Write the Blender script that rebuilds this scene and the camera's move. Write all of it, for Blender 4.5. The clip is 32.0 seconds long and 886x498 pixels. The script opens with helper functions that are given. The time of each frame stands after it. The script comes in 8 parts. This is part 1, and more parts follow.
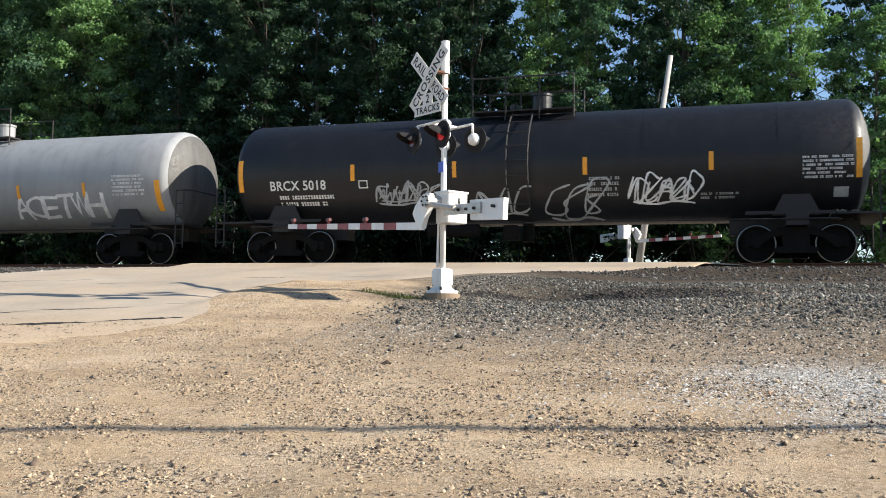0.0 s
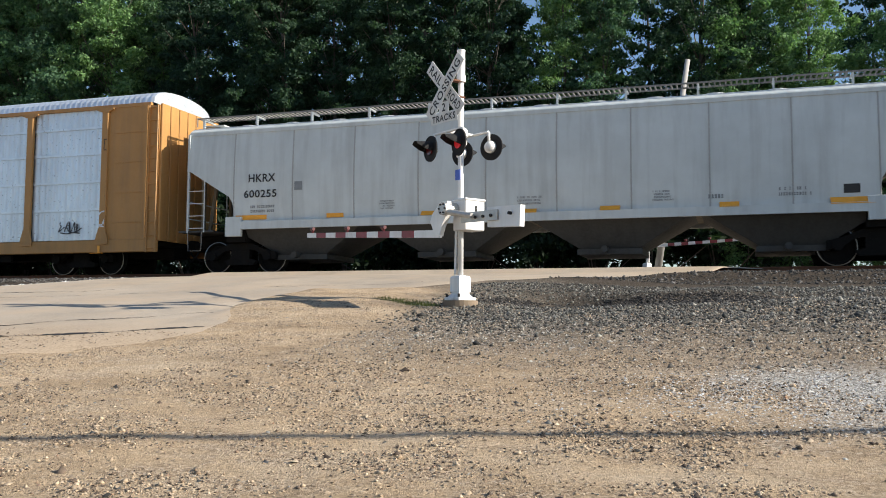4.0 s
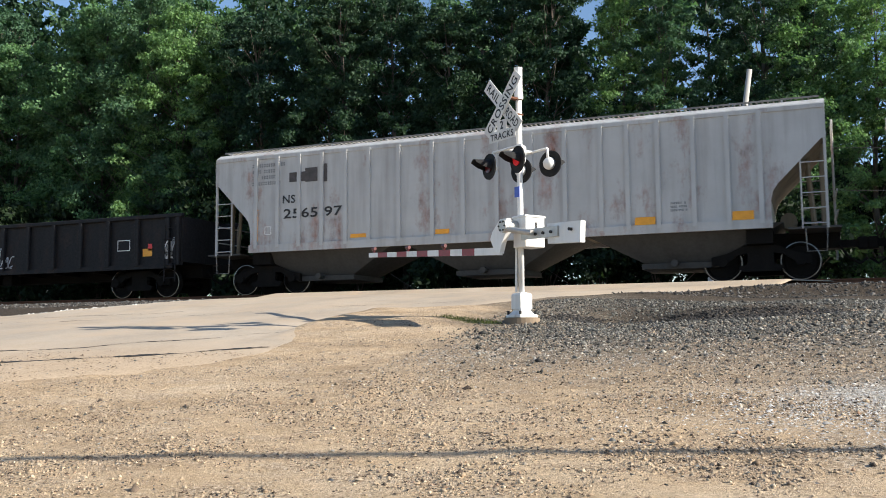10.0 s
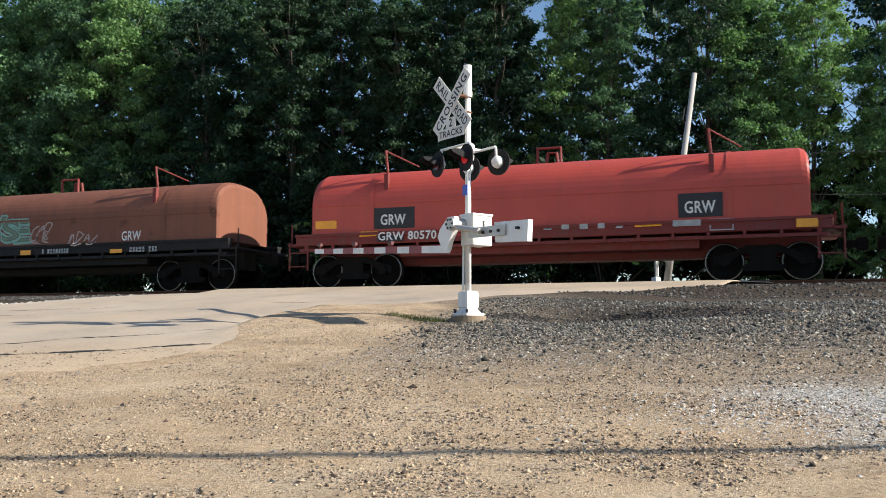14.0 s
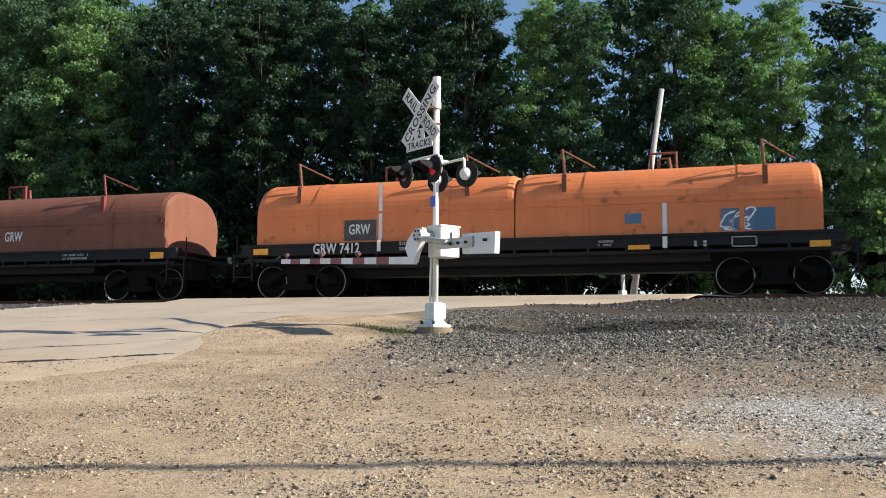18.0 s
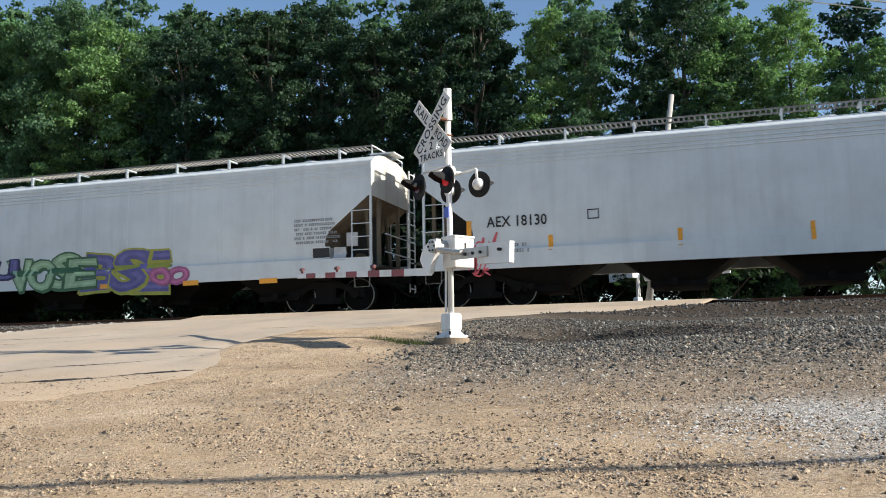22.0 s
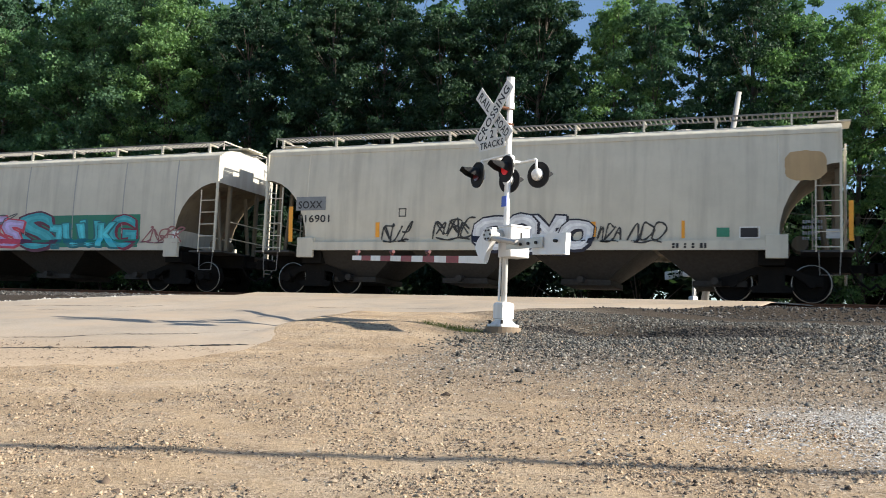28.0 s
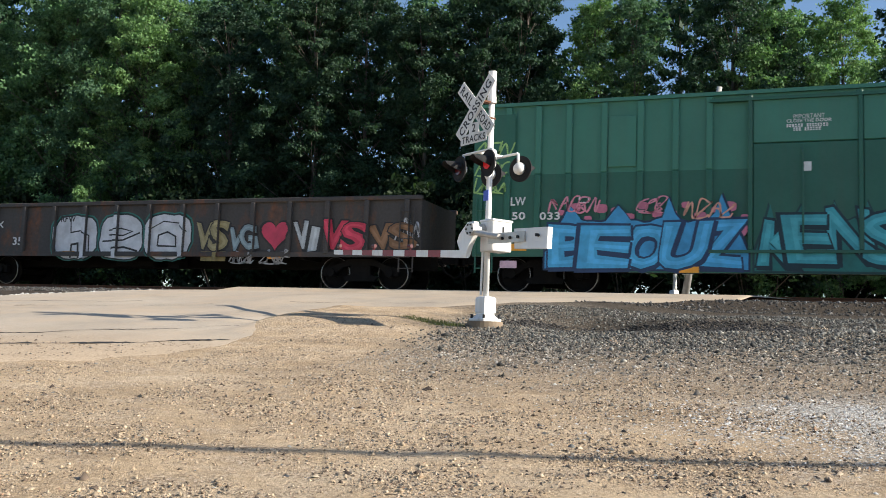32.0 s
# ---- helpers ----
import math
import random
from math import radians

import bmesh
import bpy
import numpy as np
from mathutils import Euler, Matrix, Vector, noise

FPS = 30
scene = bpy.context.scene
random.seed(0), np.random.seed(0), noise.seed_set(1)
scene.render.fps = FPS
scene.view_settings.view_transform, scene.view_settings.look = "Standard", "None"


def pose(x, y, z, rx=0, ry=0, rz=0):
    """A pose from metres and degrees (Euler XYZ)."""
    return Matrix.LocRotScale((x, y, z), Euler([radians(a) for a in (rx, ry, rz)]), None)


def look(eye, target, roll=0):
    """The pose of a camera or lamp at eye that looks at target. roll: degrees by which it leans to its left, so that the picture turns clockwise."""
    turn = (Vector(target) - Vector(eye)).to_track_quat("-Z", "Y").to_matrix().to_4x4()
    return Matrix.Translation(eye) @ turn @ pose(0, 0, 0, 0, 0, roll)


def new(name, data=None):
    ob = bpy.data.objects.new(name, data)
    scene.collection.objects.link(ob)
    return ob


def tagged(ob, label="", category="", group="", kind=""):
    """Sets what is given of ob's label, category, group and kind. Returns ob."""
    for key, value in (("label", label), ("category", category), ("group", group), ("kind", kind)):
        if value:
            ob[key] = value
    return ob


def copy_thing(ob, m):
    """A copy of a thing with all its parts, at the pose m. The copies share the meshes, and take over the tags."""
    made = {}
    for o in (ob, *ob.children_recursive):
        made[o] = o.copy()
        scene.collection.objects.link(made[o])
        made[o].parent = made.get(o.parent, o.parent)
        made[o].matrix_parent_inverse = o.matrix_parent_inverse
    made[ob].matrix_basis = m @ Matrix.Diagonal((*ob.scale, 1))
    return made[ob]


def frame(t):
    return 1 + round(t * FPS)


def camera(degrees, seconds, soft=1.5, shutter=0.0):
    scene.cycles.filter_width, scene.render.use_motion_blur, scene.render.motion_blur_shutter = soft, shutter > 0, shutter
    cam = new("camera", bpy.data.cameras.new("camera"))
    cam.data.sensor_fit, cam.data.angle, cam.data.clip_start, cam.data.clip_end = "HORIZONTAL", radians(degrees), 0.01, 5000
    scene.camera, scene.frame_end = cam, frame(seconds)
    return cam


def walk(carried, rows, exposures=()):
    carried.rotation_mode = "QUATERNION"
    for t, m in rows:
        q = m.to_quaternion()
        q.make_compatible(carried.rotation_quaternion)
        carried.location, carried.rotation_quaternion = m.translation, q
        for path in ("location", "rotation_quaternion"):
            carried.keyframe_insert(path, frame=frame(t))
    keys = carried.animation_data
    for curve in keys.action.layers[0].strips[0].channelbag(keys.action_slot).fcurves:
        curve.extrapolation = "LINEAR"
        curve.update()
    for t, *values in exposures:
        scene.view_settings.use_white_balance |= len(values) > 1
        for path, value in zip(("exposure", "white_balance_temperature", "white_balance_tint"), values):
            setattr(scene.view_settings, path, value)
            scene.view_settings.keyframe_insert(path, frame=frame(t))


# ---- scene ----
cam = camera(52.4, 32.0, soft=0.9, shutter=0.05)
# seconds, eye x y z, yaw, pitch, roll
PATH = [
    (0.0, -0.048, 0.055, 1.595, 16.90, 3.97, 0.81),
    (0.5, -0.045, 0.053, 1.595, 16.96, 3.93, 1.05),
    (1.0, -0.046, 0.046, 1.594, 17.22, 3.52, 0.99),
    (1.5, -0.027, 0.034, 1.596, 17.41, 3.39, 0.83),
    (2.0, -0.011, 0.018, 1.601, 16.99, 3.79, 0.39),
    (2.5, -0.007, 0.008, 1.612, 16.45, 4.26, -0.11),
    (3.0, -0.002, 0.006, 1.608, 15.78, 4.70, -0.03),
    (3.5, -0.000, -0.026, 1.602, 16.08, 4.84, 0.33),
    (4.0, 0.003, -0.026, 1.605, 18.13, 4.36, 0.29),
    (4.5, -0.005, -0.010, 1.597, 20.27, 3.59, -0.09),
    (6.5, 0.029, 0.004, 1.625, 21.06, 4.94, 1.06),
    (7.0, 0.027, 0.004, 1.622, 20.20, 5.26, 1.51),
    (7.5, 0.017, -0.003, 1.628, 19.87, 5.38, 1.52),
    (8.0, 0.017, -0.006, 1.621, 20.21, 5.34, 1.72),
    (8.5, 0.014, -0.019, 1.612, 20.74, 4.72, 1.93),
    (9.0, 0.018, -0.021, 1.612, 21.38, 4.34, 1.47),
    (9.5, 0.021, -0.042, 1.617, 21.65, 4.88, 1.14),
    (10.0, 0.027, -0.055, 1.606, 22.04, 5.49, -0.41),
    (10.5, 0.028, -0.038, 1.596, 21.87, 5.33, -1.00),
    (11.0, 0.034, -0.008, 1.596, 20.82, 4.49, -0.89),
    (11.5, 0.023, -0.005, 1.603, 19.43, 3.54, -0.09),
    (12.0, 0.020, -0.013, 1.601, 19.88, 3.26, 0.19),
    (12.5, 0.017, -0.007, 1.608, 21.28, 3.44, 0.59),
    (13.0, 0.011, -0.025, 1.608, 21.50, 4.42, 0.64),
    (13.5, 0.003, -0.004, 1.626, 20.01, 5.40, 0.27),
    (14.0, -0.001, 0.017, 1.616, 18.66, 5.31, -0.01),
    (14.5, -0.012, 0.017, 1.618, 17.09, 5.09, 0.09),
    (16.5, 0.004, 0.047, 1.603, 17.14, 4.73, 0.31),
    (17.0, -0.001, 0.035, 1.602, 17.62, 5.67, 0.31),
    (17.5, -0.001, 0.038, 1.599, 17.54, 5.90, -0.11),
    (18.0, 0.011, 0.041, 1.610, 16.65, 6.07, 0.38),
    (18.5, 0.005, 0.031, 1.604, 16.84, 6.52, 0.86),
    (19.0, -0.007, 0.039, 1.595, 17.31, 6.14, 0.59),
    (19.5, -0.008, 0.028, 1.598, 17.76, 5.71, 0.15),
    (20.0, -0.015, 0.011, 1.595, 18.28, 5.56, 0.01),
    (20.5, -0.001, -0.016, 1.587, 18.35, 5.75, 0.15),
    (21.0, 0.004, -0.011, 1.590, 17.98, 6.23, 0.07),
    (21.5, 0.004, -0.008, 1.592, 17.79, 6.59, -0.90),
    (22.0, 0.006, -0.010, 1.589, 17.50, 6.82, -0.96),
    (22.5, 0.008, -0.002, 1.596, 17.95, 6.00, -0.46),
    (23.0, -0.002, 0.024, 1.590, 19.22, 4.75, 0.64),
    (23.5, -0.003, 0.028, 1.602, 19.88, 4.31, 1.73),
    (24.0, -0.002, 0.018, 1.603, 20.38, 4.77, 1.67),
    (24.5, 0.001, 0.011, 1.596, 20.83, 4.91, 1.45),
    (25.0, -0.003, 0.008, 1.590, 21.09, 4.67, 1.78),
    (25.5, -0.001, -0.007, 1.593, 21.11, 5.13, 1.69),
    (27.5, -0.005, -0.037, 1.590, 20.81, 5.81, 2.35),
    (28.0, -0.005, -0.039, 1.585, 20.96, 5.99, 2.23),
    (28.5, -0.003, -0.038, 1.585, 20.75, 5.95, 2.20),
    (29.0, -0.012, -0.024, 1.585, 20.55, 5.83, 2.13),
    (29.5, -0.005, -0.018, 1.587, 20.52, 5.61, 2.15),
    (30.0, -0.015, -0.024, 1.583, 20.53, 5.60, 2.43),
    (30.5, -0.016, -0.008, 1.587, 20.46, 5.71, 2.39),
    (31.0, -0.012, -0.006, 1.586, 20.07, 5.60, 2.18),
    (31.5, -0.017, 0.001, 1.585, 19.90, 5.45, 2.01),
    (32.0, -0.013, -0.012, 1.585, 19.80, 5.68, 2.06),
]
EXPOSURES = [(0, 0.88), (1, 0.86), (2, 0.93), (3, 0.66), (4, 0.60), (4.5, 0.64), (6.5, 0.90), (7, 0.94), (8, 0.80), (9, 0.92), (10, 0.85), (11, 0.86), (12, 0.92), (13, 0.94), (14, 0.72), (17, 0.69), (18, 0.69), (20, 0.75), (21, 0.78), (22, 0.70), (23, 0.82), (24, 0.85), (25, 0.91), (28, 0.80), (29, 0.73), (30, 0.84), (31, 0.80), (32, 0.76)]
walk(cam, [(t, pose(x, y, z, 90 + pitch, 0, yaw) @ pose(0, 0, 0, 0, 0, roll)) for t, x, y, z, yaw, pitch, roll in PATH], EXPOSURES)

# ---- sun and sky ----
SUN = Vector((0.995 * 0.905, 0.03 * 0.905, 0.425)).normalized()
world = bpy.data.worlds.new("sky")
world.use_nodes = True
scene.world = world
sky = world.node_tree.nodes.new("ShaderNodeTexSky")
sky.sky_type, sky.sun_disc = "NISHITA", False
sky.sun_elevation, sky.sun_rotation = math.asin(SUN.z), math.atan2(SUN.x, SUN.y)
sky.air_density, sky.dust_density, sky.ozone_density = 1.0, 0.2, 3.0
background = world.node_tree.nodes["Background"]
background.inputs["Strength"].default_value = 0.100
world.node_tree.links.new(sky.outputs["Color"], background.inputs["Color"])
sun_data = bpy.data.lights.new("sun", "SUN")
sun_data.energy, sun_data.angle, sun_data.color = 5.5, radians(0.6), (1.0, 0.925, 0.80)
sun = new("sun", sun_data)
sun.matrix_world = look(SUN * 60, (0, 0, 0))

# ---- the plan, in metres ----
TRACK_Y, RAIL_Z, TRACK_2_Y = 23.85, 2.87, 28.4
MAST = Vector((-4.24, 13.84, 1.90))


# ---- mesh tools ----
def part(name, bm, material, parent=None, label="", smooth=False):
    """One mesh object from a bmesh, under a thing or a part."""
    data = bpy.data.meshes.new(name)
    bm.normal_update()
    bm.to_mesh(data)
    bm.free()
    for m in material if isinstance(material, (list, tuple)) else [material]:
        data.materials.append(m)
    if smooth:
        data.polygons.foreach_set("use_smooth", [True] * len(data.polygons))
    return hang(name, data, parent, label)


def hang(name, data, parent=None, label="", at=None):
    ob = new(name, data)
    if parent is not None:
        ob.parent = parent
    if at is not None:
        ob.matrix_basis = at
    if label:
        tagged(ob, label)
    return ob


def thing(name, at, label, category, group="", kind=""):
    ob = new(name)
    ob.empty_display_size = 0.3
    ob.matrix_basis = at
    return tagged(ob, label, category, group, kind)


def mesh_of(name, verts, faces, material, parent=None, label="", smooth=False):
    data = bpy.data.meshes.new(name)
    data.from_pydata(verts, [], faces)
    for m in material if isinstance(material, (list, tuple)) else [material]:
        data.materials.append(m)
    if smooth:
        data.polygons.foreach_set("use_smooth", [True] * len(data.polygons))
    return hang(name, data, parent, label)


def box(bm, x0, x1, y0, y1, z0, z1, m=0, bevel=0.0):
    v = [bm.verts.new(p) for p in ((x0, y0, z0), (x1, y0, z0), (x1, y1, z0), (x0, y1, z0), (x0, y0, z1), (x1, y0, z1), (x1, y1, z1), (x0, y1, z1))]
    made = []
    for q in ((3, 2, 1, 0), (4, 5, 6, 7), (0, 1, 5, 4), (1, 2, 6, 5), (2, 3, 7, 6), (3, 0, 4, 7)):
        f = bm.faces.new([v[i] for i in q])
        f.material_index = m
        made.append(f)
    if bevel:
        edges = list({e for f in made for e in f.edges})
        bmesh.ops.bevel(bm, geom=edges, offset=bevel, segments=1, affect="EDGES", profile=0.5)
    return v


def tube(bm, a, b, r, n=8, r2=None, m=0):
    """A closed round bar from a to b."""
    a, b = Vector(a), Vector(b)
    turn = (b - a).to_track_quat("Z", "Y").to_matrix()
    rings = []
    for p, q in ((a, r), (b, r if r2 is None else r2)):
        rings.append([bm.verts.new(p + turn @ Vector((q * math.cos(k * math.tau / n), q * math.sin(k * math.tau / n), 0))) for k in range(n)])
    for k in range(n):
        f = bm.faces.new((rings[0][k], rings[0][(k + 1) % n], rings[1][(k + 1) % n], rings[1][k]))
        f.material_index = m
    bm.faces.new(rings[0][::-1]).material_index = m
    bm.faces.new(rings[1]).material_index = m


def pipe(bm, points, r, n=6):
    """A bent round bar through the points."""
    pts = [Vector(p) for p in points]
    turn, rings = None, []
    for k, p in enumerate(pts):
        way = (pts[min(k + 1, len(pts) - 1)] - pts[max(k - 1, 0)]).normalized()
        turn = way.to_track_quat("Z", "Y") if turn is None else (turn @ Vector((0, 0, 1))).rotation_difference(way) @ turn
        rings.append([bm.verts.new(p + turn @ Vector((r * math.cos(i * math.tau / n), r * math.sin(i * math.tau / n), 0))) for i in range(n)])
    for a, b in zip(rings, rings[1:]):
        for i in range(n):
            bm.faces.new((a[i], a[(i + 1) % n], b[(i + 1) % n], b[i]))
    bm.faces.new(rings[0][::-1])
    bm.faces.new(rings[-1])


def plate(bm, outline, y0, y1, m=0):
    """A flat piece: an outline in x, z with a thickness from y0 to y1."""
    a = [bm.verts.new((x, y0, z)) for x, z in outline]
    b = [bm.verts.new((x, y1, z)) for x, z in outline]
    n = len(a)
    bm.faces.new(a).material_index = m
    bm.faces.new(b[::-1]).material_index = m
    for k in range(n):
        bm.faces.new((a[k], b[k], b[(k + 1) % n], a[(k + 1) % n])).material_index = m
    bmesh.ops.recalc_face_normals(bm, faces=bm.faces[:])


def loft(bm, rings, close_ends=True, loop=True, m=0):
    rows = [[bm.verts.new(p) for p in ring] for ring in rings]
    n = len(rows[0])
    for a, b in zip(rows, rows[1:]):
        for k in range(n if loop else n - 1):
            bm.faces.new((a[k], a[(k + 1) % n], b[(k + 1) % n], b[k])).material_index = m
    if close_ends:
        bm.faces.new(rows[0][::-1]).material_index = m
        bm.faces.new(rows[-1]).material_index = m
    bmesh.ops.recalc_face_normals(bm, faces=bm.faces[:])


def made(draw, *args, **more):
    bm = bmesh.new()
    draw(bm, *args, **more)
    return bm


TEXTS = {}


def letters(text, height, bold=0.0, spacing=1.0, width=1.0):
    """Flat lettering: vertices in x, z from the lower left corner, capital height as given, and faces."""
    key = (text, round(height, 3), bold, spacing, width)
    if key not in TEXTS:
        curve = bpy.data.curves.new("lettering", "FONT")
        curve.body, curve.size, curve.offset, curve.space_character = text, 1.0, bold, spacing
        curve.resolution_u = 3
        ob = bpy.data.objects.new("lettering", curve)
        data = bpy.data.meshes.new_from_object(ob)
        k = height / 0.70
        verts = [(v.co.x * k * width, v.co.y * k) for v in data.vertices]
        faces = [tuple(p.vertices) for p in data.polygons]
        bpy.data.objects.remove(ob)
        bpy.data.curves.remove(curve)
        bpy.data.meshes.remove(data)
        TEXTS[key] = (verts, faces)
    return TEXTS[key]


def fast_mesh(name, v, f, material):
    data = bpy.data.meshes.new(name)
    data.vertices.add(len(v))
    data.vertices.foreach_set("co", np.asarray(v, np.float32).ravel())
    w = f.shape[1]
    data.loops.add(f.size)
    data.loops.foreach_set("vertex_index", f.ravel().astype(np.int32))
    data.polygons.add(len(f))
    data.polygons.foreach_set("loop_start", np.arange(0, f.size, w, dtype=np.int32))
    data.update(calc_edges=True)
    data.materials.append(material)
    return data


# ---- materials ----
def node_material(name):
    m = bpy.data.materials.new(name)
    m.use_nodes = True
    t = m.node_tree
    return m, t, t.nodes["Principled BSDF"]


def ramp(t, source, stops):
    r = t.nodes.new("ShaderNodeValToRGB")
    while len(r.color_ramp.elements) < len(stops):
        r.color_ramp.elements.new(0.5)
    for e, (p, c) in zip(r.color_ramp.elements, stops):
        e.position, e.color = p, (*c, 1) if len(c) == 3 else (c[0], c[0], c[0], 1)
    t.links.new(source, r.inputs["Fac"])
    return r.outputs["Color"]


def noise_of(t, scale, detail=4.0, rough=0.6, stretch=(1, 1, 1), coords="Object"):
    c = t.nodes.new("ShaderNodeTexCoord")
    p = t.nodes.new("ShaderNodeMapping")
    p.inputs["Scale"].default_value = stretch
    n = t.nodes.new("ShaderNodeTexNoise")
    n.inputs["Scale"].default_value, n.inputs["Detail"].default_value, n.inputs["Roughness"].default_value = scale, detail, rough
    t.links.new(c.outputs[coords], p.inputs["Vector"])
    t.links.new(p.outputs["Vector"], n.inputs["Vector"])
    return n.outputs["Fac"]


def mixed(t, factor, a, b, how="MIX"):
    n = t.nodes.new("ShaderNodeMix")
    n.data_type, n.blend_type = "RGBA", how
    for socket, value in ((n.inputs[0], factor), (n.inputs[6], a), (n.inputs[7], b)):
        if isinstance(value, (int, float)):
            socket.default_value = value
        elif isinstance(value, tuple):
            socket.default_value = (*value, 1)
        else:
            t.links.new(value, socket)
    return n.outputs[2]


def bumped(t, bsdf, height, strength=0.3, distance=0.02):
    b = t.nodes.new("ShaderNodeBump")
    b.inputs["Strength"].default_value, b.inputs["Distance"].default_value = strength, distance
    t.links.new(height, b.inputs["Height"])
    t.links.new(b.outputs["Normal"], bsdf.inputs["Normal"])


def paint(name, colour, rough=0.5, metal=0.0, dirt=0.35, dirt_colour=(0.09, 0.075, 0.06), rust=0.0, rust_colour=(0.16, 0.06, 0.025), streak=True, bump=0.06, zone=None, gloss=0.5, spot=0.9):
    """Weathered paint: colour, grime in clouds and running streaks, and rust spots."""
    m, t, b = node_material(name)
    clouds = ramp(t, noise_of(t, 0.7, 6, 0.65), [(0.35, (0,)), (0.75, (1,))])
    base = mixed(t, clouds, tuple(c * 1.06 for c in colour), tuple(c * 0.86 for c in colour))
    if dirt:
        run = ramp(t, noise_of(t, 1.0, 5, 0.6, (3.5, 3.5, 0.25) if streak else (1.5, 1.5, 1.5)), [(0.45, (0,)), (0.8, (dirt,))])
        base = mixed(t, run, base, dirt_colour)
    if rust:
        spots = ramp(t, noise_of(t, spot, 8, 0.7, (1, 1, 0.45 if spot < 1.5 else 1.3)), [(0.62 - rust * 0.4, (0,)), (0.75 - rust * 0.3, (1,))])
        tone = ramp(t, noise_of(t, 5.0, 4), [(0.3, tuple(c * 0.5 for c in rust_colour)), (0.7, tuple(c * 1.5 for c in rust_colour))])
        if zone:
            c, s = t.nodes.new("ShaderNodeTexCoord"), t.nodes.new("ShaderNodeSeparateXYZ")
            t.links.new(c.outputs["Object"], s.inputs[0])
            for axis, a, z in zone:
                r = t.nodes.new("ShaderNodeMapRange")
                r.interpolation_type = "SMOOTHSTEP"
                r.inputs["From Min"].default_value, r.inputs["From Max"].default_value = a, z
                t.links.new(s.outputs[axis], r.inputs["Value"])
                spots = mixed(t, 1.0, spots, r.outputs["Result"], "MULTIPLY")
        base = mixed(t, spots, base, tone)
    t.links.new(base, b.inputs["Base Color"])
    fine = noise_of(t, 14.0, 5)
    t.links.new(ramp(t, fine, [(0.3, (max(rough - 0.12, 0.05),)), (0.7, (min(rough + 0.15, 1.0),))]), b.inputs["Roughness"])
    b.inputs["Metallic"].default_value = metal
    b.inputs["Specular IOR Level"].default_value = gloss
    if bump:
        bumped(t, b, noise_of(t, 2.2, 6, 0.7), bump, 0.05)
    return m


def plain(name, colour, rough=0.6, metal=0.0, vary=0.15, scale=6.0):
    m, t, b = node_material(name)
    n = noise_of(t, scale, 4)
    t.links.new(ramp(t, n, [(0.3, tuple(c * (1 - vary) for c in colour)), (0.7, tuple(c * (1 + vary) for c in colour))]), b.inputs["Base Color"])
    b.inputs["Roughness"].default_value, b.inputs["Metallic"].default_value = rough, metal
    return m


def glowing(name, colour, strength):
    m, t, b = node_material(name)
    b.inputs["Base Color"].default_value = (*colour, 1)
    b.inputs["Emission Color"].default_value = (*colour, 1)
    b.inputs["Emission Strength"].default_value = strength
    return m


def leaf_material(name, dark, light):
    """Leaves: each clump of its own green, light passing through them."""
    m, t, b = node_material(name)
    g = t.nodes.new("ShaderNodeNewGeometry")
    o = t.nodes.new("ShaderNodeObjectInfo")
    leaf = ramp(t, g.outputs["Random Per Island"], [(0.0, dark), (1.0, light)])
    tone = ramp(t, o.outputs["Random"], [(0.0, (0.80, 0.88, 0.90)), (1.0, (1.12, 1.10, 0.95))])
    base = mixed(t, 1.0, leaf, tone, "MULTIPLY")
    t.links.new(base, b.inputs["Base Color"])
    b.inputs["Roughness"].default_value = 0.6
    b.inputs["Specular IOR Level"].default_value = 0.22
    through_leaf = t.nodes.new("ShaderNodeBsdfTranslucent")
    t.links.new(mixed(t, 1.0, base, (1.12, 1.28, 0.72), "MULTIPLY"), through_leaf.inputs["Color"])
    both = t.nodes.new("ShaderNodeMixShader")
    both.inputs["Fac"].default_value = 0.42
    t.links.new(b.outputs["BSDF"], both.inputs[1])
    t.links.new(through_leaf.outputs["BSDF"], both.inputs[2])
    t.links.new(both.outputs["Shader"], t.nodes["Material Output"].inputs["Surface"])
    return m


def stone_material(name, stops, rough=0.85):
    m, t, b = node_material(name)
    g = t.nodes.new("ShaderNodeNewGeometry")
    c = ramp(t, g.outputs["Random Per Island"], stops)
    c = mixed(t, 0.5, c, ramp(t, noise_of(t, 40.0, 3), [(0.3, (0.55,)), (0.7, (1.3,))]), "MULTIPLY")
    t.links.new(c, b.inputs["Base Color"])
    b.inputs["Roughness"].default_value = rough
    return m


STEEL = plain("dark_steel", (0.016, 0.015, 0.015), 0.7, 0.0)
# grime taken near black: shade under the cars is put into its colour
SHADED_GRIME = paint("shaded_brown_grime", (0.009, 0.0082, 0.0078), 0.9, 0.0, 0.4, (0.018, 0.015, 0.0125), gloss=0.12)
RIM = plain("polished_steel", (0.22, 0.215, 0.21), 0.35, 1.0)
RAIL_TOP = plain("worn_rail_head", (0.5, 0.48, 0.46), 0.3, 1.0)
RUSTY = paint("rusted_steel", (0.13, 0.055, 0.03), 0.85, 0.1, 0.4, rust=0.3)
WHITE_MARK = plain("white_lettering", (0.72, 0.72, 0.70), 0.6, 0.0, 0.12)
DIM_MARK = plain("dull_white_lettering", (0.36, 0.37, 0.37), 0.6, 0.0, 0.2)
BLACK_MARK = plain("black_lettering", (0.02, 0.02, 0.022), 0.6)
GREY_MARK = plain("grey_lettering", (0.22, 0.23, 0.24), 0.6)
ORANGE_MARK = plain("amber_reflective_tape", (0.85, 0.36, 0.03), 0.45, 0.0, 0.1)
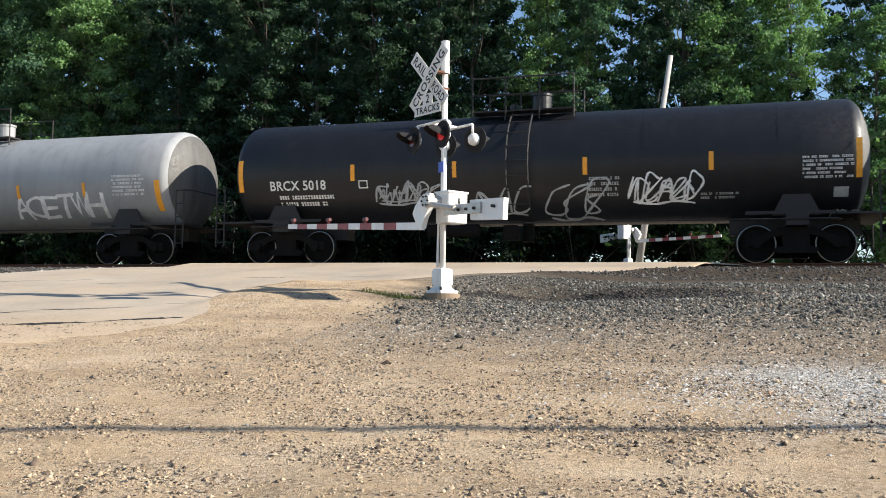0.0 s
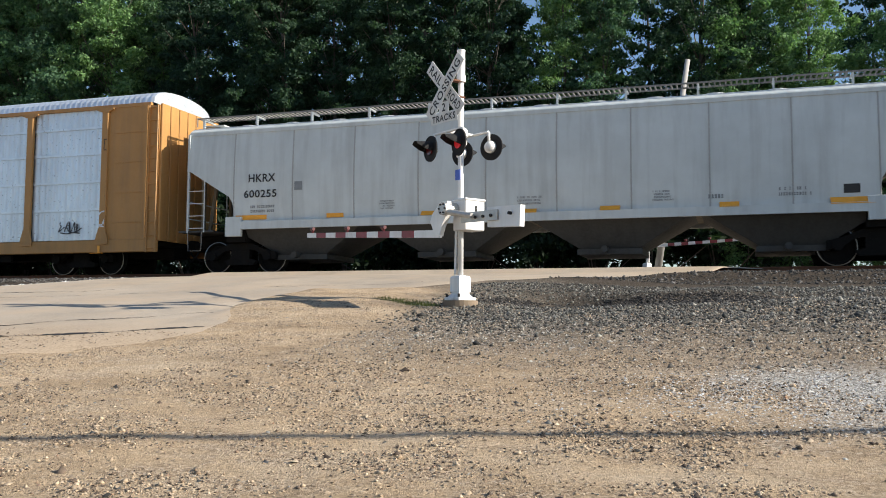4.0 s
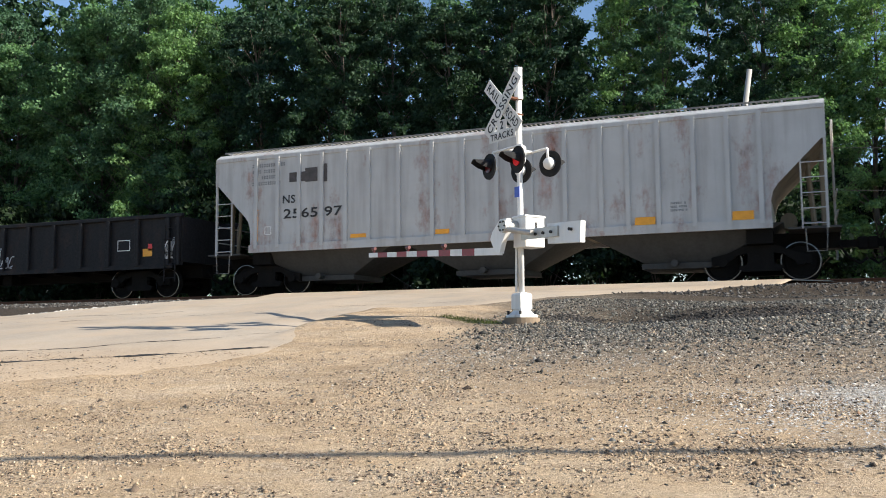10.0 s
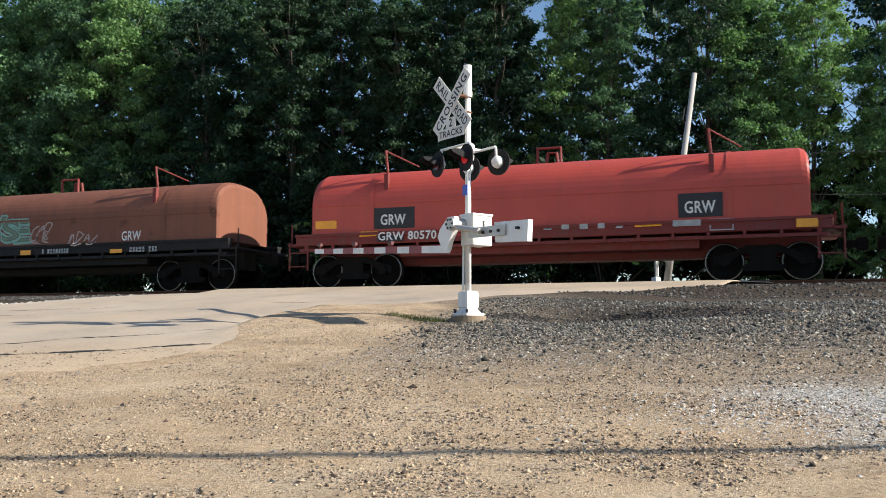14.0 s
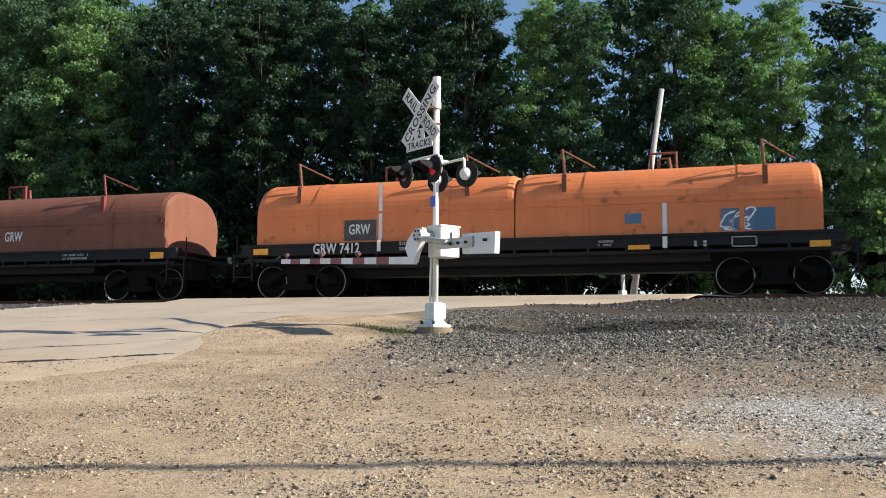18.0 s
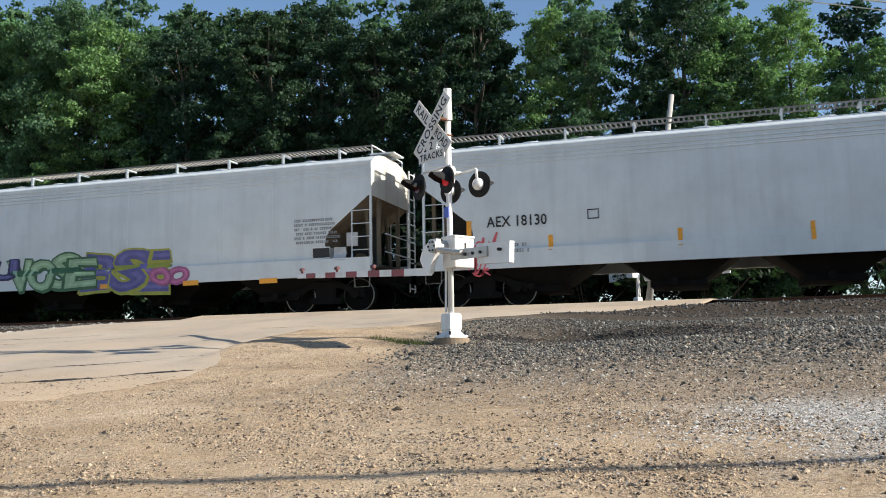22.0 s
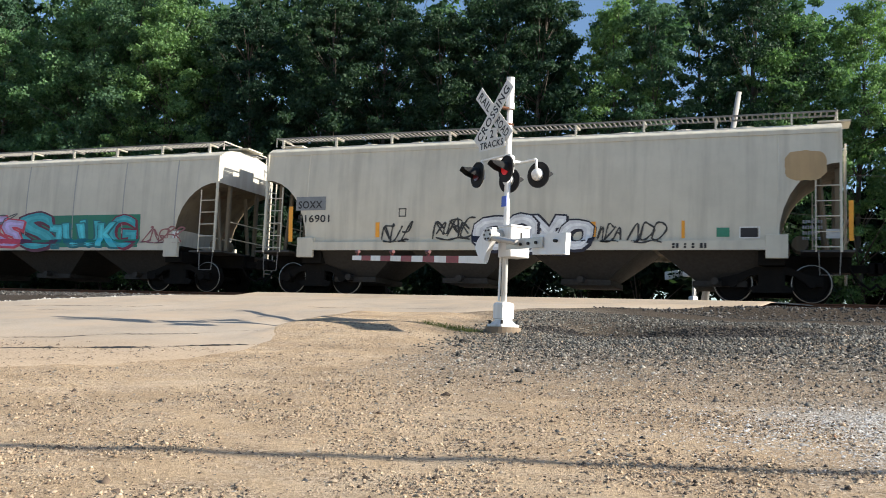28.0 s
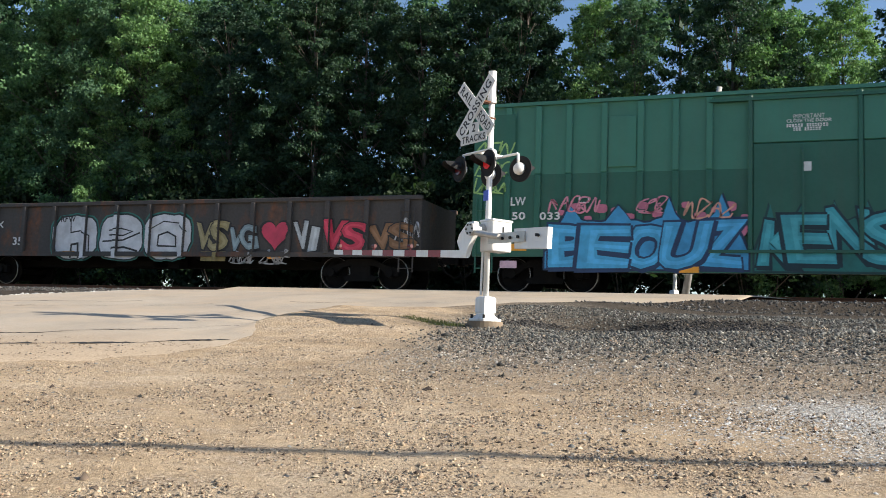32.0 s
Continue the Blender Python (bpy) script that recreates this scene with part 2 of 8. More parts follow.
RED_LETTER = plain("red_lettering", (0.75, 0.06, 0.06), 0.5)
BLUE_MARK = plain("blue_plate", (0.05, 0.10, 0.45), 0.5)
BLACK_PAINT = plain("matt_black_enamel", (0.010, 0.010, 0.011), 0.9)
CONCRETE = paint("old_concrete", (0.22, 0.165, 0.115), 0.9, 0, 0.3)
LENS_RED = plain("dark_red_lens", (0.075, 0.005, 0.006), 0.3)
LENS_ON = glowing("lit_red_lens", (0.55, 0.015, 0.02), 0.12)
BARK = paint("tree_bark", (0.10, 0.085, 0.07), 0.95, 0, 0.4)
OLD_WOOD = paint("silvered_pole_wood", (0.37, 0.36, 0.345), 0.9, 0, 0.4)


# ---- ground, road and tracks ----
PROFILE_Y = [-700, -30, 0, 4, 9, 13.8, 16.5, 19.0, 21.6, 22.3, 31.5, 33.0, 36.0, 42.0, 60, 700]
PROFILE_Z = [-9.0, -2.6, 0.0, 0.50, 1.18, 1.78, 2.14, 2.46, 2.70, 2.72, 2.72, 2.70, 2.92, 3.45, 4.2, 12.0]


def smooth_step(a, b, x):
    t = min(max((x - a) / (b - a), 0.0), 1.0)
    return t * t * (3 - 2 * t)


def ground_height(x, y):
    """The slope from the lot up to the track bed, with the bank and hollows beside the mast."""
    z = sum(float(np.interp(y + d, PROFILE_Y, PROFILE_Z)) for d in (-0.8, -0.4, 0, 0.4, 0.8)) / 5
    bank = smooth_step(-3.6, 0.5, x) * smooth_step(9.5, 14.5, y) * (1 - smooth_step(17.5, 20.5, y))
    z += 0.12 * bank
    z -= 0.26 * math.exp(-((x + 2.6) / 0.9) ** 2 - ((y - 15.1) / 0.8) ** 2)
    z += 0.10 * math.exp(-((x + 0.9) / 1.4) ** 2 - ((y - 15.9) / 0.7) ** 2)
    # the gravel pad of the signal, with a drop to the asphalt
    z += 0.15 * smooth_step(-8.15, -7.75, x) * (1 - smooth_step(-6.0, -4.7, x)) * smooth_step(11.6, 13.4, y) * (1 - smooth_step(15.6, 16.8, y))
    z -= 0.19 * smooth_step(-3.8, -0.4, x) * smooth_step(13.2, 15.6, y) * (1 - smooth_step(19.6, 21.2, y))
    # the raised footing of the far signal
    z += 0.38 * math.exp(-((x + 3.0) / 1.6) ** 2 - ((y - 34.5) / 1.1) ** 2)
    near = smooth_step(-14, -6, y) * (1 - smooth_step(19, 21, y))
    z += near * (0.05 * noise.noise((x * 0.35, y * 0.35, 0.0)) + 0.018 * noise.noise((x * 1.3, y * 1.3, 4.0)))
    return z


def spread(near, far, step, grow=1.22):
    out, s = [near], step
    while abs(out[-1] - near) < abs(far - near):
        s *= grow
        out.append(out[-1] + math.copysign(s, far - near))
    return out[1:]


xs = spread(-12.0, -700, 0.2)[::-1] + list(np.arange(-12.0, 8.01, 0.2)) + spread(8.0, 700, 0.2)
ys = spread(3.0, -700, 0.2)[::-1] + list(np.arange(3.0, 22.01, 0.2)) + spread(22.0, 700, 0.2)

EDGE_RIGHT = [(-16.0, -2.0), (-11.3, 5.6), (-8.2, 8.6), (-7.0, 9.5), (-6.6, 10.7), (-7.0, 12.1), (-7.7, 13.2), (-8.1, 14.2), (-7.1, 16.2), (-1.6, 20.6), (4.6, 27.5), (12.0, 36.0), (40.0, 72.0)]
EDGE_LEFT = [(-60.0, -2.0), (-50.0, 5.0), (-38.0, 9.1), (-30.0, 11.6), (-23.0, 14.2), (-17.9, 16.5), (-16.4, 18.5), (-15.6, 20.6), (-8.0, 27.5), (1.0, 36.0), (29.0, 72.0)]


def road_right(y):
    return float(np.interp(y, [p[1] for p in EDGE_RIGHT], [p[0] for p in EDGE_RIGHT]))


def ground_material():
    m, t, b = node_material("gravel_lot")
    c = t.nodes.new("ShaderNodeTexCoord")
    s = t.nodes.new("ShaderNodeSeparateXYZ")
    t.links.new(c.outputs["Object"], s.inputs[0])

    def math_node(op, a, b2, c2=None):
        n = t.nodes.new("ShaderNodeMath")
        n.operation = op
        for i, v in enumerate((a, b2, c2)):
            if v is None:
                continue
            if isinstance(v, (int, float)):
                n.inputs[i].default_value = v
            else:
                t.links.new(v, n.inputs[i])
        return n.outputs[0]

    def map_range(v, a, b2):
        n = t.nodes.new("ShaderNodeMapRange")
        n.interpolation_type = "SMOOTHSTEP"
        n.inputs["From Min"].default_value, n.inputs["From Max"].default_value = a, b2
        t.links.new(v, n.inputs["Value"])
        return n.outputs["Result"]

    def pebbles(scale, stops):
        """Crowded small stones, each of its own tone; also gives their domes for relief."""
        v = t.nodes.new("ShaderNodeTexVoronoi")
        v.inputs["Scale"].default_value = scale
        t.links.new(c.outputs["Object"], v.inputs["Vector"])
        one = t.nodes.new("ShaderNodeSeparateXYZ")
        t.links.new(v.outputs["Color"], one.inputs[0])
        return ramp(t, one.outputs["X"], stops), v.outputs["Distance"]

    wob = math_node("MULTIPLY", math_node("SUBTRACT", noise_of(t, 0.55, 6, 0.7), 0.5), 4.0)
    x, y = math_node("ADD", s.outputs["X"], wob), math_node("ADD", s.outputs["Y"], math_node("MULTIPLY", wob, 0.7))
    dust = ramp(t, noise_of(t, 0.9, 9, 0.72, (0.6, 1.3, 1)), [(0.32, (0.33, 0.235, 0.145)), (0.50, (0.53, 0.390, 0.250)), (0.68, (0.65, 0.515, 0.365))])
    grain = ramp(t, noise_of(t, 30.0, 6, 0.8), [(0.30, (0.45,)), (0.50, (1.0,)), (0.72, (1.4,))])
    dust = mixed(t, 0.75, dust, grain, "MULTIPLY")
    small, dome = pebbles(48.0, [(0.0, (0.12, 0.085, 0.06)), (0.25, (0.32, 0.235, 0.155)), (0.6, (0.48, 0.365, 0.255)), (1.0, (0.68, 0.56, 0.43))])
    stony = ramp(t, noise_of(t, 2.4, 8, 0.75, (0.7, 1.4, 1)), [(0.46, (0.02,)), (0.62, (0.75,))])
    sand = mixed(t, stony, dust, small)
    rock, dome_2 = pebbles(26.0, [(0.0, (0.020, 0.018, 0.016)), (0.45, (0.065, 0.059, 0.052)), (0.8, (0.14, 0.128, 0.11)), (1.0, (0.32, 0.29, 0.245))])
    ballast = mixed(t, 0.6, rock, ramp(t, noise_of(t, 60.0, 3), [(0.3, (0.5,)), (0.7, (1.3,))]), "MULTIPLY")
    lime, dome_3 = pebbles(48.0, [(0.0, (0.16, 0.15, 0.135)), (0.5, (0.42, 0.40, 0.365)), (1.0, (0.72, 0.70, 0.66))])
    dark_ground = ramp(t, noise_of(t, 24.0, 6, 0.8), [(0.3, (0.022, 0.017, 0.013)), (0.7, (0.10, 0.078, 0.058))])
    # a dark ballast bank beside the tracks, a pale limestone patch, dark soil on the crest, grass and woods beyond
    bank = math_node("MULTIPLY", map_range(math_node("ADD", x, math_node("MULTIPLY", y, 0.2)), -3.6, -1.0), map_range(y, 6.6, 12.2))
    pale = math_node("MULTIPLY", map_range(x, -0.6, 1.0), math_node("MULTIPLY", map_range(y, 5.8, 7.2), math_node("SUBTRACT", 1.0, map_range(y, 8.4, 9.8))))
    crest = math_node("MULTIPLY", map_range(x, -4.2, -2.4), map_range(y, 13.9, 15.0))
    base = mixed(t, math_node("MULTIPLY", bank, 0.85), sand, ballast)
    base = mixed(t, math_node("MULTIPLY", pale, 0.85), base, lime)
    base = mixed(t, math_node("MULTIPLY", crest, 0.8), base, dark_ground)
    base = mixed(t, map_range(s.outputs["Y"], 17.6, 19.6), base, dark_ground)
    # the same dark tone covers the side left of the road
    wayside = math_node("MULTIPLY", map_range(math_node("MULTIPLY", s.outputs["X"], -1.0), 15.0, 15.8), map_range(s.outputs["Y"], 15.4, 16.6))
    base = mixed(t, wayside, base, dark_ground)
    grass = ramp(t, noise_of(t, 3.0, 6, 0.7), [(0.3, (0.05, 0.085, 0.016)), (0.7, (0.15, 0.22, 0.04))])
    # ground beyond the tracks darkened to paint the shade of the trees
    shaded_floor = ramp(t, noise_of(t, 5.0, 6, 0.7), [(0.3, (0.018, 0.020, 0.010)), (0.7, (0.06, 0.065, 0.022))])
    beyond = mixed(t, map_range(s.outputs["X"], 3.0, 5.0), shaded_floor, grass)
    base = mixed(t, map_range(s.outputs["Y"], 31.0, 32.4), base, beyond)
    t.links.new(base, b.inputs["Base Color"])
    b.inputs["Roughness"].default_value = 0.95
    b.inputs["Specular IOR Level"].default_value = 0.2
    bumped(t, b, noise_of(t, 30.0, 9, 0.78), 1.0, 0.035)
    return m


verts = [(x, y, ground_height(x, y)) for y in ys for x in xs]
n = len(xs)
faces = [(j * n + i, j * n + i + 1, (j + 1) * n + i + 1, (j + 1) * n + i) for j in range(len(ys) - 1) for i in range(n - 1)]
ground = mesh_of("ground", verts, faces, ground_material(), None, "", True)
tagged(ground, "sloping tan gravel lot with dark ballast bank and grass beyond", "ground", "", "structure")


def asphalt_material():
    m, t, b = node_material("sun_bleached_asphalt")
    patch = ramp(t, noise_of(t, 0.35, 6, 0.65), [(0.3, (0.33, 0.275, 0.215)), (0.55, (0.45, 0.375, 0.29)), (0.75, (0.53, 0.445, 0.35))])
    grain = ramp(t, noise_of(t, 45.0, 4, 0.8), [(0.3, (0.72,)), (0.7, (1.22,))])
    base = mixed(t, 0.8, patch, grain, "MULTIPLY")
    tan = ramp(t, noise_of(t, 0.8, 7, 0.7, (1, 1, 1)), [(0.44, (0,)), (0.66, (0.75,))])
    base = mixed(t, tan, base, (0.50, 0.385, 0.27))
    place, cut = t.nodes.new("ShaderNodeTexCoord"), t.nodes.new("ShaderNodeSeparateXYZ")
    t.links.new(place.outputs["Object"], cut.inputs[0])
    shift = t.nodes.new("ShaderNodeMath")
    shift.operation, shift.inputs[1].default_value = "MULTIPLY_ADD", 3.0
    t.links.new(noise_of(t, 0.8, 7, 0.7), shift.inputs[0])
    t.links.new(cut.outputs["Y"], shift.inputs[2])
    dusty = t.nodes.new("ShaderNodeMapRange")
    dusty.interpolation_type = "SMOOTHSTEP"
    dusty.inputs["From Min"].default_value, dusty.inputs["From Max"].default_value = 13.6, 10.8
    t.links.new(shift.outputs[0], dusty.inputs["Value"])
    grit = ramp(t, noise_of(t, 26.0, 8, 0.8), [(0.32, (0.29, 0.208, 0.13)), (0.52, (0.48, 0.357, 0.235)), (0.70, (0.62, 0.49, 0.35))])
    base = mixed(t, mixed(t, 1.0, dusty.outputs["Result"], (0.85, 0.85, 0.85), "MULTIPLY"), base, grit)
    t.links.new(base, b.inputs["Base Color"])
    b.inputs["Roughness"].default_value = 0.85
    bumped(t, b, noise_of(t, 60.0, 4, 0.7), 0.35, 0.01)
    return m


ASPHALT = asphalt_material()
TAR = plain("black_crack_filler", (0.02, 0.018, 0.017), 0.7, 0.0, 0.3)


def road_height(x, y):
    if y > 21.8:
        return RAIL_Z - 0.03 if y < 31.0 else ground_height(x, y) + 0.035
    # the asphalt thins out under the gravel at its ragged edge
    return ground_height(x, y) - 0.020 + 0.055 * smooth_step(-0.1, 1.1, road_right(y) - x)


def road_sheet():
    rows_y = list(np.arange(-2.0, 32.0, 0.4)) + list(np.arange(32.0, 72.0, 2.0))
    across = 60
    v, f = [], []
    for y in rows_y:
        a = road_right(y) + 0.20 * noise.noise((y * 1.3, 0, 9)) + 0.10 * noise.noise((y * 5.0, 3, 9))
        left = float(np.interp(y, [p[1] for p in EDGE_LEFT], [p[0] for p in EDGE_LEFT]))
        for k in range(across + 1):
            x = a + (left - a) * (k / across) ** 1.3
            lip = -0.03 if k == 0 else 0.0
            v.append((x, y, road_height(x, y) + lip))
    w = across + 1
    for j in range(len(rows_y) - 1):
        for k in range(across):
            f.append((j * w + k + 1, j * w + k, (j + 1) * w + k, (j + 1) * w + k + 1))
    ob = mesh_of("road", v, f, ASPHALT, None, "", True)
    return tagged(ob, "sun-bleached cracked asphalt road climbing to the crossing", "road", "", "structure")


road = road_sheet()


def crack(points, width, seed):
    """An open crack in the asphalt: a thin dark strip that wanders."""
    rng = random.Random(seed)
    fine = []
    for a, b in zip(points, points[1:]):
        n = max(2, int(math.dist(a, b) / 0.06))
        for k in range(n):
            t = k / n
            sway = 0.10 * noise.noise((a[0] + (b[0] - a[0]) * t * 1.0, seed * 3.1, 0.5))
            fine.append((a[0] + (b[0] - a[0]) * t + rng.uniform(-0.03, 0.03), a[1] + (b[1] - a[1]) * t + sway + rng.uniform(-0.03, 0.03)))
    v, f = [], []
    for k, (x, y) in enumerate(fine):
        w = width * max(0.12, rng.uniform(0.1, 0.8) + 0.9 * noise.noise((x * 1.7, y, seed)))
        for s in (-1, 1):
            v.append((x, y + s * w / 2, road_height(x, y + s * w / 2) + 0.006))
        if k:
            f.append((2 * k - 2, 2 * k - 1, 2 * k + 1, 2 * k))
    mesh_of("crack", v, f, TAR, road)


crack([(-14.5, 8.2), (-10.6, 9.2), (-9.2, 9.75), (-8.2, 10.3), (-7.2, 11.2)], 0.22, 1)
crack([(-17.0, 9.2), (-12.6, 10.4), (-10.6, 10.95), (-9.0, 11.8), (-8.1, 12.9)], 0.09, 2)
crack([(-17.5, 14.6), (-14.0, 15.2), (-11.0, 16.4)], 0.05, 3)
crack([(-16.5, 15.8), (-13.8, 16.2), (-13.2, 16.9)], 0.06, 4)
crack([(-9.5, 16.8), (-7.0, 17.6), (-5.4, 18.4)], 0.04, 5)


def rail_profile():
    return [(-0.075, 0), (0.075, 0), (0.07, 0.015), (0.012, 0.03), (0.012, 0.13), (0.036, 0.14), (0.036, 0.172), (-0.036, 0.172), (-0.036, 0.14), (-0.012, 0.13), (-0.012, 0.03), (-0.07, 0.015)]


def track(y):
    t = thing("railway_track", pose(0, y, RAIL_Z), "steel rails on creosoted sleepers in ballast", "track", "tracks", "structure")
    for side in (-0.755, 0.755):
        bm = bmesh.new()
        loft(bm, [[(x, side + a, b - 0.172) for a, b in rail_profile()] for x in (-640, -200, 0, 200, 640)])
        for f in bm.faces:
            if f.calc_center_median().z > -0.004:
                f.material_index = 1
        part("rail", bm, [RUSTY, RAIL_TOP], t)
    bm = bmesh.new()
    box(bm, -0.115, 0.115, -1.3, 1.3, -0.33, -0.175, 0, 0.012)
    first = part("sleeper", bm, BARK, t)
    first.location = (-45.0, 0, 0)
    for k in range(1, 170):
        x = -45.0 + k * 0.53
        hang("sleeper", first.data, t, "", pose(x + 0.02 * math.sin(k * 7.1), 0, 0, 0, 0, 0.8 * math.sin(k * 3.3)))
    return t


track(TRACK_Y)
track(TRACK_2_Y)


# ---- crossing signals ----
def sign_text(bm_parent, text, cx, cz, y, height, turn, width=None):
    """Black lettering on a blade, centred, turned in the plane of the sign."""
    v, f = letters(text, 1.0, 0.02, 1.12, 1.0)
    a, b = min(p[0] for p in v), max(p[0] for p in v)
    k = height if width is None else width / (b - a)
    c, s = math.cos(turn), math.sin(turn)
    pts = []
    for p, q in v:
        u, w = (p - (a + b) / 2) * k, (q - 0.5) * height
        pts.append((cx + u * c - w * s, y, cz + u * s + w * c))
    bm = bmesh.new()
    vs = [bm.verts.new(p) for p in pts]
    for face in f:
        try:
            bm.faces.new([vs[i] for i in face])
        except ValueError:
            pass
    bmesh.ops.recalc_face_normals(bm, faces=bm.faces[:])
    part("lettering", bm, BLACK_MARK, bm_parent)


def blade(name, parent, cx, cz, y, length, width, turn, material):
    c, s = math.cos(turn), math.sin(turn)
    corners = [(-length / 2, -width / 2), (length / 2, -width / 2), (length / 2, width / 2), (-length / 2, width / 2)]
    bm = bmesh.new()
    plate(bm, [(cx + a * c - b * s, cz + a * s + b * c) for a, b in corners], y - 0.004, y + 0.004)
    return part(name, bm, material, parent)


MAST_WHITE = paint("weathered_white_enamel", (0.74, 0.74, 0.73), 0.42, 0.0, 0.38, (0.34, 0.27, 0.20), rust=0.06, rust_colour=(0.20, 0.10, 0.05), bump=0.04)
ARM_RED = plain("dark_red_reflective_band", (0.20, 0.009, 0.014), 0.4, 0.0, 0.2)
SIGN_WHITE = paint("weathered_sign_white", (0.66, 0.65, 0.62), 0.5, 0.0, 0.30, (0.30, 0.25, 0.20))


def flasher(parent, x, side, lit):
    """One lamp unit: round black background, hood and lens, with the housing behind; side -1 faces the traffic."""
    y0, z = side * 0.34, 2.46
    turn = Matrix.Translation((x, y0, z)) @ pose(0, 0, 0, 0, 0, 14 if side > 0 else -8) @ Matrix.Translation((-x, -y0, -z))

    def unit(name, bm, material, smooth=False):
        bmesh.ops.transform(bm, matrix=turn, verts=bm.verts[:])
        part(name, bm, material, parent, "", smooth)

    bm = bmesh.new()
    rings = []
    for d, r in ((0.0, 0.02), (0.0, 0.19), (0.012, 0.213), (-0.012, 0.215), (-0.02, 0.19), (-0.012, 0.02)):
        rings.append([(x + r * math.cos(a), y0 + side * d, z + r * math.sin(a)) for a in np.arange(30) * math.tau / 30])
    loft(bm, rings)
    unit("background_disc", bm, BLACK_PAINT)
    bm = bmesh.new()
    n = 18
    rows = []
    for d, r, low in ((0.012, 0.118, 0.55), (0.16, 0.112, 0.15), (0.29, 0.104, -0.5)):
        rows.append([(x + r * math.cos(a), y0 + side * d, z + r * math.sin(a)) for a in np.linspace(-low, math.pi + low, n)])
    inner = [[(px + (x - px) * 0.06, py, pz + (z - pz) * 0.06) for px, py, pz in row] for row in rows]
    loft(bm, rows + inner[::-1], False, False)
    unit("hood", bm, BLACK_PAINT)
    bm = bmesh.new()
    tube(bm, (x, y0 + side * 0.012, z), (x, y0 + side * 0.03, z), 0.10, 22)
    unit("lens", bm, LENS_ON if lit else LENS_RED)
    bm = bmesh.new()
    rings = []
    for d, r in ((0.018, 0.105), (0.06, 0.102), (0.11, 0.07), (0.13, 0.02)):
        rings.append([(x + r * math.cos(a), y0 - side * d, z + r * math.sin(a)) for a in np.arange(16) * math.tau / 16])
    loft(bm, rings)
    tube(bm, (x, y0 - side * 0.07, z + 0.07), (x, y0 - side * 0.08, z + 0.24), 0.022, 8)
    unit("lamp_housing", bm, MAST_WHITE, True)


def signal_mast(at, label, length=5.15, rise=0.40):
    """A crossing signal. Local -y faces its traffic, -x runs out along the gate arm."""
    m = thing("crossing_signal", at, label, "crossing signal", "crossing signals")
    bm = bmesh.new()
    tube(bm, (0, 0, -0.55), (0, 0, -0.02), 0.285, 26)
    part("foundation", bm, CONCRETE, m)
    bm = bmesh.new()
    box(bm, -0.185, 0.185, -0.185, 0.185, -0.02, 0.03, 0, 0.01)
    loft(bm, [[(a * r, b * r, z) for a, b in ((-1, -1), (1, -1), (1, 1), (-1, 1))] for r, z in ((0.155, 0.03), (0.105, 0.085), (0.10, 0.11), (0.118, 0.12), (0.118, 0.34), (0.105, 0.37), (0.06, 0.385))])
    part("base_casting", bm, MAST_WHITE, m)
    for x, y in ((-0.155, -0.155), (0.155, -0.155), (-0.155, 0.155), (0.155, 0.155)):
        bm = bmesh.new()
        tube(bm, (x, y, 0.02), (x, y, 0.09), 0.02, 8)
        part("anchor_bolt", bm, STEEL, m)
    bm = bmesh.new()
    tube(bm, (0, 0, 0.36), (0, 0, 3.62), 0.049, 18)
    part("pole", bm, MAST_WHITE, m, "", True)
    bm = bmesh.new()
    tube(bm, (0, 0, 3.55), (0, 0, 3.66), 0.075, 18)
    tube(bm, (0, 0, 3.66), (0, 0, 4.06), 0.066, 18)
    tube(bm, (0, 0, 4.06), (0, 0, 4.085), 0.07, 18)
    part("top_sleeve", bm, MAST_WHITE, m)
    for x, y in ((-0.07, -0.05), (-0.075, 0.03)):
        bm = bmesh.new()
        tube(bm, (x, y, 0.40), (x * 0.75, y, 1.15), 0.02, 8)
        part("conduit", bm, MAST_WHITE, m)
    # crossbuck and track count
    for z in (3.28, 3.54):
        bm = bmesh.new()
        box(bm, -0.05, 0.05, -0.325, 0.05, z, z + 0.03)
        part("sign_bracket", bm, RUSTY, m)
    b = blade("crossbuck_blade", m, 0, 3.41, -0.342, 1.20, 0.225, math.radians(46), SIGN_WHITE)
    sign_text(b, "CROSSING", 0, 3.41, -0.348, 0.135, math.radians(46), 1.06)
    b = blade("crossbuck_blade", m, 0, 3.41, -0.330, 1.20, 0.225, math.radians(-46), SIGN_WHITE)
    for text, s in (("RAIL", -1), ("ROAD", 1)):
        sign_text(b, text, s * 0.34 * math.cos(math.radians(46)), 3.41 - s * 0.34 * math.sin(math.radians(46)), -0.336, 0.135, math.radians(-46), 0.40)
    bm = bmesh.new()
    plate(bm, [(-0.34, 2.83), (0.34, 2.83), (0.34, 3.0), (0.13, 3.0), (0.13, 3.17), (-0.13, 3.17), (-0.13, 3.0), (-0.34, 3.0)], -0.356, -0.350)
    b = part("track_count_plate", bm, SIGN_WHITE, m)
    sign_text(b, "2", 0, 3.085, -0.361, 0.13, 0)
    sign_text(b, "TRACKS", 0, 2.915, -0.361, 0.105, 0, 0.60)
    # flashing lights
    bm = bmesh.new()
    box(bm, -0.10, 0.10, -0.085, 0.085, 2.62, 2.78, 0, 0.03)
    part("junction_box", bm, MAST_WHITE, m)
    bm = bmesh.new()
    for y in (-0.26, 0.26):
        tube(bm, (-0.38, y, 2.70), (0.38, y, 2.70), 0.022, 10)
    tube(bm, (0, -0.26, 2.70), (0, 0.26, 2.70), 0.026, 10)
    part("light_arm", bm, MAST_WHITE, m)
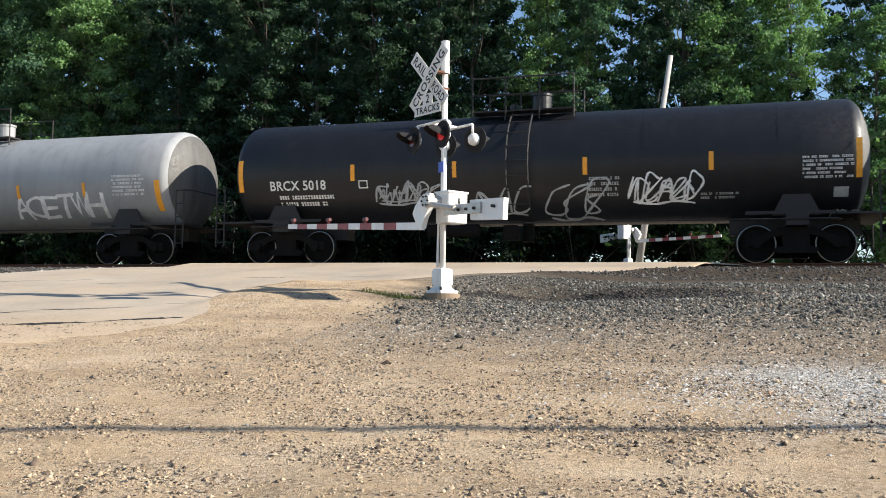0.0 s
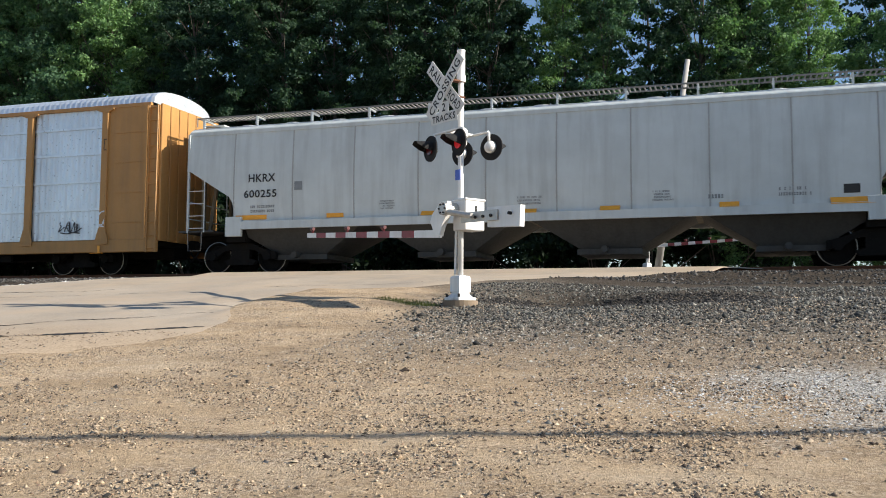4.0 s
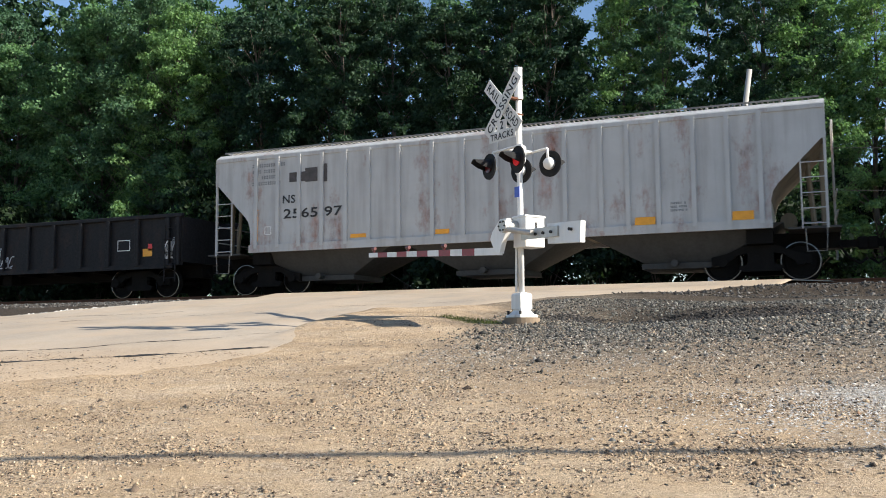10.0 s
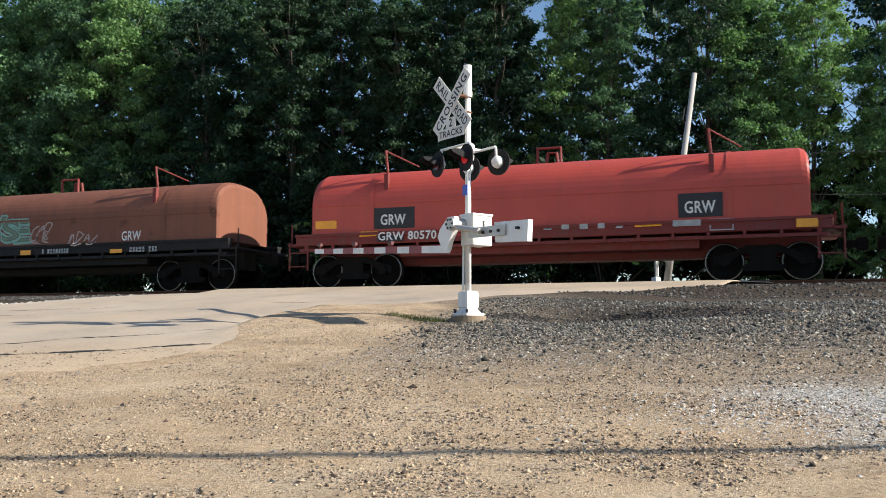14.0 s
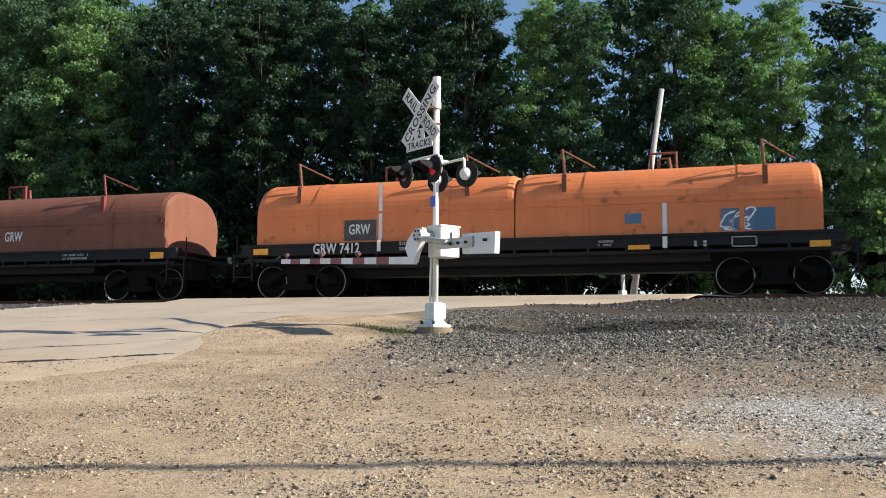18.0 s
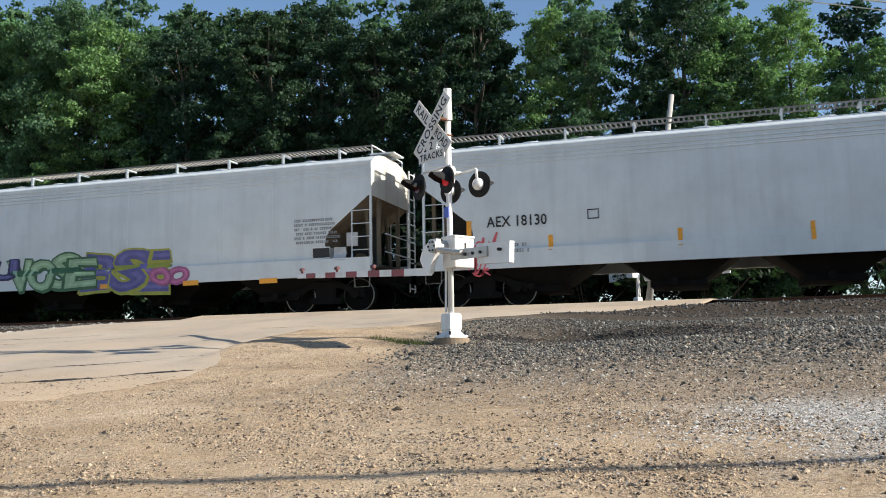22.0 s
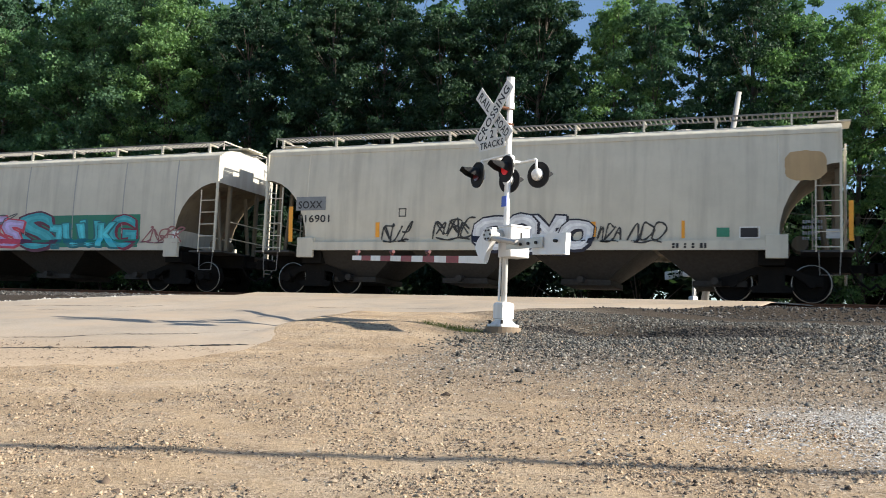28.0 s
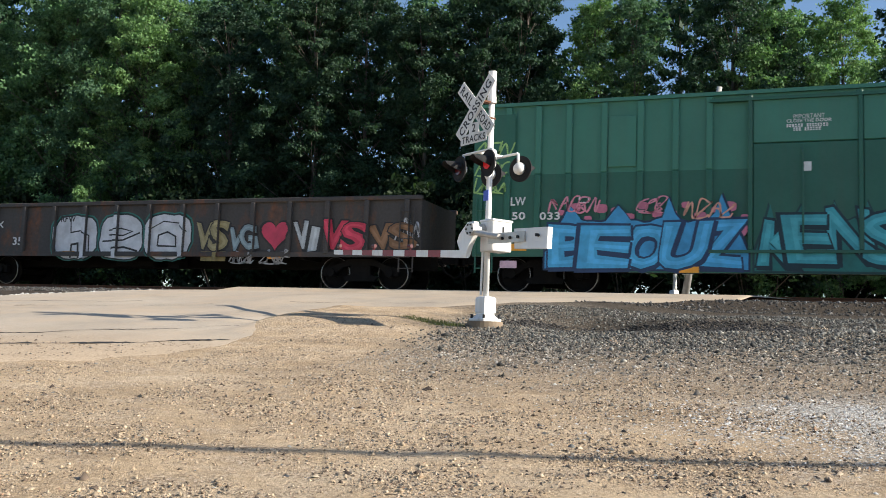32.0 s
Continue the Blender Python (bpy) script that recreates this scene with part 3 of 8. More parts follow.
    for side in (-1, 1):
        for x in (-0.37, 0.37):
            flasher(m, x, side, side < 0 and x > 0)
    bm = bmesh.new()
    plate(bm, [(-0.06, 1.93), (0.06, 1.93), (0.06, 2.10), (-0.06, 2.10)], -0.068, -0.060)
    part("notice_plate", bm, BLUE_MARK, m)
    # gate drive
    bm = bmesh.new()
    box(bm, -0.06, 0.26, -0.11, 0.29, 1.10, 1.60, 0, 0.012)
    box(bm, -0.075, 0.275, -0.125, 0.305, 1.575, 1.615, 0, 0.01)
    d = part("gate_drive", bm, MAST_WHITE, m)
    bm = bmesh.new()
    box(bm, 0.262, 0.270, 0.09, 0.12, 1.34, 1.50)
    part("latch", bm, STEEL, d)
    bm = bmesh.new()
    plate(bm, [(0.06, 1.34), (0.07, 1.56), (-0.10, 1.56), (-0.31, 1.38), (-0.37, 1.26), (-0.25, 1.05), (-0.13, 1.01), (-0.06, 1.18)], -0.34, -0.25)
    hub = part("arm_hub", bm, MAST_WHITE, m)
    bm = bmesh.new()
    tube(bm, (0.0, -0.385, 1.44), (0.0, -0.10, 1.44), 0.105, 20)
    part("hub_cap", bm, GALVANISED_BARE, hub)
    for k in range(6):
        bm = bmesh.new()
        cx, cz = 0.075 * math.cos(k * math.tau / 6), 1.44 + 0.075 * math.sin(k * math.tau / 6)
        tube(bm, (cx, -0.40, cz), (cx, -0.38, cz), 0.016, 6)
        part("bolt", bm, STEEL, hub)
    bm = bmesh.new()
    tube(bm, (0.0, -0.33, 1.40), (0.62, -0.28, 1.28), 0.045, 8)
    plate(bm, [(0.25, 1.20), (1.12, 1.18), (1.12, 1.34), (0.25, 1.36)], -0.20, -0.17)
    part("counterweight_arm", bm, GALVANISED_BARE, m)
    bm = bmesh.new()
    plate(bm, [(0.86, 1.09), (1.58, 1.05), (1.60, 1.37), (0.84, 1.40)], -0.165, -0.07)
    w = part("counterweight", bm, MAST_WHITE, m)
    for x in (0.62, 0.80, 0.98, 1.40):
        bm = bmesh.new()
        tube(bm, (x, -0.225, 1.26), (x, -0.165, 1.26), 0.024, 8)
        part("bolt", bm, STEEL, w)
    # the lowered arm, rising a little to its tip
    arm = None
    n = 12
    for k in range(n):
        a, b2 = 0.12 + (length - 0.12) * k / n, 0.12 + (length - 0.12) * (k + 1) / n
        h0, h1 = 0.062 - 0.018 * k / n, 0.062 - 0.018 * (k + 1) / n
        z0, z1 = 1.04 + rise * a / length, 1.04 + rise * b2 / length
        bm = bmesh.new()
        plate(bm, [(-a, z0 - h0), (-b2, z1 - h1), (-b2, z1 + h1), (-a, z0 + h0)], -0.318, -0.282)
        red = k in (2, 4, 6, 8, 10)
        if arm is None:
            arm = part("gate_arm", bm, MAST_WHITE, m)
        else:
            part("arm_band", bm, ARM_RED if red else MAST_WHITE, arm, "red reflective band" if red else "")
    for a in (0.40 * length, 0.67 * length, 0.96 * length):
        bm = bmesh.new()
        z = 1.04 + rise * a / length + 0.05
        tube(bm, (-a, -0.30, z), (-a, -0.30, z + 0.06), 0.025, 8)
        tube(bm, (-a - 0.05, -0.30, z + 0.075), (-a + 0.05, -0.30, z + 0.075), 0.034, 12)
        part("arm_lamp", bm, LENS_RED, arm, "small red gate lamp")
    return m


GALVANISED_BARE = plain("zinc_plated_steel", (0.45, 0.44, 0.42), 0.5, 0.5)
signal_mast(pose(MAST.x, MAST.y, MAST.z, 0, 0, -34), "white railroad crossing signal with crossbuck, flashers and lowered gate", 4.45, 0.28)
signal_mast(pose(-3.2, 34.3, 3.30, 0, 0, 140), "white crossing signal across the tracks, seen from behind", 4.1, -0.05)


# ---- leaning utility pole and its wires ----
def leaning_pole():
    p = thing("utility_pole", pose(0, 0, 0), "leaning silvered wooden utility pole beside the woods", "utility pole")
    foot, top = Vector((-3.0, 34.7, 2.4)), Vector((-1.63, 34.5, 11.36))
    bm = bmesh.new()
    tube(bm, foot, top, 0.145, 14, 0.095)
    part("pole", bm, OLD_WOOD, p, "", True)
    bm = bmesh.new()
    side = Vector((-0.22, -0.1, 0))
    q = foot.lerp(top, 0.80)
    pipe(bm, [q, q + side, q + side + Vector((0.1, 0, 0.5))], 0.035, 8)
    part("bracket", bm, STEEL, p)
    for f, drop in ((0.68, 0.35), (0.52, 0.5)):
        a = foot.lerp(top, f)
        b = a + Vector((16, 4.0, 0.3))
        bm = bmesh.new()
        pipe(bm, [a.lerp(b, t) - Vector((0, 0, drop * 4 * t * (1 - t))) for t in np.linspace(0, 1, 12)], 0.012, 5)
        part("wire", bm, STEEL, p)
    return p


leaning_pole()


# ---- overhead cables of the lot ----
def overhead_cable(name, ground_a, ground_b, height, r, label):
    """A cable whose shadow runs over the gravel from one point to the other."""
    t = thing(name, pose(0, 0, 0), label, "cable", "overhead cables")
    a, b = Vector(ground_a), Vector(ground_b)
    pts = []
    for k in np.linspace(-1.6, 2.6, 25):
        g = a.lerp(b, k)
        pts.append(g + SUN * (height / SUN.z) + Vector((0, 0, 0.06 * (k - 0.5) ** 2)))
    bm = bmesh.new()
    pipe(bm, pts, r, 6)
    part("strand", bm, STEEL, t)
    return t


overhead_cable("overhead_cable", (-5.2, 5.38, 0.70), (0.9, 6.65, 0.88), 5.5, 0.055, "black overhead utility cable crossing the gravel lot")


def power_line():
    """Bare wires passing high beside the tracks."""
    t = thing("power_line", pose(0, 0, 0), "pale bare power wires high beside the tracks", "cable", "overhead cables")
    for z, r in ((12.70, 0.018), (12.98, 0.030), (13.12, 0.022)):
        bm = bmesh.new()
        pipe(bm, [(x, 30.0, z - 0.275 * (x - 2.97)) for x in np.linspace(-3.0, 24.0, 19)], r, 6)
        part("strand", bm, BARE_WIRE, t)
    return t


BARE_WIRE = plain("bright_aluminium_wire", (0.62, 0.60, 0.54), 0.5, 0.3)
power_line()


# ---- loose stones ----
def road_left(y):
    return float(np.interp(y, [p[1] for p in EDGE_LEFT], [p[0] for p in EDGE_LEFT]))


def stone_kinds(rng):
    out = []
    base = np.array([(1, 0, 0), (-1, 0, 0), (0, 1, 0), (0, -1, 0), (0, 0, 1), (0, 0, -1)], float)
    tri = np.array([(0, 2, 4), (2, 1, 4), (1, 3, 4), (3, 0, 4), (2, 0, 5), (1, 2, 5), (3, 1, 5), (0, 3, 5)])
    for k in range(12):
        v = base * rng.uniform(0.6, 1.25, (6, 1)) + rng.normal(0, 0.22, (6, 3))
        out.append(v * (1.0, rng.uniform(0.6, 1.0), rng.uniform(0.45, 0.75)))
    return out, tri


def scatter(name, label, count, place, size, material, seed, half=False):
    rng = np.random.default_rng(seed)
    kinds, tri = stone_kinds(rng)
    v, f = [], []
    n = 0
    while n < count:
        x, y = place(rng)
        edge = road_right(y) + 0.05 - 0.35 * abs(rng.normal())
        stray = y < 10.6 and rng.random() < 0.45
        if not stray and (x < edge and -2 < y < 15.5 or road_left(y) < x < edge):
            continue
        s = size[0] * math.exp(rng.normal(0, size[1]))
        a = rng.uniform(0, math.tau)
        k = kinds[n % 12] * s
        c, d = math.cos(a), math.sin(a)
        z = (road_height(x, y) if x < road_right(y) and y < 15.5 else ground_height(x, y)) + (0.0 if half else s * 0.18)
        v.append(np.stack([k[:, 0] * c - k[:, 1] * d + x, k[:, 0] * d + k[:, 1] * c + y, k[:, 2] + z], 1))
        f.append((tri[:4] if half else tri) + 6 * n)
        n += 1
    ob = new(name, fast_mesh(name, np.concatenate(v), np.concatenate(f), material))
    return tagged(ob, label, "gravel", "", "stuff")


TAN_STONE = stone_material("tan_pebbles", [(0.0, (0.16, 0.11, 0.07)), (0.25, (0.35, 0.265, 0.175)), (0.65, (0.46, 0.35, 0.235)), (0.93, (0.54, 0.43, 0.31)), (1.0, (0.34, 0.20, 0.12))])
DARK_STONE = stone_material("grey_ballast", [(0.0, (0.024, 0.023, 0.020)), (0.4, (0.072, 0.069, 0.061)), (0.8, (0.155, 0.149, 0.130)), (1.0, (0.33, 0.315, 0.275))])
OILY_STONE = stone_material("oily_ballast", [(0.0, (0.012, 0.011, 0.010)), (0.7, (0.036, 0.031, 0.027)), (1.0, (0.10, 0.09, 0.08))])
PALE_STONE = stone_material("white_limestone", [(0.0, (0.30, 0.28, 0.25)), (0.5, (0.52, 0.50, 0.46)), (1.0, (0.68, 0.66, 0.63))])


CLOD_STONE = stone_material("brown_clods", [(0.0, (0.05, 0.035, 0.025)), (0.6, (0.14, 0.10, 0.07)), (1.0, (0.26, 0.19, 0.13))])
BED_STONE = stone_material("sooty_ballast", [(0.0, (0.02, 0.019, 0.018)), (0.7, (0.07, 0.065, 0.06)), (1.0, (0.20, 0.19, 0.18))])


MIXED_STONE = stone_material("grey_tan_gravel", [(0.0, (0.07, 0.06, 0.05)), (0.35, (0.20, 0.175, 0.145)), (0.75, (0.36, 0.32, 0.265)), (1.0, (0.58, 0.54, 0.47))])


def foot_place(rng):
    return rng.uniform(-4.6, 6.0), rng.normal(10.6, 1.2)


def verge_place(rng):
    y = rng.uniform(15.6, 20.6)
    return road_left(y) - abs(rng.normal(0.05, 0.22)), y


def fan(near, far, power):
    """Places in the wedge before the camera, denser near it."""
    def place(rng):
        d = near + (far - near) * rng.random() ** power
        a = radians(18.5 + rng.uniform(-31, 31))
        return -d * math.sin(a), d * math.cos(a)
    return place


def oily(x, y):
    return ((x + 1.6) / 2.6) ** 2 + ((y - 14.7) / 1.0) ** 2 < 1


def bank_place(rng):
    while True:
        x, y = rng.uniform(-5.0, 8.0), 17.6 - 10.0 * rng.random() ** 1.3
        if rng.random() > ((y - 7.4) / 5.0) ** 4:
            continue
        if x + 0.2 * y > -1.9 + rng.normal(0, 0.5) and not oily(x + rng.normal(0, 0.2), y) and (y < 14.8 or rng.random() < 0.45):
            return x, y


def patchy(near, far, power):
    """As fan(), but gathered in drifts."""
    inner = fan(near, far, power)

    def place(rng):
        while True:
            x, y = inner(rng)
            if noise.noise((x * 0.7, y * 1.5, 2.0)) + 0.5 * noise.noise((x * 2.3, y * 3.6, 5.0)) > rng.normal(0, 0.28):
                return x, y
    return place


def oily_place(rng):
    while True:
        x, y = rng.uniform(-4.4, 0.6), rng.uniform(13.6, 15.9)
        if oily(x, y):
            return x, y


def pale_place(rng):
    return rng.normal(1.25, 1.1), rng.normal(7.7, 0.55)


scatter("tan_gravel", "loose tan pebbles strewn over the sandy lot", 62000, patchy(3.6, 15.5, 1.0), (0.0080, 0.42), TAN_STONE, 3, True)
scatter("clod_gravel", "dark brown clods and stones on the sandy lot", 10000, patchy(3.6, 15.0, 1.0), (0.0100, 0.42), CLOD_STONE, 13, True)
scatter("loose_pebbles", "larger tan stones lying on the sandy lot", 5500, patchy(3.6, 9.5, 0.9), (0.0118, 0.34), TAN_STONE, 23)
scatter("loose_clods", "larger dark clods lying on the sandy lot", 2600, patchy(3.6, 10.0, 0.9), (0.0125, 0.34), CLOD_STONE, 24)
scatter("ballast_gravel", "loose dark grey ballast stones on the bank", 36000, bank_place, (0.0175, 0.36), DARK_STONE, 4)
scatter("grey_tan_gravel", "grey and tan gravel below the bank", 16000, foot_place, (0.0125, 0.35), MIXED_STONE, 33, True)
scatter("oily_gravel", "oil-darkened ballast stones on the bank", 6500, oily_place, (0.020, 0.35), OILY_STONE, 9)
scatter("limestone_gravel", "patch of pale crushed limestone on the lot", 9000, pale_place, (0.011, 0.35), PALE_STONE, 5, True)
scatter("mixed_gravel", "grey stones mixed into the tan gravel", 9000, patchy(4.0, 15.0, 0.8), (0.009, 0.45), DARK_STONE, 6, True)
scatter("bed_gravel", "ballast stones along the track bed", 8000, lambda rng: (rng.uniform(-24, 9), rng.uniform(19.0, 22.8)), (0.030, 0.3), BED_STONE, 7)
scatter("verge_gravel", "pale stones along the far edge of the asphalt", 1500, verge_place, (0.028, 0.35), PALE_STONE, 17)
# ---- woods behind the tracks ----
# sunlit and shaded stretches of the woods are put into separate leaf greens
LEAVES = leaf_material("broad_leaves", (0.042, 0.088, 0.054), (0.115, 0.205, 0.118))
DARK_LEAVES = leaf_material("shade_toned_crown_leaves", (0.019, 0.045, 0.031), (0.048, 0.091, 0.058))
BRIGHT_LEAVES = leaf_material("sun_toned_leaves", (0.072, 0.138, 0.066), (0.200, 0.335, 0.150))
DRY_GRASS = leaf_material("trodden_grass", (0.040, 0.060, 0.016), (0.12, 0.13, 0.045))
# the shade beneath the trees is put into this leaf colour
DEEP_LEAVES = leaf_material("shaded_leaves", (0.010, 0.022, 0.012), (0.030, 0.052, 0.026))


def leaf_cloud(rng, clumps, leaves_each, size, corners=4):
    """Leaf blades on twigs: each clump is a spray of smaller tufts. Arrays of vertices and faces."""
    out = []
    for (cx, cy, cz, r) in clumps:
        k = int(leaves_each * (0.35 + r * r))
        tufts = 5 + int(9 * r)
        t = rng.normal(size=(tufts, 3))
        t *= (r * rng.uniform(0.35, 1.05, (tufts, 1))) / np.linalg.norm(t, axis=1)[:, None]
        t *= (1, 1, 0.62)
        t[:, 2] -= 0.20 * np.hypot(t[:, 0], t[:, 1]) ** 2 / r
        p = t[rng.integers(0, tufts, k)] + rng.normal(size=(k, 3)) * (0.20 * r + 0.04) * np.array((1, 1, 0.55))
        face = p / r + (0, 0, 0.35) + rng.normal(size=(k, 3)) * 0.9
        p = p + (cx, cy, cz)
        a = np.cross(face, rng.normal(size=(k, 3)))
        a /= np.linalg.norm(a, axis=1)[:, None]
        b = np.cross(face, a)
        b /= np.linalg.norm(b, axis=1)[:, None]
        s = size * rng.uniform(0.5, 1.4, (k, 1))
        if corners == 4:
            out.append(np.stack([p - a * s, p + b * s * 0.5, p + a * s, p - b * s * 0.5], 1))
        else:
            out.append(np.stack([p - a * s, p + a * s * 0.5 + b * s * 0.8, p + a * s * 0.5 - b * s * 0.8], 1))
    v = np.concatenate(out)
    return v.reshape(-1, 3), np.arange(len(v) * corners).reshape(-1, corners)


def tree(seed, height, spread_r, low, leaves, material, size, clump_count=160):
    """A tapered trunk, limbs, and a crown of leaf clumps with gaps."""
    rng = np.random.default_rng(seed)
    root = thing("tree", pose(0, 0, 0), "tall leafy broadleaf tree at the edge of the woods", "tree", "woods")
    bm = bmesh.new()
    lean = rng.uniform(-0.03, 0.03, 2)
    spine = [(lean[0] * z + 0.15 * math.sin(z * 0.5 + seed), lean[1] * z, z) for z in np.linspace(-0.4, height * 0.92, 11)]
    radius = np.linspace(0.17, 0.03, 11) * height / 14
    loft(bm, [[(x + r * math.cos(a), y + r * math.sin(a), z) for a in np.arange(7) * math.tau / 7] for (x, y, z), r in zip(spine, radius)])
    clumps = []
    for k in range(clump_count):
        f = ((k + rng.random()) / clump_count) ** 0.85
        z = low + (height - low) * f
        reach = spread_r * (0.50 + 0.50 * math.sin(math.pi * (0.15 + 0.75 * f))) * (1.0 - 0.45 * max(f - 0.65, 0) / 0.35) * rng.uniform(0.30, 1.0)
        a = k * 2.4 + rng.uniform(-0.5, 0.5)
        i = int(np.clip((z - 1.0) / (height * 0.92) * 10, 0, 9))
        base = Vector(spine[i])
        tip = Vector((base.x + reach * math.cos(a), base.y + reach * math.sin(a), z))
        if k % 2 == 0:
            tube(bm, base, base.lerp(tip, 0.92), 0.05 * (1.2 - f), 5, 0.012)
        clumps.append((*tip, (0.32 + 0.62 * rng.random() ** 1.5) * (1.05 - 0.3 * f) * spread_r / 3.2))
    part("trunk", bm, BARK, root, "", True)
    v, f = leaf_cloud(rng, clumps, leaves, size, 3)
    hang("crown", fast_mesh("crown", v, f, material), root)
    return root


def woods():
    rng = np.random.default_rng(5)
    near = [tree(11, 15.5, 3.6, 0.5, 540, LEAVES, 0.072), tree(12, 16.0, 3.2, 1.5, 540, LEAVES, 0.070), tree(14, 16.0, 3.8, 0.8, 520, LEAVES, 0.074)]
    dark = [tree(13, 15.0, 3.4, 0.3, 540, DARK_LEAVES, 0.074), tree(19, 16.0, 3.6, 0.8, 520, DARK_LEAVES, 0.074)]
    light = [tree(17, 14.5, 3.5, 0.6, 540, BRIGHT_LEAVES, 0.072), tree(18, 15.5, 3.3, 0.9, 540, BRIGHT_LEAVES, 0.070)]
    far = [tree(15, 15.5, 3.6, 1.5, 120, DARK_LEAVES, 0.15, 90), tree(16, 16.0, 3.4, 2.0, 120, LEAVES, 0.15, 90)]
    spots = []
    for k in range(22):
        x = -48 + k * 2.7 + rng.uniform(-0.9, 0.9)
        tall = 0.95 * (14.3 - 0.112 * min(x, 0)) / 15.6 * (1 - 0.010 * max(x + 4, 0))
        # leaf tone by place paints which stretches look lit or shaded
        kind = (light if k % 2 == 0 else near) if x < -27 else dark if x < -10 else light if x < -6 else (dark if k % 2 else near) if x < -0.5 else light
        spots.append((kind, x, 39.6 + (0.45 if k % 2 else -0.45) + rng.uniform(-0.5, 0.5), tall * rng.uniform(0.93, 1.10)))
    # the stand past the lawn
    for x, y, s in ((36.0, 48.0, 0.95), (41.0, 45.0, 0.9), (14.5, 51.0, 0.9)):
        spots.append((near, x, y, s))
    for k in range(17):
        x = -52.5 + k * 4.5 + rng.uniform(-1, 1)
        spots.append((far, x, 45.0 + rng.uniform(-1.2, 1.2), (15.2 - 0.115 * min(x, 0)) / 15.6 * rng.uniform(0.95, 1.08)))
    for k in range(9):
        x = -54 + k * 6.6 + rng.uniform(-1, 1)
        if -13 < x < -5:
            continue
        spots.append((far, x, 50.5 + rng.uniform(-1.5, 1.5), rng.uniform(1.25, 1.4)))
    used = set()
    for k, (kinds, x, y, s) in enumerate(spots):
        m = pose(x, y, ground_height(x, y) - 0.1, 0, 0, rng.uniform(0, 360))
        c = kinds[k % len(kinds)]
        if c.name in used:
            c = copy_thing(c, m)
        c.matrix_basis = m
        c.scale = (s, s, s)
        used.add(c.name)


def understorey():
    """Bushes under the trees; their shade is painted into dark leaves."""
    rng = np.random.default_rng(18)
    b = thing("bush", pose(0, 0, 0), "bush under the trees, its leaves toned dark for shade", "bush", "undergrowth")
    clumps = [(rng.normal(0, 1.1), rng.normal(0, 0.8), 0.3 + 4.6 * rng.random(), rng.uniform(0.5, 0.9)) for _ in range(30)]
    v, f = leaf_cloud(rng, clumps, 200, 0.13)
    bm = bmesh.new()
    for c in clumps[::2]:
        tube(bm, (0, 0, -0.2), c[:3], 0.035, 5, 0.008)
    part("stem", bm, BARK, b)
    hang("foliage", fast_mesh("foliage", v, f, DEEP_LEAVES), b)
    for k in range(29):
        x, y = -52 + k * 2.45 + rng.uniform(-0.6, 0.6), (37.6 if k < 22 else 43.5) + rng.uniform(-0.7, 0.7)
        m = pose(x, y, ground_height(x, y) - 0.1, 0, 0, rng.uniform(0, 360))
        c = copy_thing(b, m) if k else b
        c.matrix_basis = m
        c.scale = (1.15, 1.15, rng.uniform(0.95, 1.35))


def shrubs():
    """Saplings and weeds along the far side of the tracks."""
    rng = np.random.default_rng(8)
    kinds = []
    for k in range(2):
        b = thing("shrub", pose(0, 0, 0), "bright green sapling in front of the woods", "shrub", "shrubs")
        clumps = [(rng.normal(0, 0.7), rng.normal(0, 0.6), 0.5 + 3.2 * rng.random(), rng.uniform(0.4, 0.75)) for _ in range(16)]
        v, f = leaf_cloud(rng, clumps, 420, 0.10)
        bm = bmesh.new()
        for c in clumps:
            tube(bm, (0, 0, -0.2), c[:3], 0.03, 5, 0.008)
        part("stem", bm, BARK, b)
        hang("foliage", fast_mesh("foliage", v, f, BRIGHT_LEAVES), b)
        kinds.append(b)
    spots = [(6.4, 39.4, 1.5), (9.2, 39.8, 1.5), (12.2, 40.4, 1.7)]
    for k, (x, y, s) in enumerate(spots):
        m = pose(x, y, ground_height(x, y), 0, 0, rng.uniform(0, 360))
        c = kinds[k] if k < 2 else copy_thing(kinds[k % 2], m)
        c.matrix_basis = m
        c.scale = (s, s, s * rng.uniform(0.8, 1.2))


def weed(seed, x, y, s):
    rng = np.random.default_rng(seed)
    w = thing("weed_clump", pose(x, y, ground_height(x, y) if y < 22 else RAIL_Z - 0.2), "tall green weed clump beside the ballast", "weed", "weeds")
    k = 150
    p = np.concatenate([rng.normal(0, 0.20 if s > 0.4 else 1.1, (k, 2)), np.zeros((k, 1))], 1) * s
    a = np.stack([rng.normal(0, 0.28, k), rng.normal(0, 0.28, k), np.ones(k)], 1) * (rng.uniform(0.25, 0.75, (k, 1)) * s)
    b = np.stack([rng.normal(0, 1, k), rng.normal(0, 1, k), 0 * a[:, 2]], 1)
    b *= 0.022 * s / np.linalg.norm(b, axis=1)[:, None]
    v = np.stack([p - b, p + b, p + a * 0.6 + b * 1.4, p + a], 1).reshape(-1, 3)
    hang("foliage", fast_mesh("foliage", v, np.arange(4 * k).reshape(-1, 4), DRY_GRASS if s < 0.4 else BRIGHT_LEAVES), w)


woods()
understorey()
shrubs()
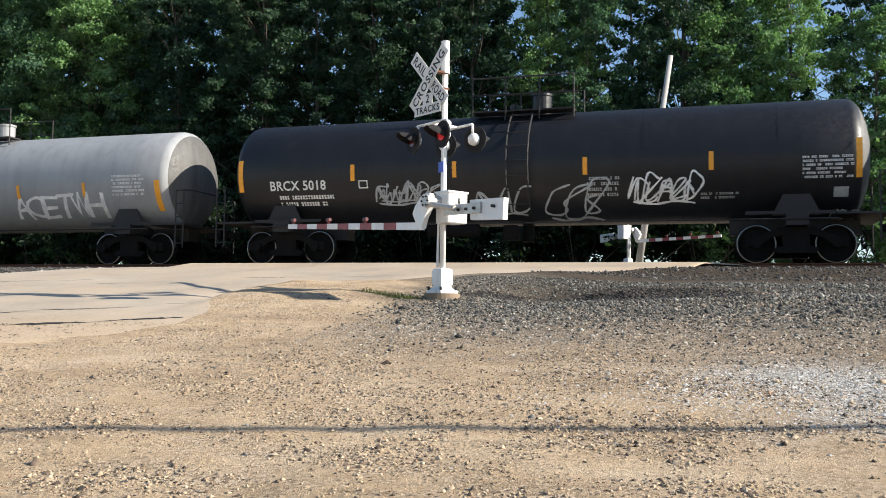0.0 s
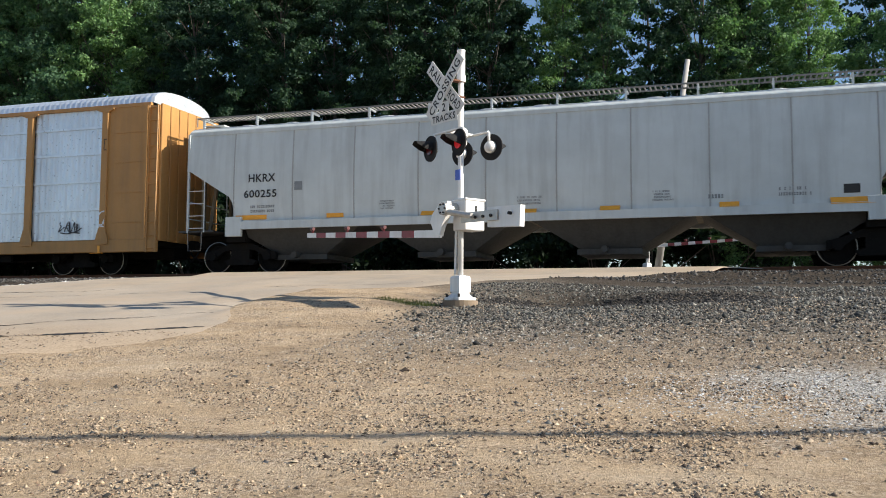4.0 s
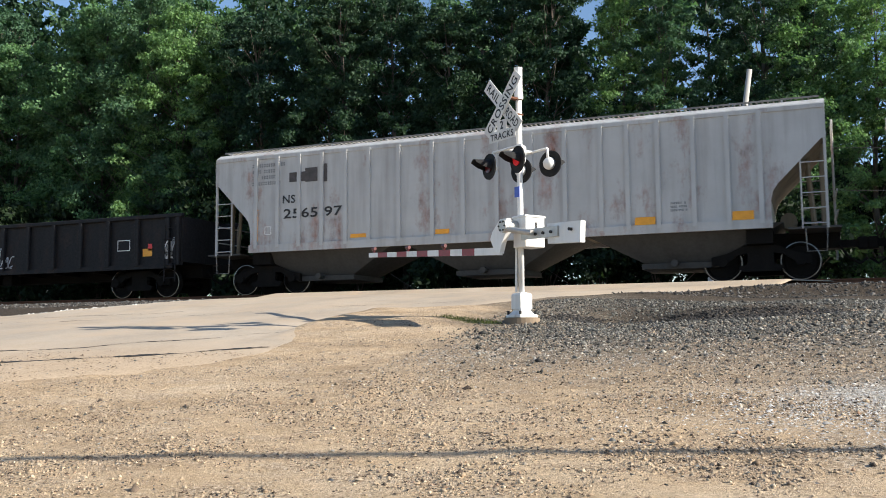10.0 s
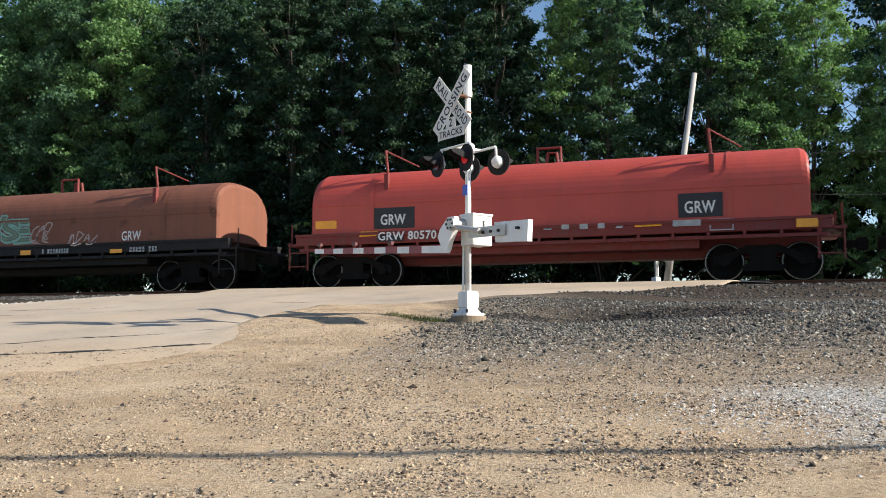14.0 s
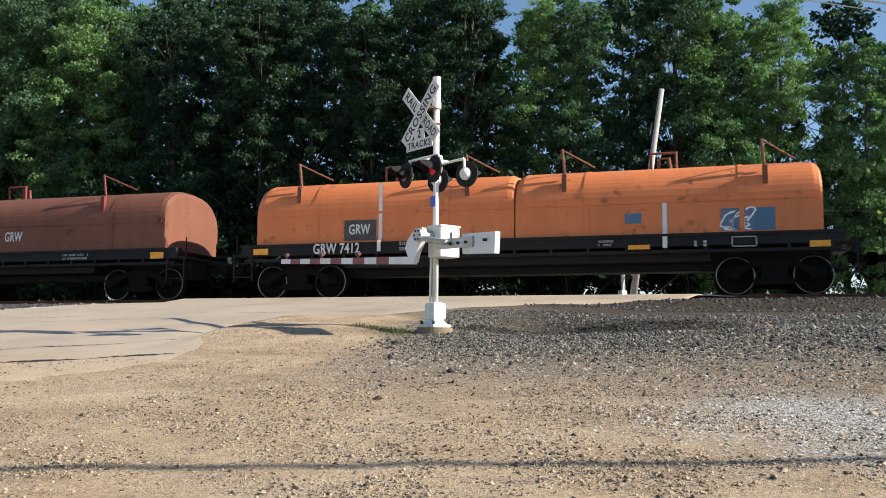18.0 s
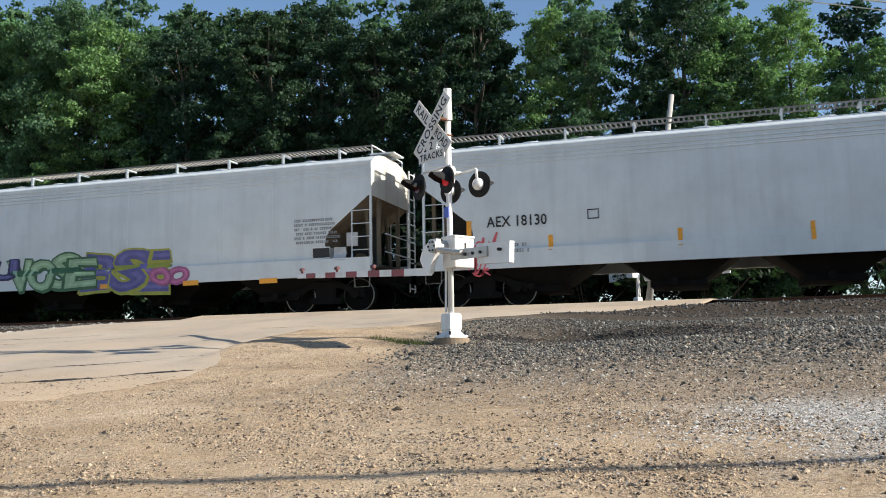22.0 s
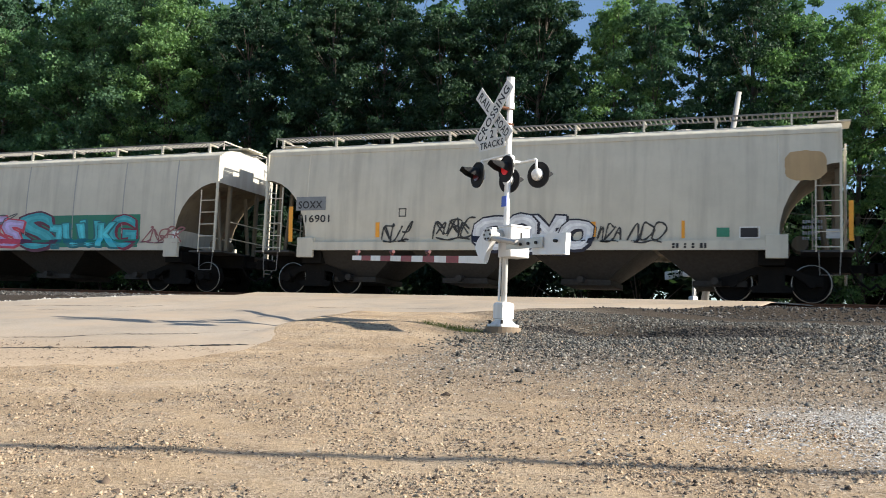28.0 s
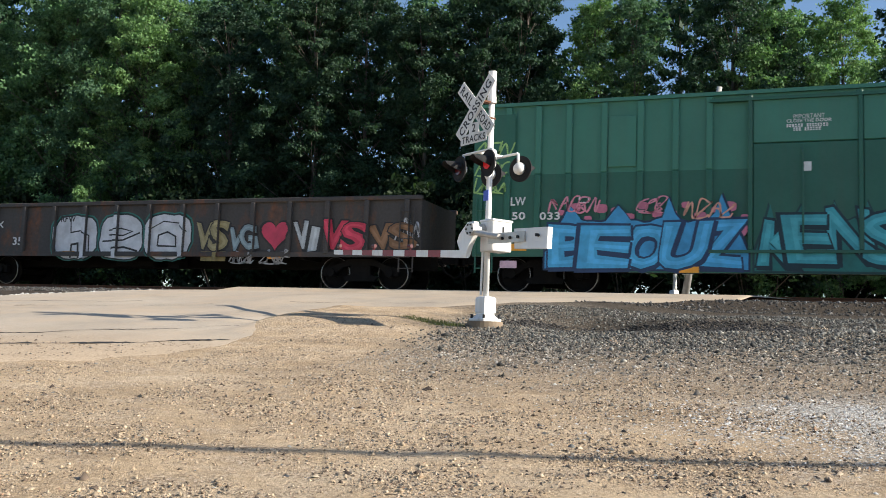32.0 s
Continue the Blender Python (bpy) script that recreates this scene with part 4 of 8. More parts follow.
for seed, x, y, s in ((21, 3.5, 31.4, 0.8), (22, 3.9, 31.6, 0.6), (24, 7.2, 31.9, 1.0), (25, 8.3, 31.7, 1.1), (28, -5.05, 13.9, 0.11), (29, -4.85, 13.72, 0.12), (30, -5.3, 13.85, 0.10), (31, -5.6, 13.9, 0.09), (32, -4.95, 13.6, 0.10), (33, -5.2, 13.7, 0.09), (34, -4.7, 13.62, 0.10), (35, -5.45, 13.75, 0.08)):
    weed(seed, x, y, s)


# ---- rolling stock: tools ----
SEAM = paint("grimy_weld_seam", (0.36, 0.36, 0.35), 0.7, 0.0, 0.6)
WALKWAY = paint("dusty_galvanised_grating", (0.24, 0.232, 0.215), 0.7, 0.1, 0.5)
HEAD_DUST = paint("dusty_tank_head", (0.10, 0.098, 0.094), 0.6, 0.0, 0.7, (0.03, 0.028, 0.026))
# dusty tan, darkened to put the shade of the end openings into it
SLOPE = paint("shaded_dusty_slope_sheet", (0.18, 0.145, 0.098), 0.8, 0.0, 0.7, (0.05, 0.04, 0.03), rust=0.15)
END_PAINT = paint("grimy_end_paint", (0.56, 0.54, 0.48), 0.6, 0.0, 0.6, (0.25, 0.19, 0.13), rust=0.08)

def wheel_data():
    bm = bmesh.new()
    tube(bm, (0, -1.0, 0), (0, 1.0, 0), 0.075, 10)
    for s in (-1, 1):
        n = 36
        prof = [(0.10, 0.66), (0.12, 0.83), (0.20, 0.80), (0.36, 0.77), (0.40, 0.83), (0.436, 0.835), (0.457, 0.832), (0.462, 0.72), (0.487, 0.70), (0.487, 0.675), (0.36, 0.68), (0.20, 0.70)]
        rings = []
        for k in range(n):
            a = k * math.tau / n
            rings.append([bm.verts.new((r * math.cos(a), s * y, r * math.sin(a))) for r, y in prof])
        for k in range(n):
            p, q = rings[k], rings[(k + 1) % n]
            for i in range(len(prof) - 1):
                f = bm.faces.new((p[i], p[i + 1], q[i + 1], q[i]))
                f.material_index = 1 if i == 5 else 0
    bmesh.ops.recalc_face_normals(bm, faces=bm.faces[:])
    data = bpy.data.meshes.new("wheelset")
    bm.to_mesh(data)
    bm.free()
    data.materials.append(SHADED_GRIME)
    data.materials.append(RIM)
    return data


def side_frame_data():
    bm = bmesh.new()
    for y in (-1.02, 1.02):
        plate(bm, [(-1.14, 0.36), (-1.14, 0.58), (-0.78, 0.66), (-0.36, 0.84), (0.36, 0.84), (0.78, 0.66), (1.14, 0.58), (1.14, 0.36), (0.80, 0.42), (0.52, 0.62), (0.30, 0.66), (0.30, 0.40), (0.52, 0.34), (0.44, 0.22), (-0.44, 0.22), (-0.52, 0.34), (-0.30, 0.40), (-0.30, 0.66), (-0.52, 0.62), (-0.80, 0.42)], y - 0.07, y + 0.07)
    for y in (-1.02, 1.02):
        for x in (-0.17, 0.0, 0.17):
            tube(bm, (x, y, 0.36), (x, y, 0.62), 0.07, 8)
        for x in (-0.89, 0.89):
            tube(bm, (x, y - 0.14, 0.457), (x, y + 0.14, 0.457), 0.12, 10)
    box(bm, -0.20, 0.20, -1.1, 1.1, 0.60, 0.80)
    bmesh.ops.recalc_face_normals(bm, faces=bm.faces[:])
    data = bpy.data.meshes.new("truck")
    bm.to_mesh(data)
    bm.free()
    data.materials.append(SHADED_GRIME)
    return data


WHEELS, SIDE_FRAMES, TURNING = wheel_data(), side_frame_data(), ([], [])


def bogie(car, x):
    """A two-axle truck: side frames and bolster, with two wheelsets that turn."""
    t = hang("truck", SIDE_FRAMES, car, "", pose(x, 0, 0))
    for k, a in enumerate((-0.89, 0.89)):
        TURNING[k].append(hang("wheelset", WHEELS, t, "", pose(a, 0, 0.457)))


def coupler(car, x, sign):
    bm = bmesh.new()
    box(bm, min(x, x + sign * 0.55), max(x, x + sign * 0.55), -0.09, 0.09, 0.80, 0.98)
    box(bm, min(x + sign * 0.42, x + sign * 0.66), max(x + sign * 0.42, x + sign * 0.66), -0.16, 0.16, 0.74, 1.04, 0, 0.03)
    pipe(bm, [(x, -0.35, 0.85), (x + sign * 0.2, -0.33, 0.55), (x + sign * 0.45, -0.22, 0.38), (x + sign * 0.62, -0.1, 0.52)], 0.03)
    part("coupler", bm, SHADED_GRIME, car)


def ladder(bm, x0, x1, y, z0, z1, r=0.018, step=0.38):
    tube(bm, (x0, y, z0), (x0, y, z1), r * 1.3, 6)
    tube(bm, (x1, y, z0), (x1, y, z1), r * 1.3, 6)
    z = z0 + 0.12
    while z < z1:
        tube(bm, (x0, y, z), (x1, y, z), r, 6)
        z += step


def end_ladder(bm, x, y0, y1, z0, z1, r=0.018, step=0.38):
    for y in (y0, y1):
        tube(bm, (x, y, z0), (x, y, z1), r * 1.3, 6)
    z = z0 + 0.12
    while z < z1:
        tube(bm, (x, y0, z), (x, y1, z), r, 6)
        z += step


def flat_side(w):
    return lambda z: -w


def drum_side(r, zc):
    return lambda z: -math.sqrt(max(r * r - (z - zc) ** 2, 0.01))


PROUD = {}


def lay(name, verts, faces, surf, material, car, off=0.008, label="", cut=0.0):
    """Lay a flat drawing in x, z on the side of a car."""
    bm = bmesh.new()
    v = [bm.verts.new((x, 0, z)) for x, z in verts]
    for f in faces:
        try:
            bm.faces.new([v[i] for i in f])
        except ValueError:
            pass
    if cut:
        low, high = min(z for _, z in verts), max(z for _, z in verts)
        z = low + cut
        while z < high:
            bmesh.ops.bisect_plane(bm, geom=bm.verts[:] + bm.edges[:] + bm.faces[:], plane_co=(0, 0, z), plane_no=(0, 0, 1))
            z += cut
    over = []
    low_x, high_x = min(x for x, _ in verts), max(x for x, _ in verts)
    for x, reach, y in PROUD.get(car.name, ()):
        if x + reach > low_x and x - reach < high_x:
            top = bm.copy()
            for side in (-1, 1):
                bmesh.ops.bisect_plane(top, geom=top.verts[:] + top.edges[:] + top.faces[:], plane_co=(x + side * reach, 0, 0), plane_no=(side, 0, 0), clear_outer=True)
            for p in top.verts:
                p.co.y = y - off
            over.append(top)
    for p in bm.verts:
        p.co.y = surf(p.co.z) - off
    for top in over:
        spare = bpy.data.meshes.new("spare")
        top.to_mesh(spare)
        top.free()
        bm.from_mesh(spare)
        bpy.data.meshes.remove(spare)
    bmesh.ops.recalc_face_normals(bm, faces=bm.faces[:])
    if bm.faces and sum(f.normal.y for f in bm.faces) > 0:
        bmesh.ops.reverse_faces(bm, faces=bm.faces[:])
    return part(name, bm, material, car, label)


def stripe(car, surf, x, z0, z1, w, material=None, name="reflector", off=0.008):
    n = max(1, int((z1 - z0) / 0.12))
    zs = [z0 + (z1 - z0) * k / n for k in range(n + 1)]
    v = [(x + a, z) for z in zs for a in (0, w)]
    f = [(2 * k, 2 * k + 1, 2 * k + 3, 2 * k + 2) for k in range(n)]
    return lay(name, v, f, surf, material or ORANGE_MARK, car, off)


def bars(car, surf, x, z, w, rows, h, material, seed=1, ragged=0.35):
    """Small print that cannot be read: rows of short bars."""
    rng = random.Random(seed)
    v, f = [], []
    for r in range(rows):
        a, b, end = x, z - r * h * 1.7, x + w * (1 - ragged * rng.random())
        while a < end:
            if rng.random() < 0.17:
                a += h * 0.8
                continue
            e = a + h * rng.uniform(0.38, 0.62)
            for lo, hi in ((0.0, 0.42), (0.55, 1.0)) if rng.random() < 0.6 else ((0.0, 1.0),):
                k = len(v)
                v += [(a, b + h * lo), (e, b + h * lo), (e, b + h * hi), (a, b + h * hi)]
                f.append((k, k + 1, k + 2, k + 3))
            a = e + h * 0.26
    return tagged(lay("small_print", v, f, surf, material, car), kind="stuff")


def frame_mark(car, surf, x, z, w, h, material, t=0.03):
    """A framed panel."""
    v, f = [], []
    for a, b, c, d in ((x, z, x + w, z + t), (x, z + h - t, x + w, z + h), (x, z, x + t, z + h), (x + w - t, z, x + w, z + h)):
        k = len(v)
        v += [(a, b), (c, b), (c, d), (a, d)]
        f.append((k, k + 1, k + 2, k + 3))
    return lay("panel_frame", v, f, surf, material, car)


SPRAYS = {}


def spray(colour):
    if colour not in SPRAYS:
        SPRAYS[colour] = plain("spray_paint", colour, 0.55, 0.0, 0.22, 3.0)
    return SPRAYS[colour]


def graffiti(car, surf, text, x, z, w, h, fill, line, seed=1, fat=0.06, rim=0.05, jitter=0.10, cut=0.0):
    """Sprayed lettering: fat, warped, leaning glyphs that overlap, each with its outline, a cast edge and a sheen."""
    rng = random.Random(seed)
    step = w / max(len(text), 1)
    pale = tuple(min(c * 1.22 + 0.02, 0.85) for c in fill) if fill else line
    layers = [(fat + rim, line, 0.0, 0.05), (fat + rim, line, 0.0012, 0.0), (fat, fill, 0.0024, 0.0), (-0.012, pale, 0.0036, 0.0)] if fill else [(fat, line, 0.003, 0.0)]
    for k, c in enumerate(text):
        gx, dz, lean, grow = x + k * step, rng.uniform(-jitter, jitter) * h, rng.uniform(-0.20, 0.20), rng.uniform(0.92, 1.15)
        if c == " ":
            continue
        for bold, colour, off, drop in layers:
            lv, lf = letters(c, 1.0, bold, 1.0, 1.0)
            mid = sum(p[0] for p in lv) / len(lv)
            wide = max(max(p[0] for p in lv) - min(p[0] for p in lv), 0.55) - 2 * bold
            v = []
            for a, b in lv:
                u = (a - mid) / wide + 0.5
                bend = noise.noise((u * 1.6 + seed, b * 1.9, k * 3.7))
                rise = noise.noise((u * 1.4 + 9.0, b * 1.3 + seed, k * 2.9))
                u += 0.12 * bend + lean * (b - 0.5)
                v.append((gx + (u - 0.08 + drop) * step * 1.18, z + dz + (b * grow + 0.11 * rise - drop) * h))
            lay("graffiti", v, lf, surf, spray(colour), car, 0.006 + off + 0.004 * (k % 2), "", cut)


# handwriting strokes on a grid five wide and seven high
STROKES = ("0026403313", "0006360333420", "4615003041", "0006264420000", "4606003003230", "0006400646", "0006330640", "060015304046", "0604130043", "3646010030423", "0026314046", "0333463610103040", "46150301304143", "0600204446")


def glyph_strokes(rng):
    code = STROKES[rng.randrange(len(STROKES))]
    return [(int(a), int(b)) for a, b in zip(code[::2], code[1::2])]


def scrawl(car, surf, x, z, w, h, colour, seed=1, t=0.035):
    """A sprayed tag: slanting handwriting strokes that run into one another."""
    rng = random.Random(seed)
    count = max(3, min(9, round(w / (0.62 * h))))
    step = w / count
    runs = []
    for k in range(count):
        grow, lift = rng.uniform(0.75, 1.1), rng.uniform(-0.05, 0.12) * h
        pts = []
        for a, b in glyph_strokes(rng):
            u, q = a / 4 + rng.uniform(-0.10, 0.10), b / 6 + rng.uniform(-0.08, 0.08)
            pts.append(Vector((x + (k + u * 0.95) * step + 0.22 * (q - 0.5) * h, z + lift + q * h * grow * 0.9)))
        if runs and rng.random() < 0.6:
            runs[-1] += pts
        else:
            runs.append(pts)
    if rng.random() < 0.7:
        runs.append([Vector((x + w * (0.02 + 0.30 * i), z - h * (0.02 + 0.10 * (i % 2)))) for i in range(4)])
    v, f = [], []
    for pts in runs:
        fine = []
        for k in range(len(pts) - 1):
            p0, p1, p2, p3 = pts[max(k - 1, 0)], pts[k], pts[k + 1], pts[min(k + 2, len(pts) - 1)]
            for i in range(5):
                u = i / 5
                fine.append(0.5 * ((2 * p1) + (p2 - p0) * u + (2 * p0 - 5 * p1 + 4 * p2 - p3) * u * u + (3 * p1 - p0 - 3 * p2 + p3) * u ** 3))
        start = len(v)
        for k, p in enumerate(fine):
            d = (fine[min(k + 1, len(fine) - 1)] - fine[max(k - 1, 0)]).normalized()
            s = Vector((-d.y, d.x)) * t / 2 * (0.75 + 0.5 * math.sin(k * 0.7) ** 2)
            v += [(p.x + s.x, p.y + s.y), (p.x - s.x, p.y - s.y)]
            if k:
                i = start + 2 * k
                f.append((i - 2, i - 1, i + 1, i))
    lay("graffiti", v, f, surf, spray(colour), car, 0.012)


# ---- rolling stock: kinds of car ----
def tank_car(label, length, shell, r=1.50, zc=2.56, walkway="centre"):
    car = thing("tank_car", pose(0, 0, 0), label, "tank car", "train")
    half, dome = length / 2, 0.55
    rings = []
    stations = [(-half + dome * (1 - math.cos(a)), r * math.sin(a)) for a in np.linspace(0.08, math.pi / 2, 8)]
    stations += [(-half + dome + (length - 2 * dome) * k / 12, r) for k in range(1, 12)]
    stations += [(half - dome * (1 - math.cos(a)), r * math.sin(a)) for a in np.linspace(math.pi / 2, 0.08, 8)]
    n = 48
    for x, q in stations:
        rings.append([(x, q * math.cos(k * math.tau / n), zc + q * math.sin(k * math.tau / n)) for k in range(n)])
    bm = made(loft, rings)
    for f in bm.faces:
        f.material_index = 1 if abs(f.calc_center_median().x) > half - dome * 0.62 else 0
    part("shell", bm, [shell, HEAD_DUST], car, "", True)
    for x in np.linspace(-half + dome + 1.6, half - dome - 1.6, 5):
        part("weld_seam", made(loft, [[(x + d, (r + 0.004) * math.cos(k * math.tau / n), zc + (r + 0.004) * math.sin(k * math.tau / n)) for k in range(n)] for d in (-0.02, 0.02)], False), shell, car, "", True)
    tc = half - 1.75
    for s in (-1, 1):
        bogie(car, s * tc)
        coupler(car, s * (half + 0.25), s)
        bm = bmesh.new()
        box(bm, s * tc - 1.5, s * tc + 1.5, -0.28, 0.28, 0.72, 1.16)
        box(bm, s * tc - 0.25, s * tc + 0.25, -1.42, 1.42, 0.86, 1.14)
        plate(bm, [(s * tc - 0.55, 1.1), (s * tc + 0.55, 1.1), (s * tc + 0.3, zc - 0.95), (s * tc - 0.3, zc - 0.95)], -1.22, -1.17)
        plate(bm, [(s * tc - 0.55, 1.1), (s * tc + 0.55, 1.1), (s * tc + 0.3, zc - 0.95), (s * tc - 0.3, zc - 0.95)], 1.17, 1.22)
        part("stub_sill", bm, STEEL, car)
        bm = bmesh.new()
        a, b = sorted((s * (half - 0.9), s * (half + 0.28)))
        box(bm, a, b, -1.45, 1.45, 1.10, 1.15)
        part("end_platform", bm, STEEL, car)
        bm = bmesh.new()
        for y in (-1.42, 1.42):
            ladder(bm, s * (half + 0.02), s * (half + 0.27), y, 0.45, 2.1)
        pipe(bm, [(s * (half + 0.25), -1.42, 2.1), (s * (half + 0.25), -0.9, 2.15), (s * (half + 0.25), 0.9, 2.15), (s * (half + 0.25), 1.42, 2.1)], 0.022)
        part("handrail", bm, STEEL, car)
        bm = bmesh.new()
        box(bm, *sorted((s * (half - 2.9), s * (half - 0.9))), -1.36, -1.32, 1.12, 1.20)
        tube(bm, (s * (half - 0.85), -1.46, 1.0), (-s * 0.2, -1.46, 1.0), 0.022, 6)
        part("side_rod", bm, STEEL, car)
    bm = bmesh.new()
    tube(bm, (0.35, 0, zc + r - 0.1), (0.35, 0, zc + r + 0.50), 0.26, 20)
    tube(bm, (0.35, 0, zc + r + 0.50), (0.35, 0, zc + r + 0.56), 0.29, 20)
    part("valve_housing", bm, shell, car)
    bm = bmesh.new()
    tube(bm, (-0.45, 0.1, zc + r - 0.1), (-0.45, 0.1, zc + r + 0.34), 0.11, 12)
    part("relief_valve", bm, shell, car)
    bm = bmesh.new()
    top = zc + r
    box(bm, -1.35, 1.35, -0.95, -0.45, top - 0.06, top - 0.02)
    part("walkway", bm, STEEL, car)
    bm = bmesh.new()
    box(bm, -1.35, 1.35, 0.45, 0.95, top - 0.06, top - 0.02)
    part("walkway", bm, STEEL, car)
    for y in (-0.95, 0.95):
        bm = bmesh.new()
        for x in (-1.35, -0.45, 0.45, 1.35):
            tube(bm, (x, y, top - 0.3), (x, y, top + 0.85), 0.02, 6)
        tube(bm, (-1.35, y, top + 0.85), (1.35, y, top + 0.85), 0.022, 6)
        tube(bm, (-1.35, y, top + 0.4), (1.35, y, top + 0.4), 0.016, 6)
        part("walkway_rail", bm, STEEL, car)
    if walkway == "long":
        bm = bmesh.new()
        for k in range(9):
            x = -half + 0.6 + k * (length - 1.2) / 8
            tube(bm, (x, -0.75, top - 0.4), (x, -0.75, top + 0.95), 0.018, 6)
        tube(bm, (-half + 0.6, -0.75, top + 0.95), (half - 0.6, -0.75, top + 0.95), 0.02, 6)
        tube(bm, (-half + 0.6, -0.75, top + 0.5), (half - 0.6, -0.75, top + 0.5), 0.014, 6)
        part("safety_rail", bm, STEEL, car)
    for x in (-0.28, 0.28):
        pts = [(x, -(r + 0.14) * math.cos(a), zc + (r + 0.14) * math.sin(a)) for a in np.linspace(-0.75, 1.25, 10)]
        part("ladder_rail", made(pipe, pts, 0.022), STEEL, car)
    for a in np.linspace(-0.7, 1.2, 9):
        part("rung", made(tube, (-0.28, -(r + 0.14) * math.cos(a), zc + (r + 0.14) * math.sin(a)), (0.28, -(r + 0.14) * math.cos(a), zc + (r + 0.14) * math.sin(a)), 0.016, 6), STEEL, car)
    part("outlet_valve", made(tube, (0, 0, 0.62), (0, 0, zc - r + 0.1), 0.16, 14), SHADED_GRIME, car)
    part("brake_valve", made(box, -0.5, -0.1, -0.9, -0.4, 0.62, 1.0, 0, 0.03), SHADED_GRIME, car)
    part("air_tank", made(tube, (-2.6, -0.7, 0.9), (-1.2, -0.7, 0.9), 0.18, 12), SHADED_GRIME, car)
    return car, drum_side(r, zc)


def hopper_car(label, length, body, top=4.40, eave=4.02, w=1.52, bays=4, under=None, sill=None, curved=0.10, ribs=(), rib_mat=None, seams=9, cut_len=2.3, cut_top=2.75, roof_rail=True, end_mat=None, low=1.32, drop=0.0, ridges=0, strap=None, sill_drop=0.12, bay_mat=None, board=0.12, seam=None, belly=0.0, pipes=False, shear=False, arch=False):
    """A covered hopper: lofted body with slope-cut ends, bays below, ladders, platforms and roof walk."""
    car = thing("covered_hopper_car", pose(0, 0, 0), label, "hopper car", "train")
    half = length / 2
    under, sill, end_mat = under or SHADED_GRIME, sill or body, end_mat or body

    def side(z):
        return -(w - curved * ((z - 2.6) / 1.6) ** 2 - belly * max(0.0, (low + 0.75 - z) / 0.75) ** 2)

    knee = low + (drop or 0.80)
    cut_line = [(0.0, cut_top), (0.10, cut_top), (cut_len - 0.16, knee + 0.07), (cut_len - 0.05, knee - 0.10), (cut_len, knee - 0.34), (cut_len + 0.002, low)]

    if arch:
        cut_line = [(cut_len * math.sin(a), low + (cut_top - low) * math.cos(a) ** 0.9) for a in np.linspace(0, math.pi / 2 - 0.05, 9)] + [(cut_len + 0.002, low)]

    def bottom(x):
        return float(np.interp(half - abs(x), [p for p, _ in cut_line], [q for _, q in cut_line]))

    near = [half - p for p, _ in cut_line] + [half - cut_len * f for f in (0.3, 0.5, 0.7)]
    stations = sorted({round(-x, 4) for x in near}) + list(np.linspace(-half + cut_len, half - cut_len, 9)[1:-1]) + sorted({round(x, 4) for x in near})
    rings = []
    for x in stations:
        b = bottom(x)
        zs = np.linspace(b, eave, 9)
        ring = [(x, side(z), z) for z in zs]
        we = -side(eave)
        ring += [(x, -we * math.cos(a), eave + (top - eave) * math.sin(a)) for a in np.linspace(0.25, math.pi - 0.25, 9)]
        ring += [(x, -side(z), z) for z in zs[::-1]]
        rings.append(ring)
    bm = made(loft, rings)
    # downward faces take the shade-darkened slope colour, end faces the grimy paint
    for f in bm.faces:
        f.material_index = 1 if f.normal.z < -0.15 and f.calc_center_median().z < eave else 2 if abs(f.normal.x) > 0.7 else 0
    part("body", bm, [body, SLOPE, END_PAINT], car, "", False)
    for s in (-1, 1):
        bm = bmesh.new()
        reach = half - 0.03 if sill_drop > 0.3 else half - cut_len + 0.02
        box(bm, -reach, reach, s * w - 0.05, s * w + 0.05, low - sill_drop, low + 0.10)
        part("side_sill", bm, sill, car)
        if not ribs and sill_drop < 0.3:
            for e in (-1, 1):
                bm = bmesh.new()
                box(bm, *sorted((e * (half - cut_len + 0.22), e * (half - cut_len - 0.28))), *sorted((s * (w - 0.06), s * (w + 0.058))), low - 0.32, low + 0.24, 0, 0.01)
                part("jacking_plate", bm, sill, car)
        bm = bmesh.new()
        e = -side(eave)
        box(bm, -half + 0.02, half - 0.02, s * e - 0.03, s * e + 0.03, eave - 0.05, eave + 0.05)
        part("roof_edge", bm, body, car)
    for k in range(ridges):
        z = eave - 0.16 - 0.10 * k
        bm = bmesh.new()
        tube(bm, (-half + 0.15, side(z), z), (half - 0.15, side(z), z), 0.022, 8)
        part("roof_ridge", bm, body, car)
    if ribs:
        shape = bmesh.new()
        y = side(2.6)
        box(shape, -0.055, 0.055, -0.06, 0.02, low, eave)
        first = part("rib", shape, rib_mat or body, car)
        first.location = (ribs[0], y, 0)
        for k, x in enumerate(ribs):
            if k:
                hang("rib", first.data, car, "", pose(x, y, 0))
            hang("rib", first.data, car, "", pose(x, -y, 0, 0, 0, 180))
    else:
        step = (length - 2 * cut_len) / seams
        shape = bmesh.new()
        loft(shape, [[(d, side(z) - o, z) for z in np.linspace(low + 0.1, eave, 8)] for d, o in ((-0.02, 0.0), (-0.012, 0.008), (0.012, 0.008), (0.02, 0.0))], False, False)
        first = part("panel_seam", shape, seam or body, car)
        first.location = (-half + cut_len, 0, 0)
        for k in range(1, seams + 1):
            hang("panel_seam", first.data, car, "", pose(-half + cut_len + k * step, 0, 0))
    span = (length - 2 * cut_len + 0.6) / bays
    for k in range(bays):
        x = -half + cut_len - 0.3 + (k + 0.5) * span
        bm = bmesh.new()
        a, b = span * 0.49, span * 0.17
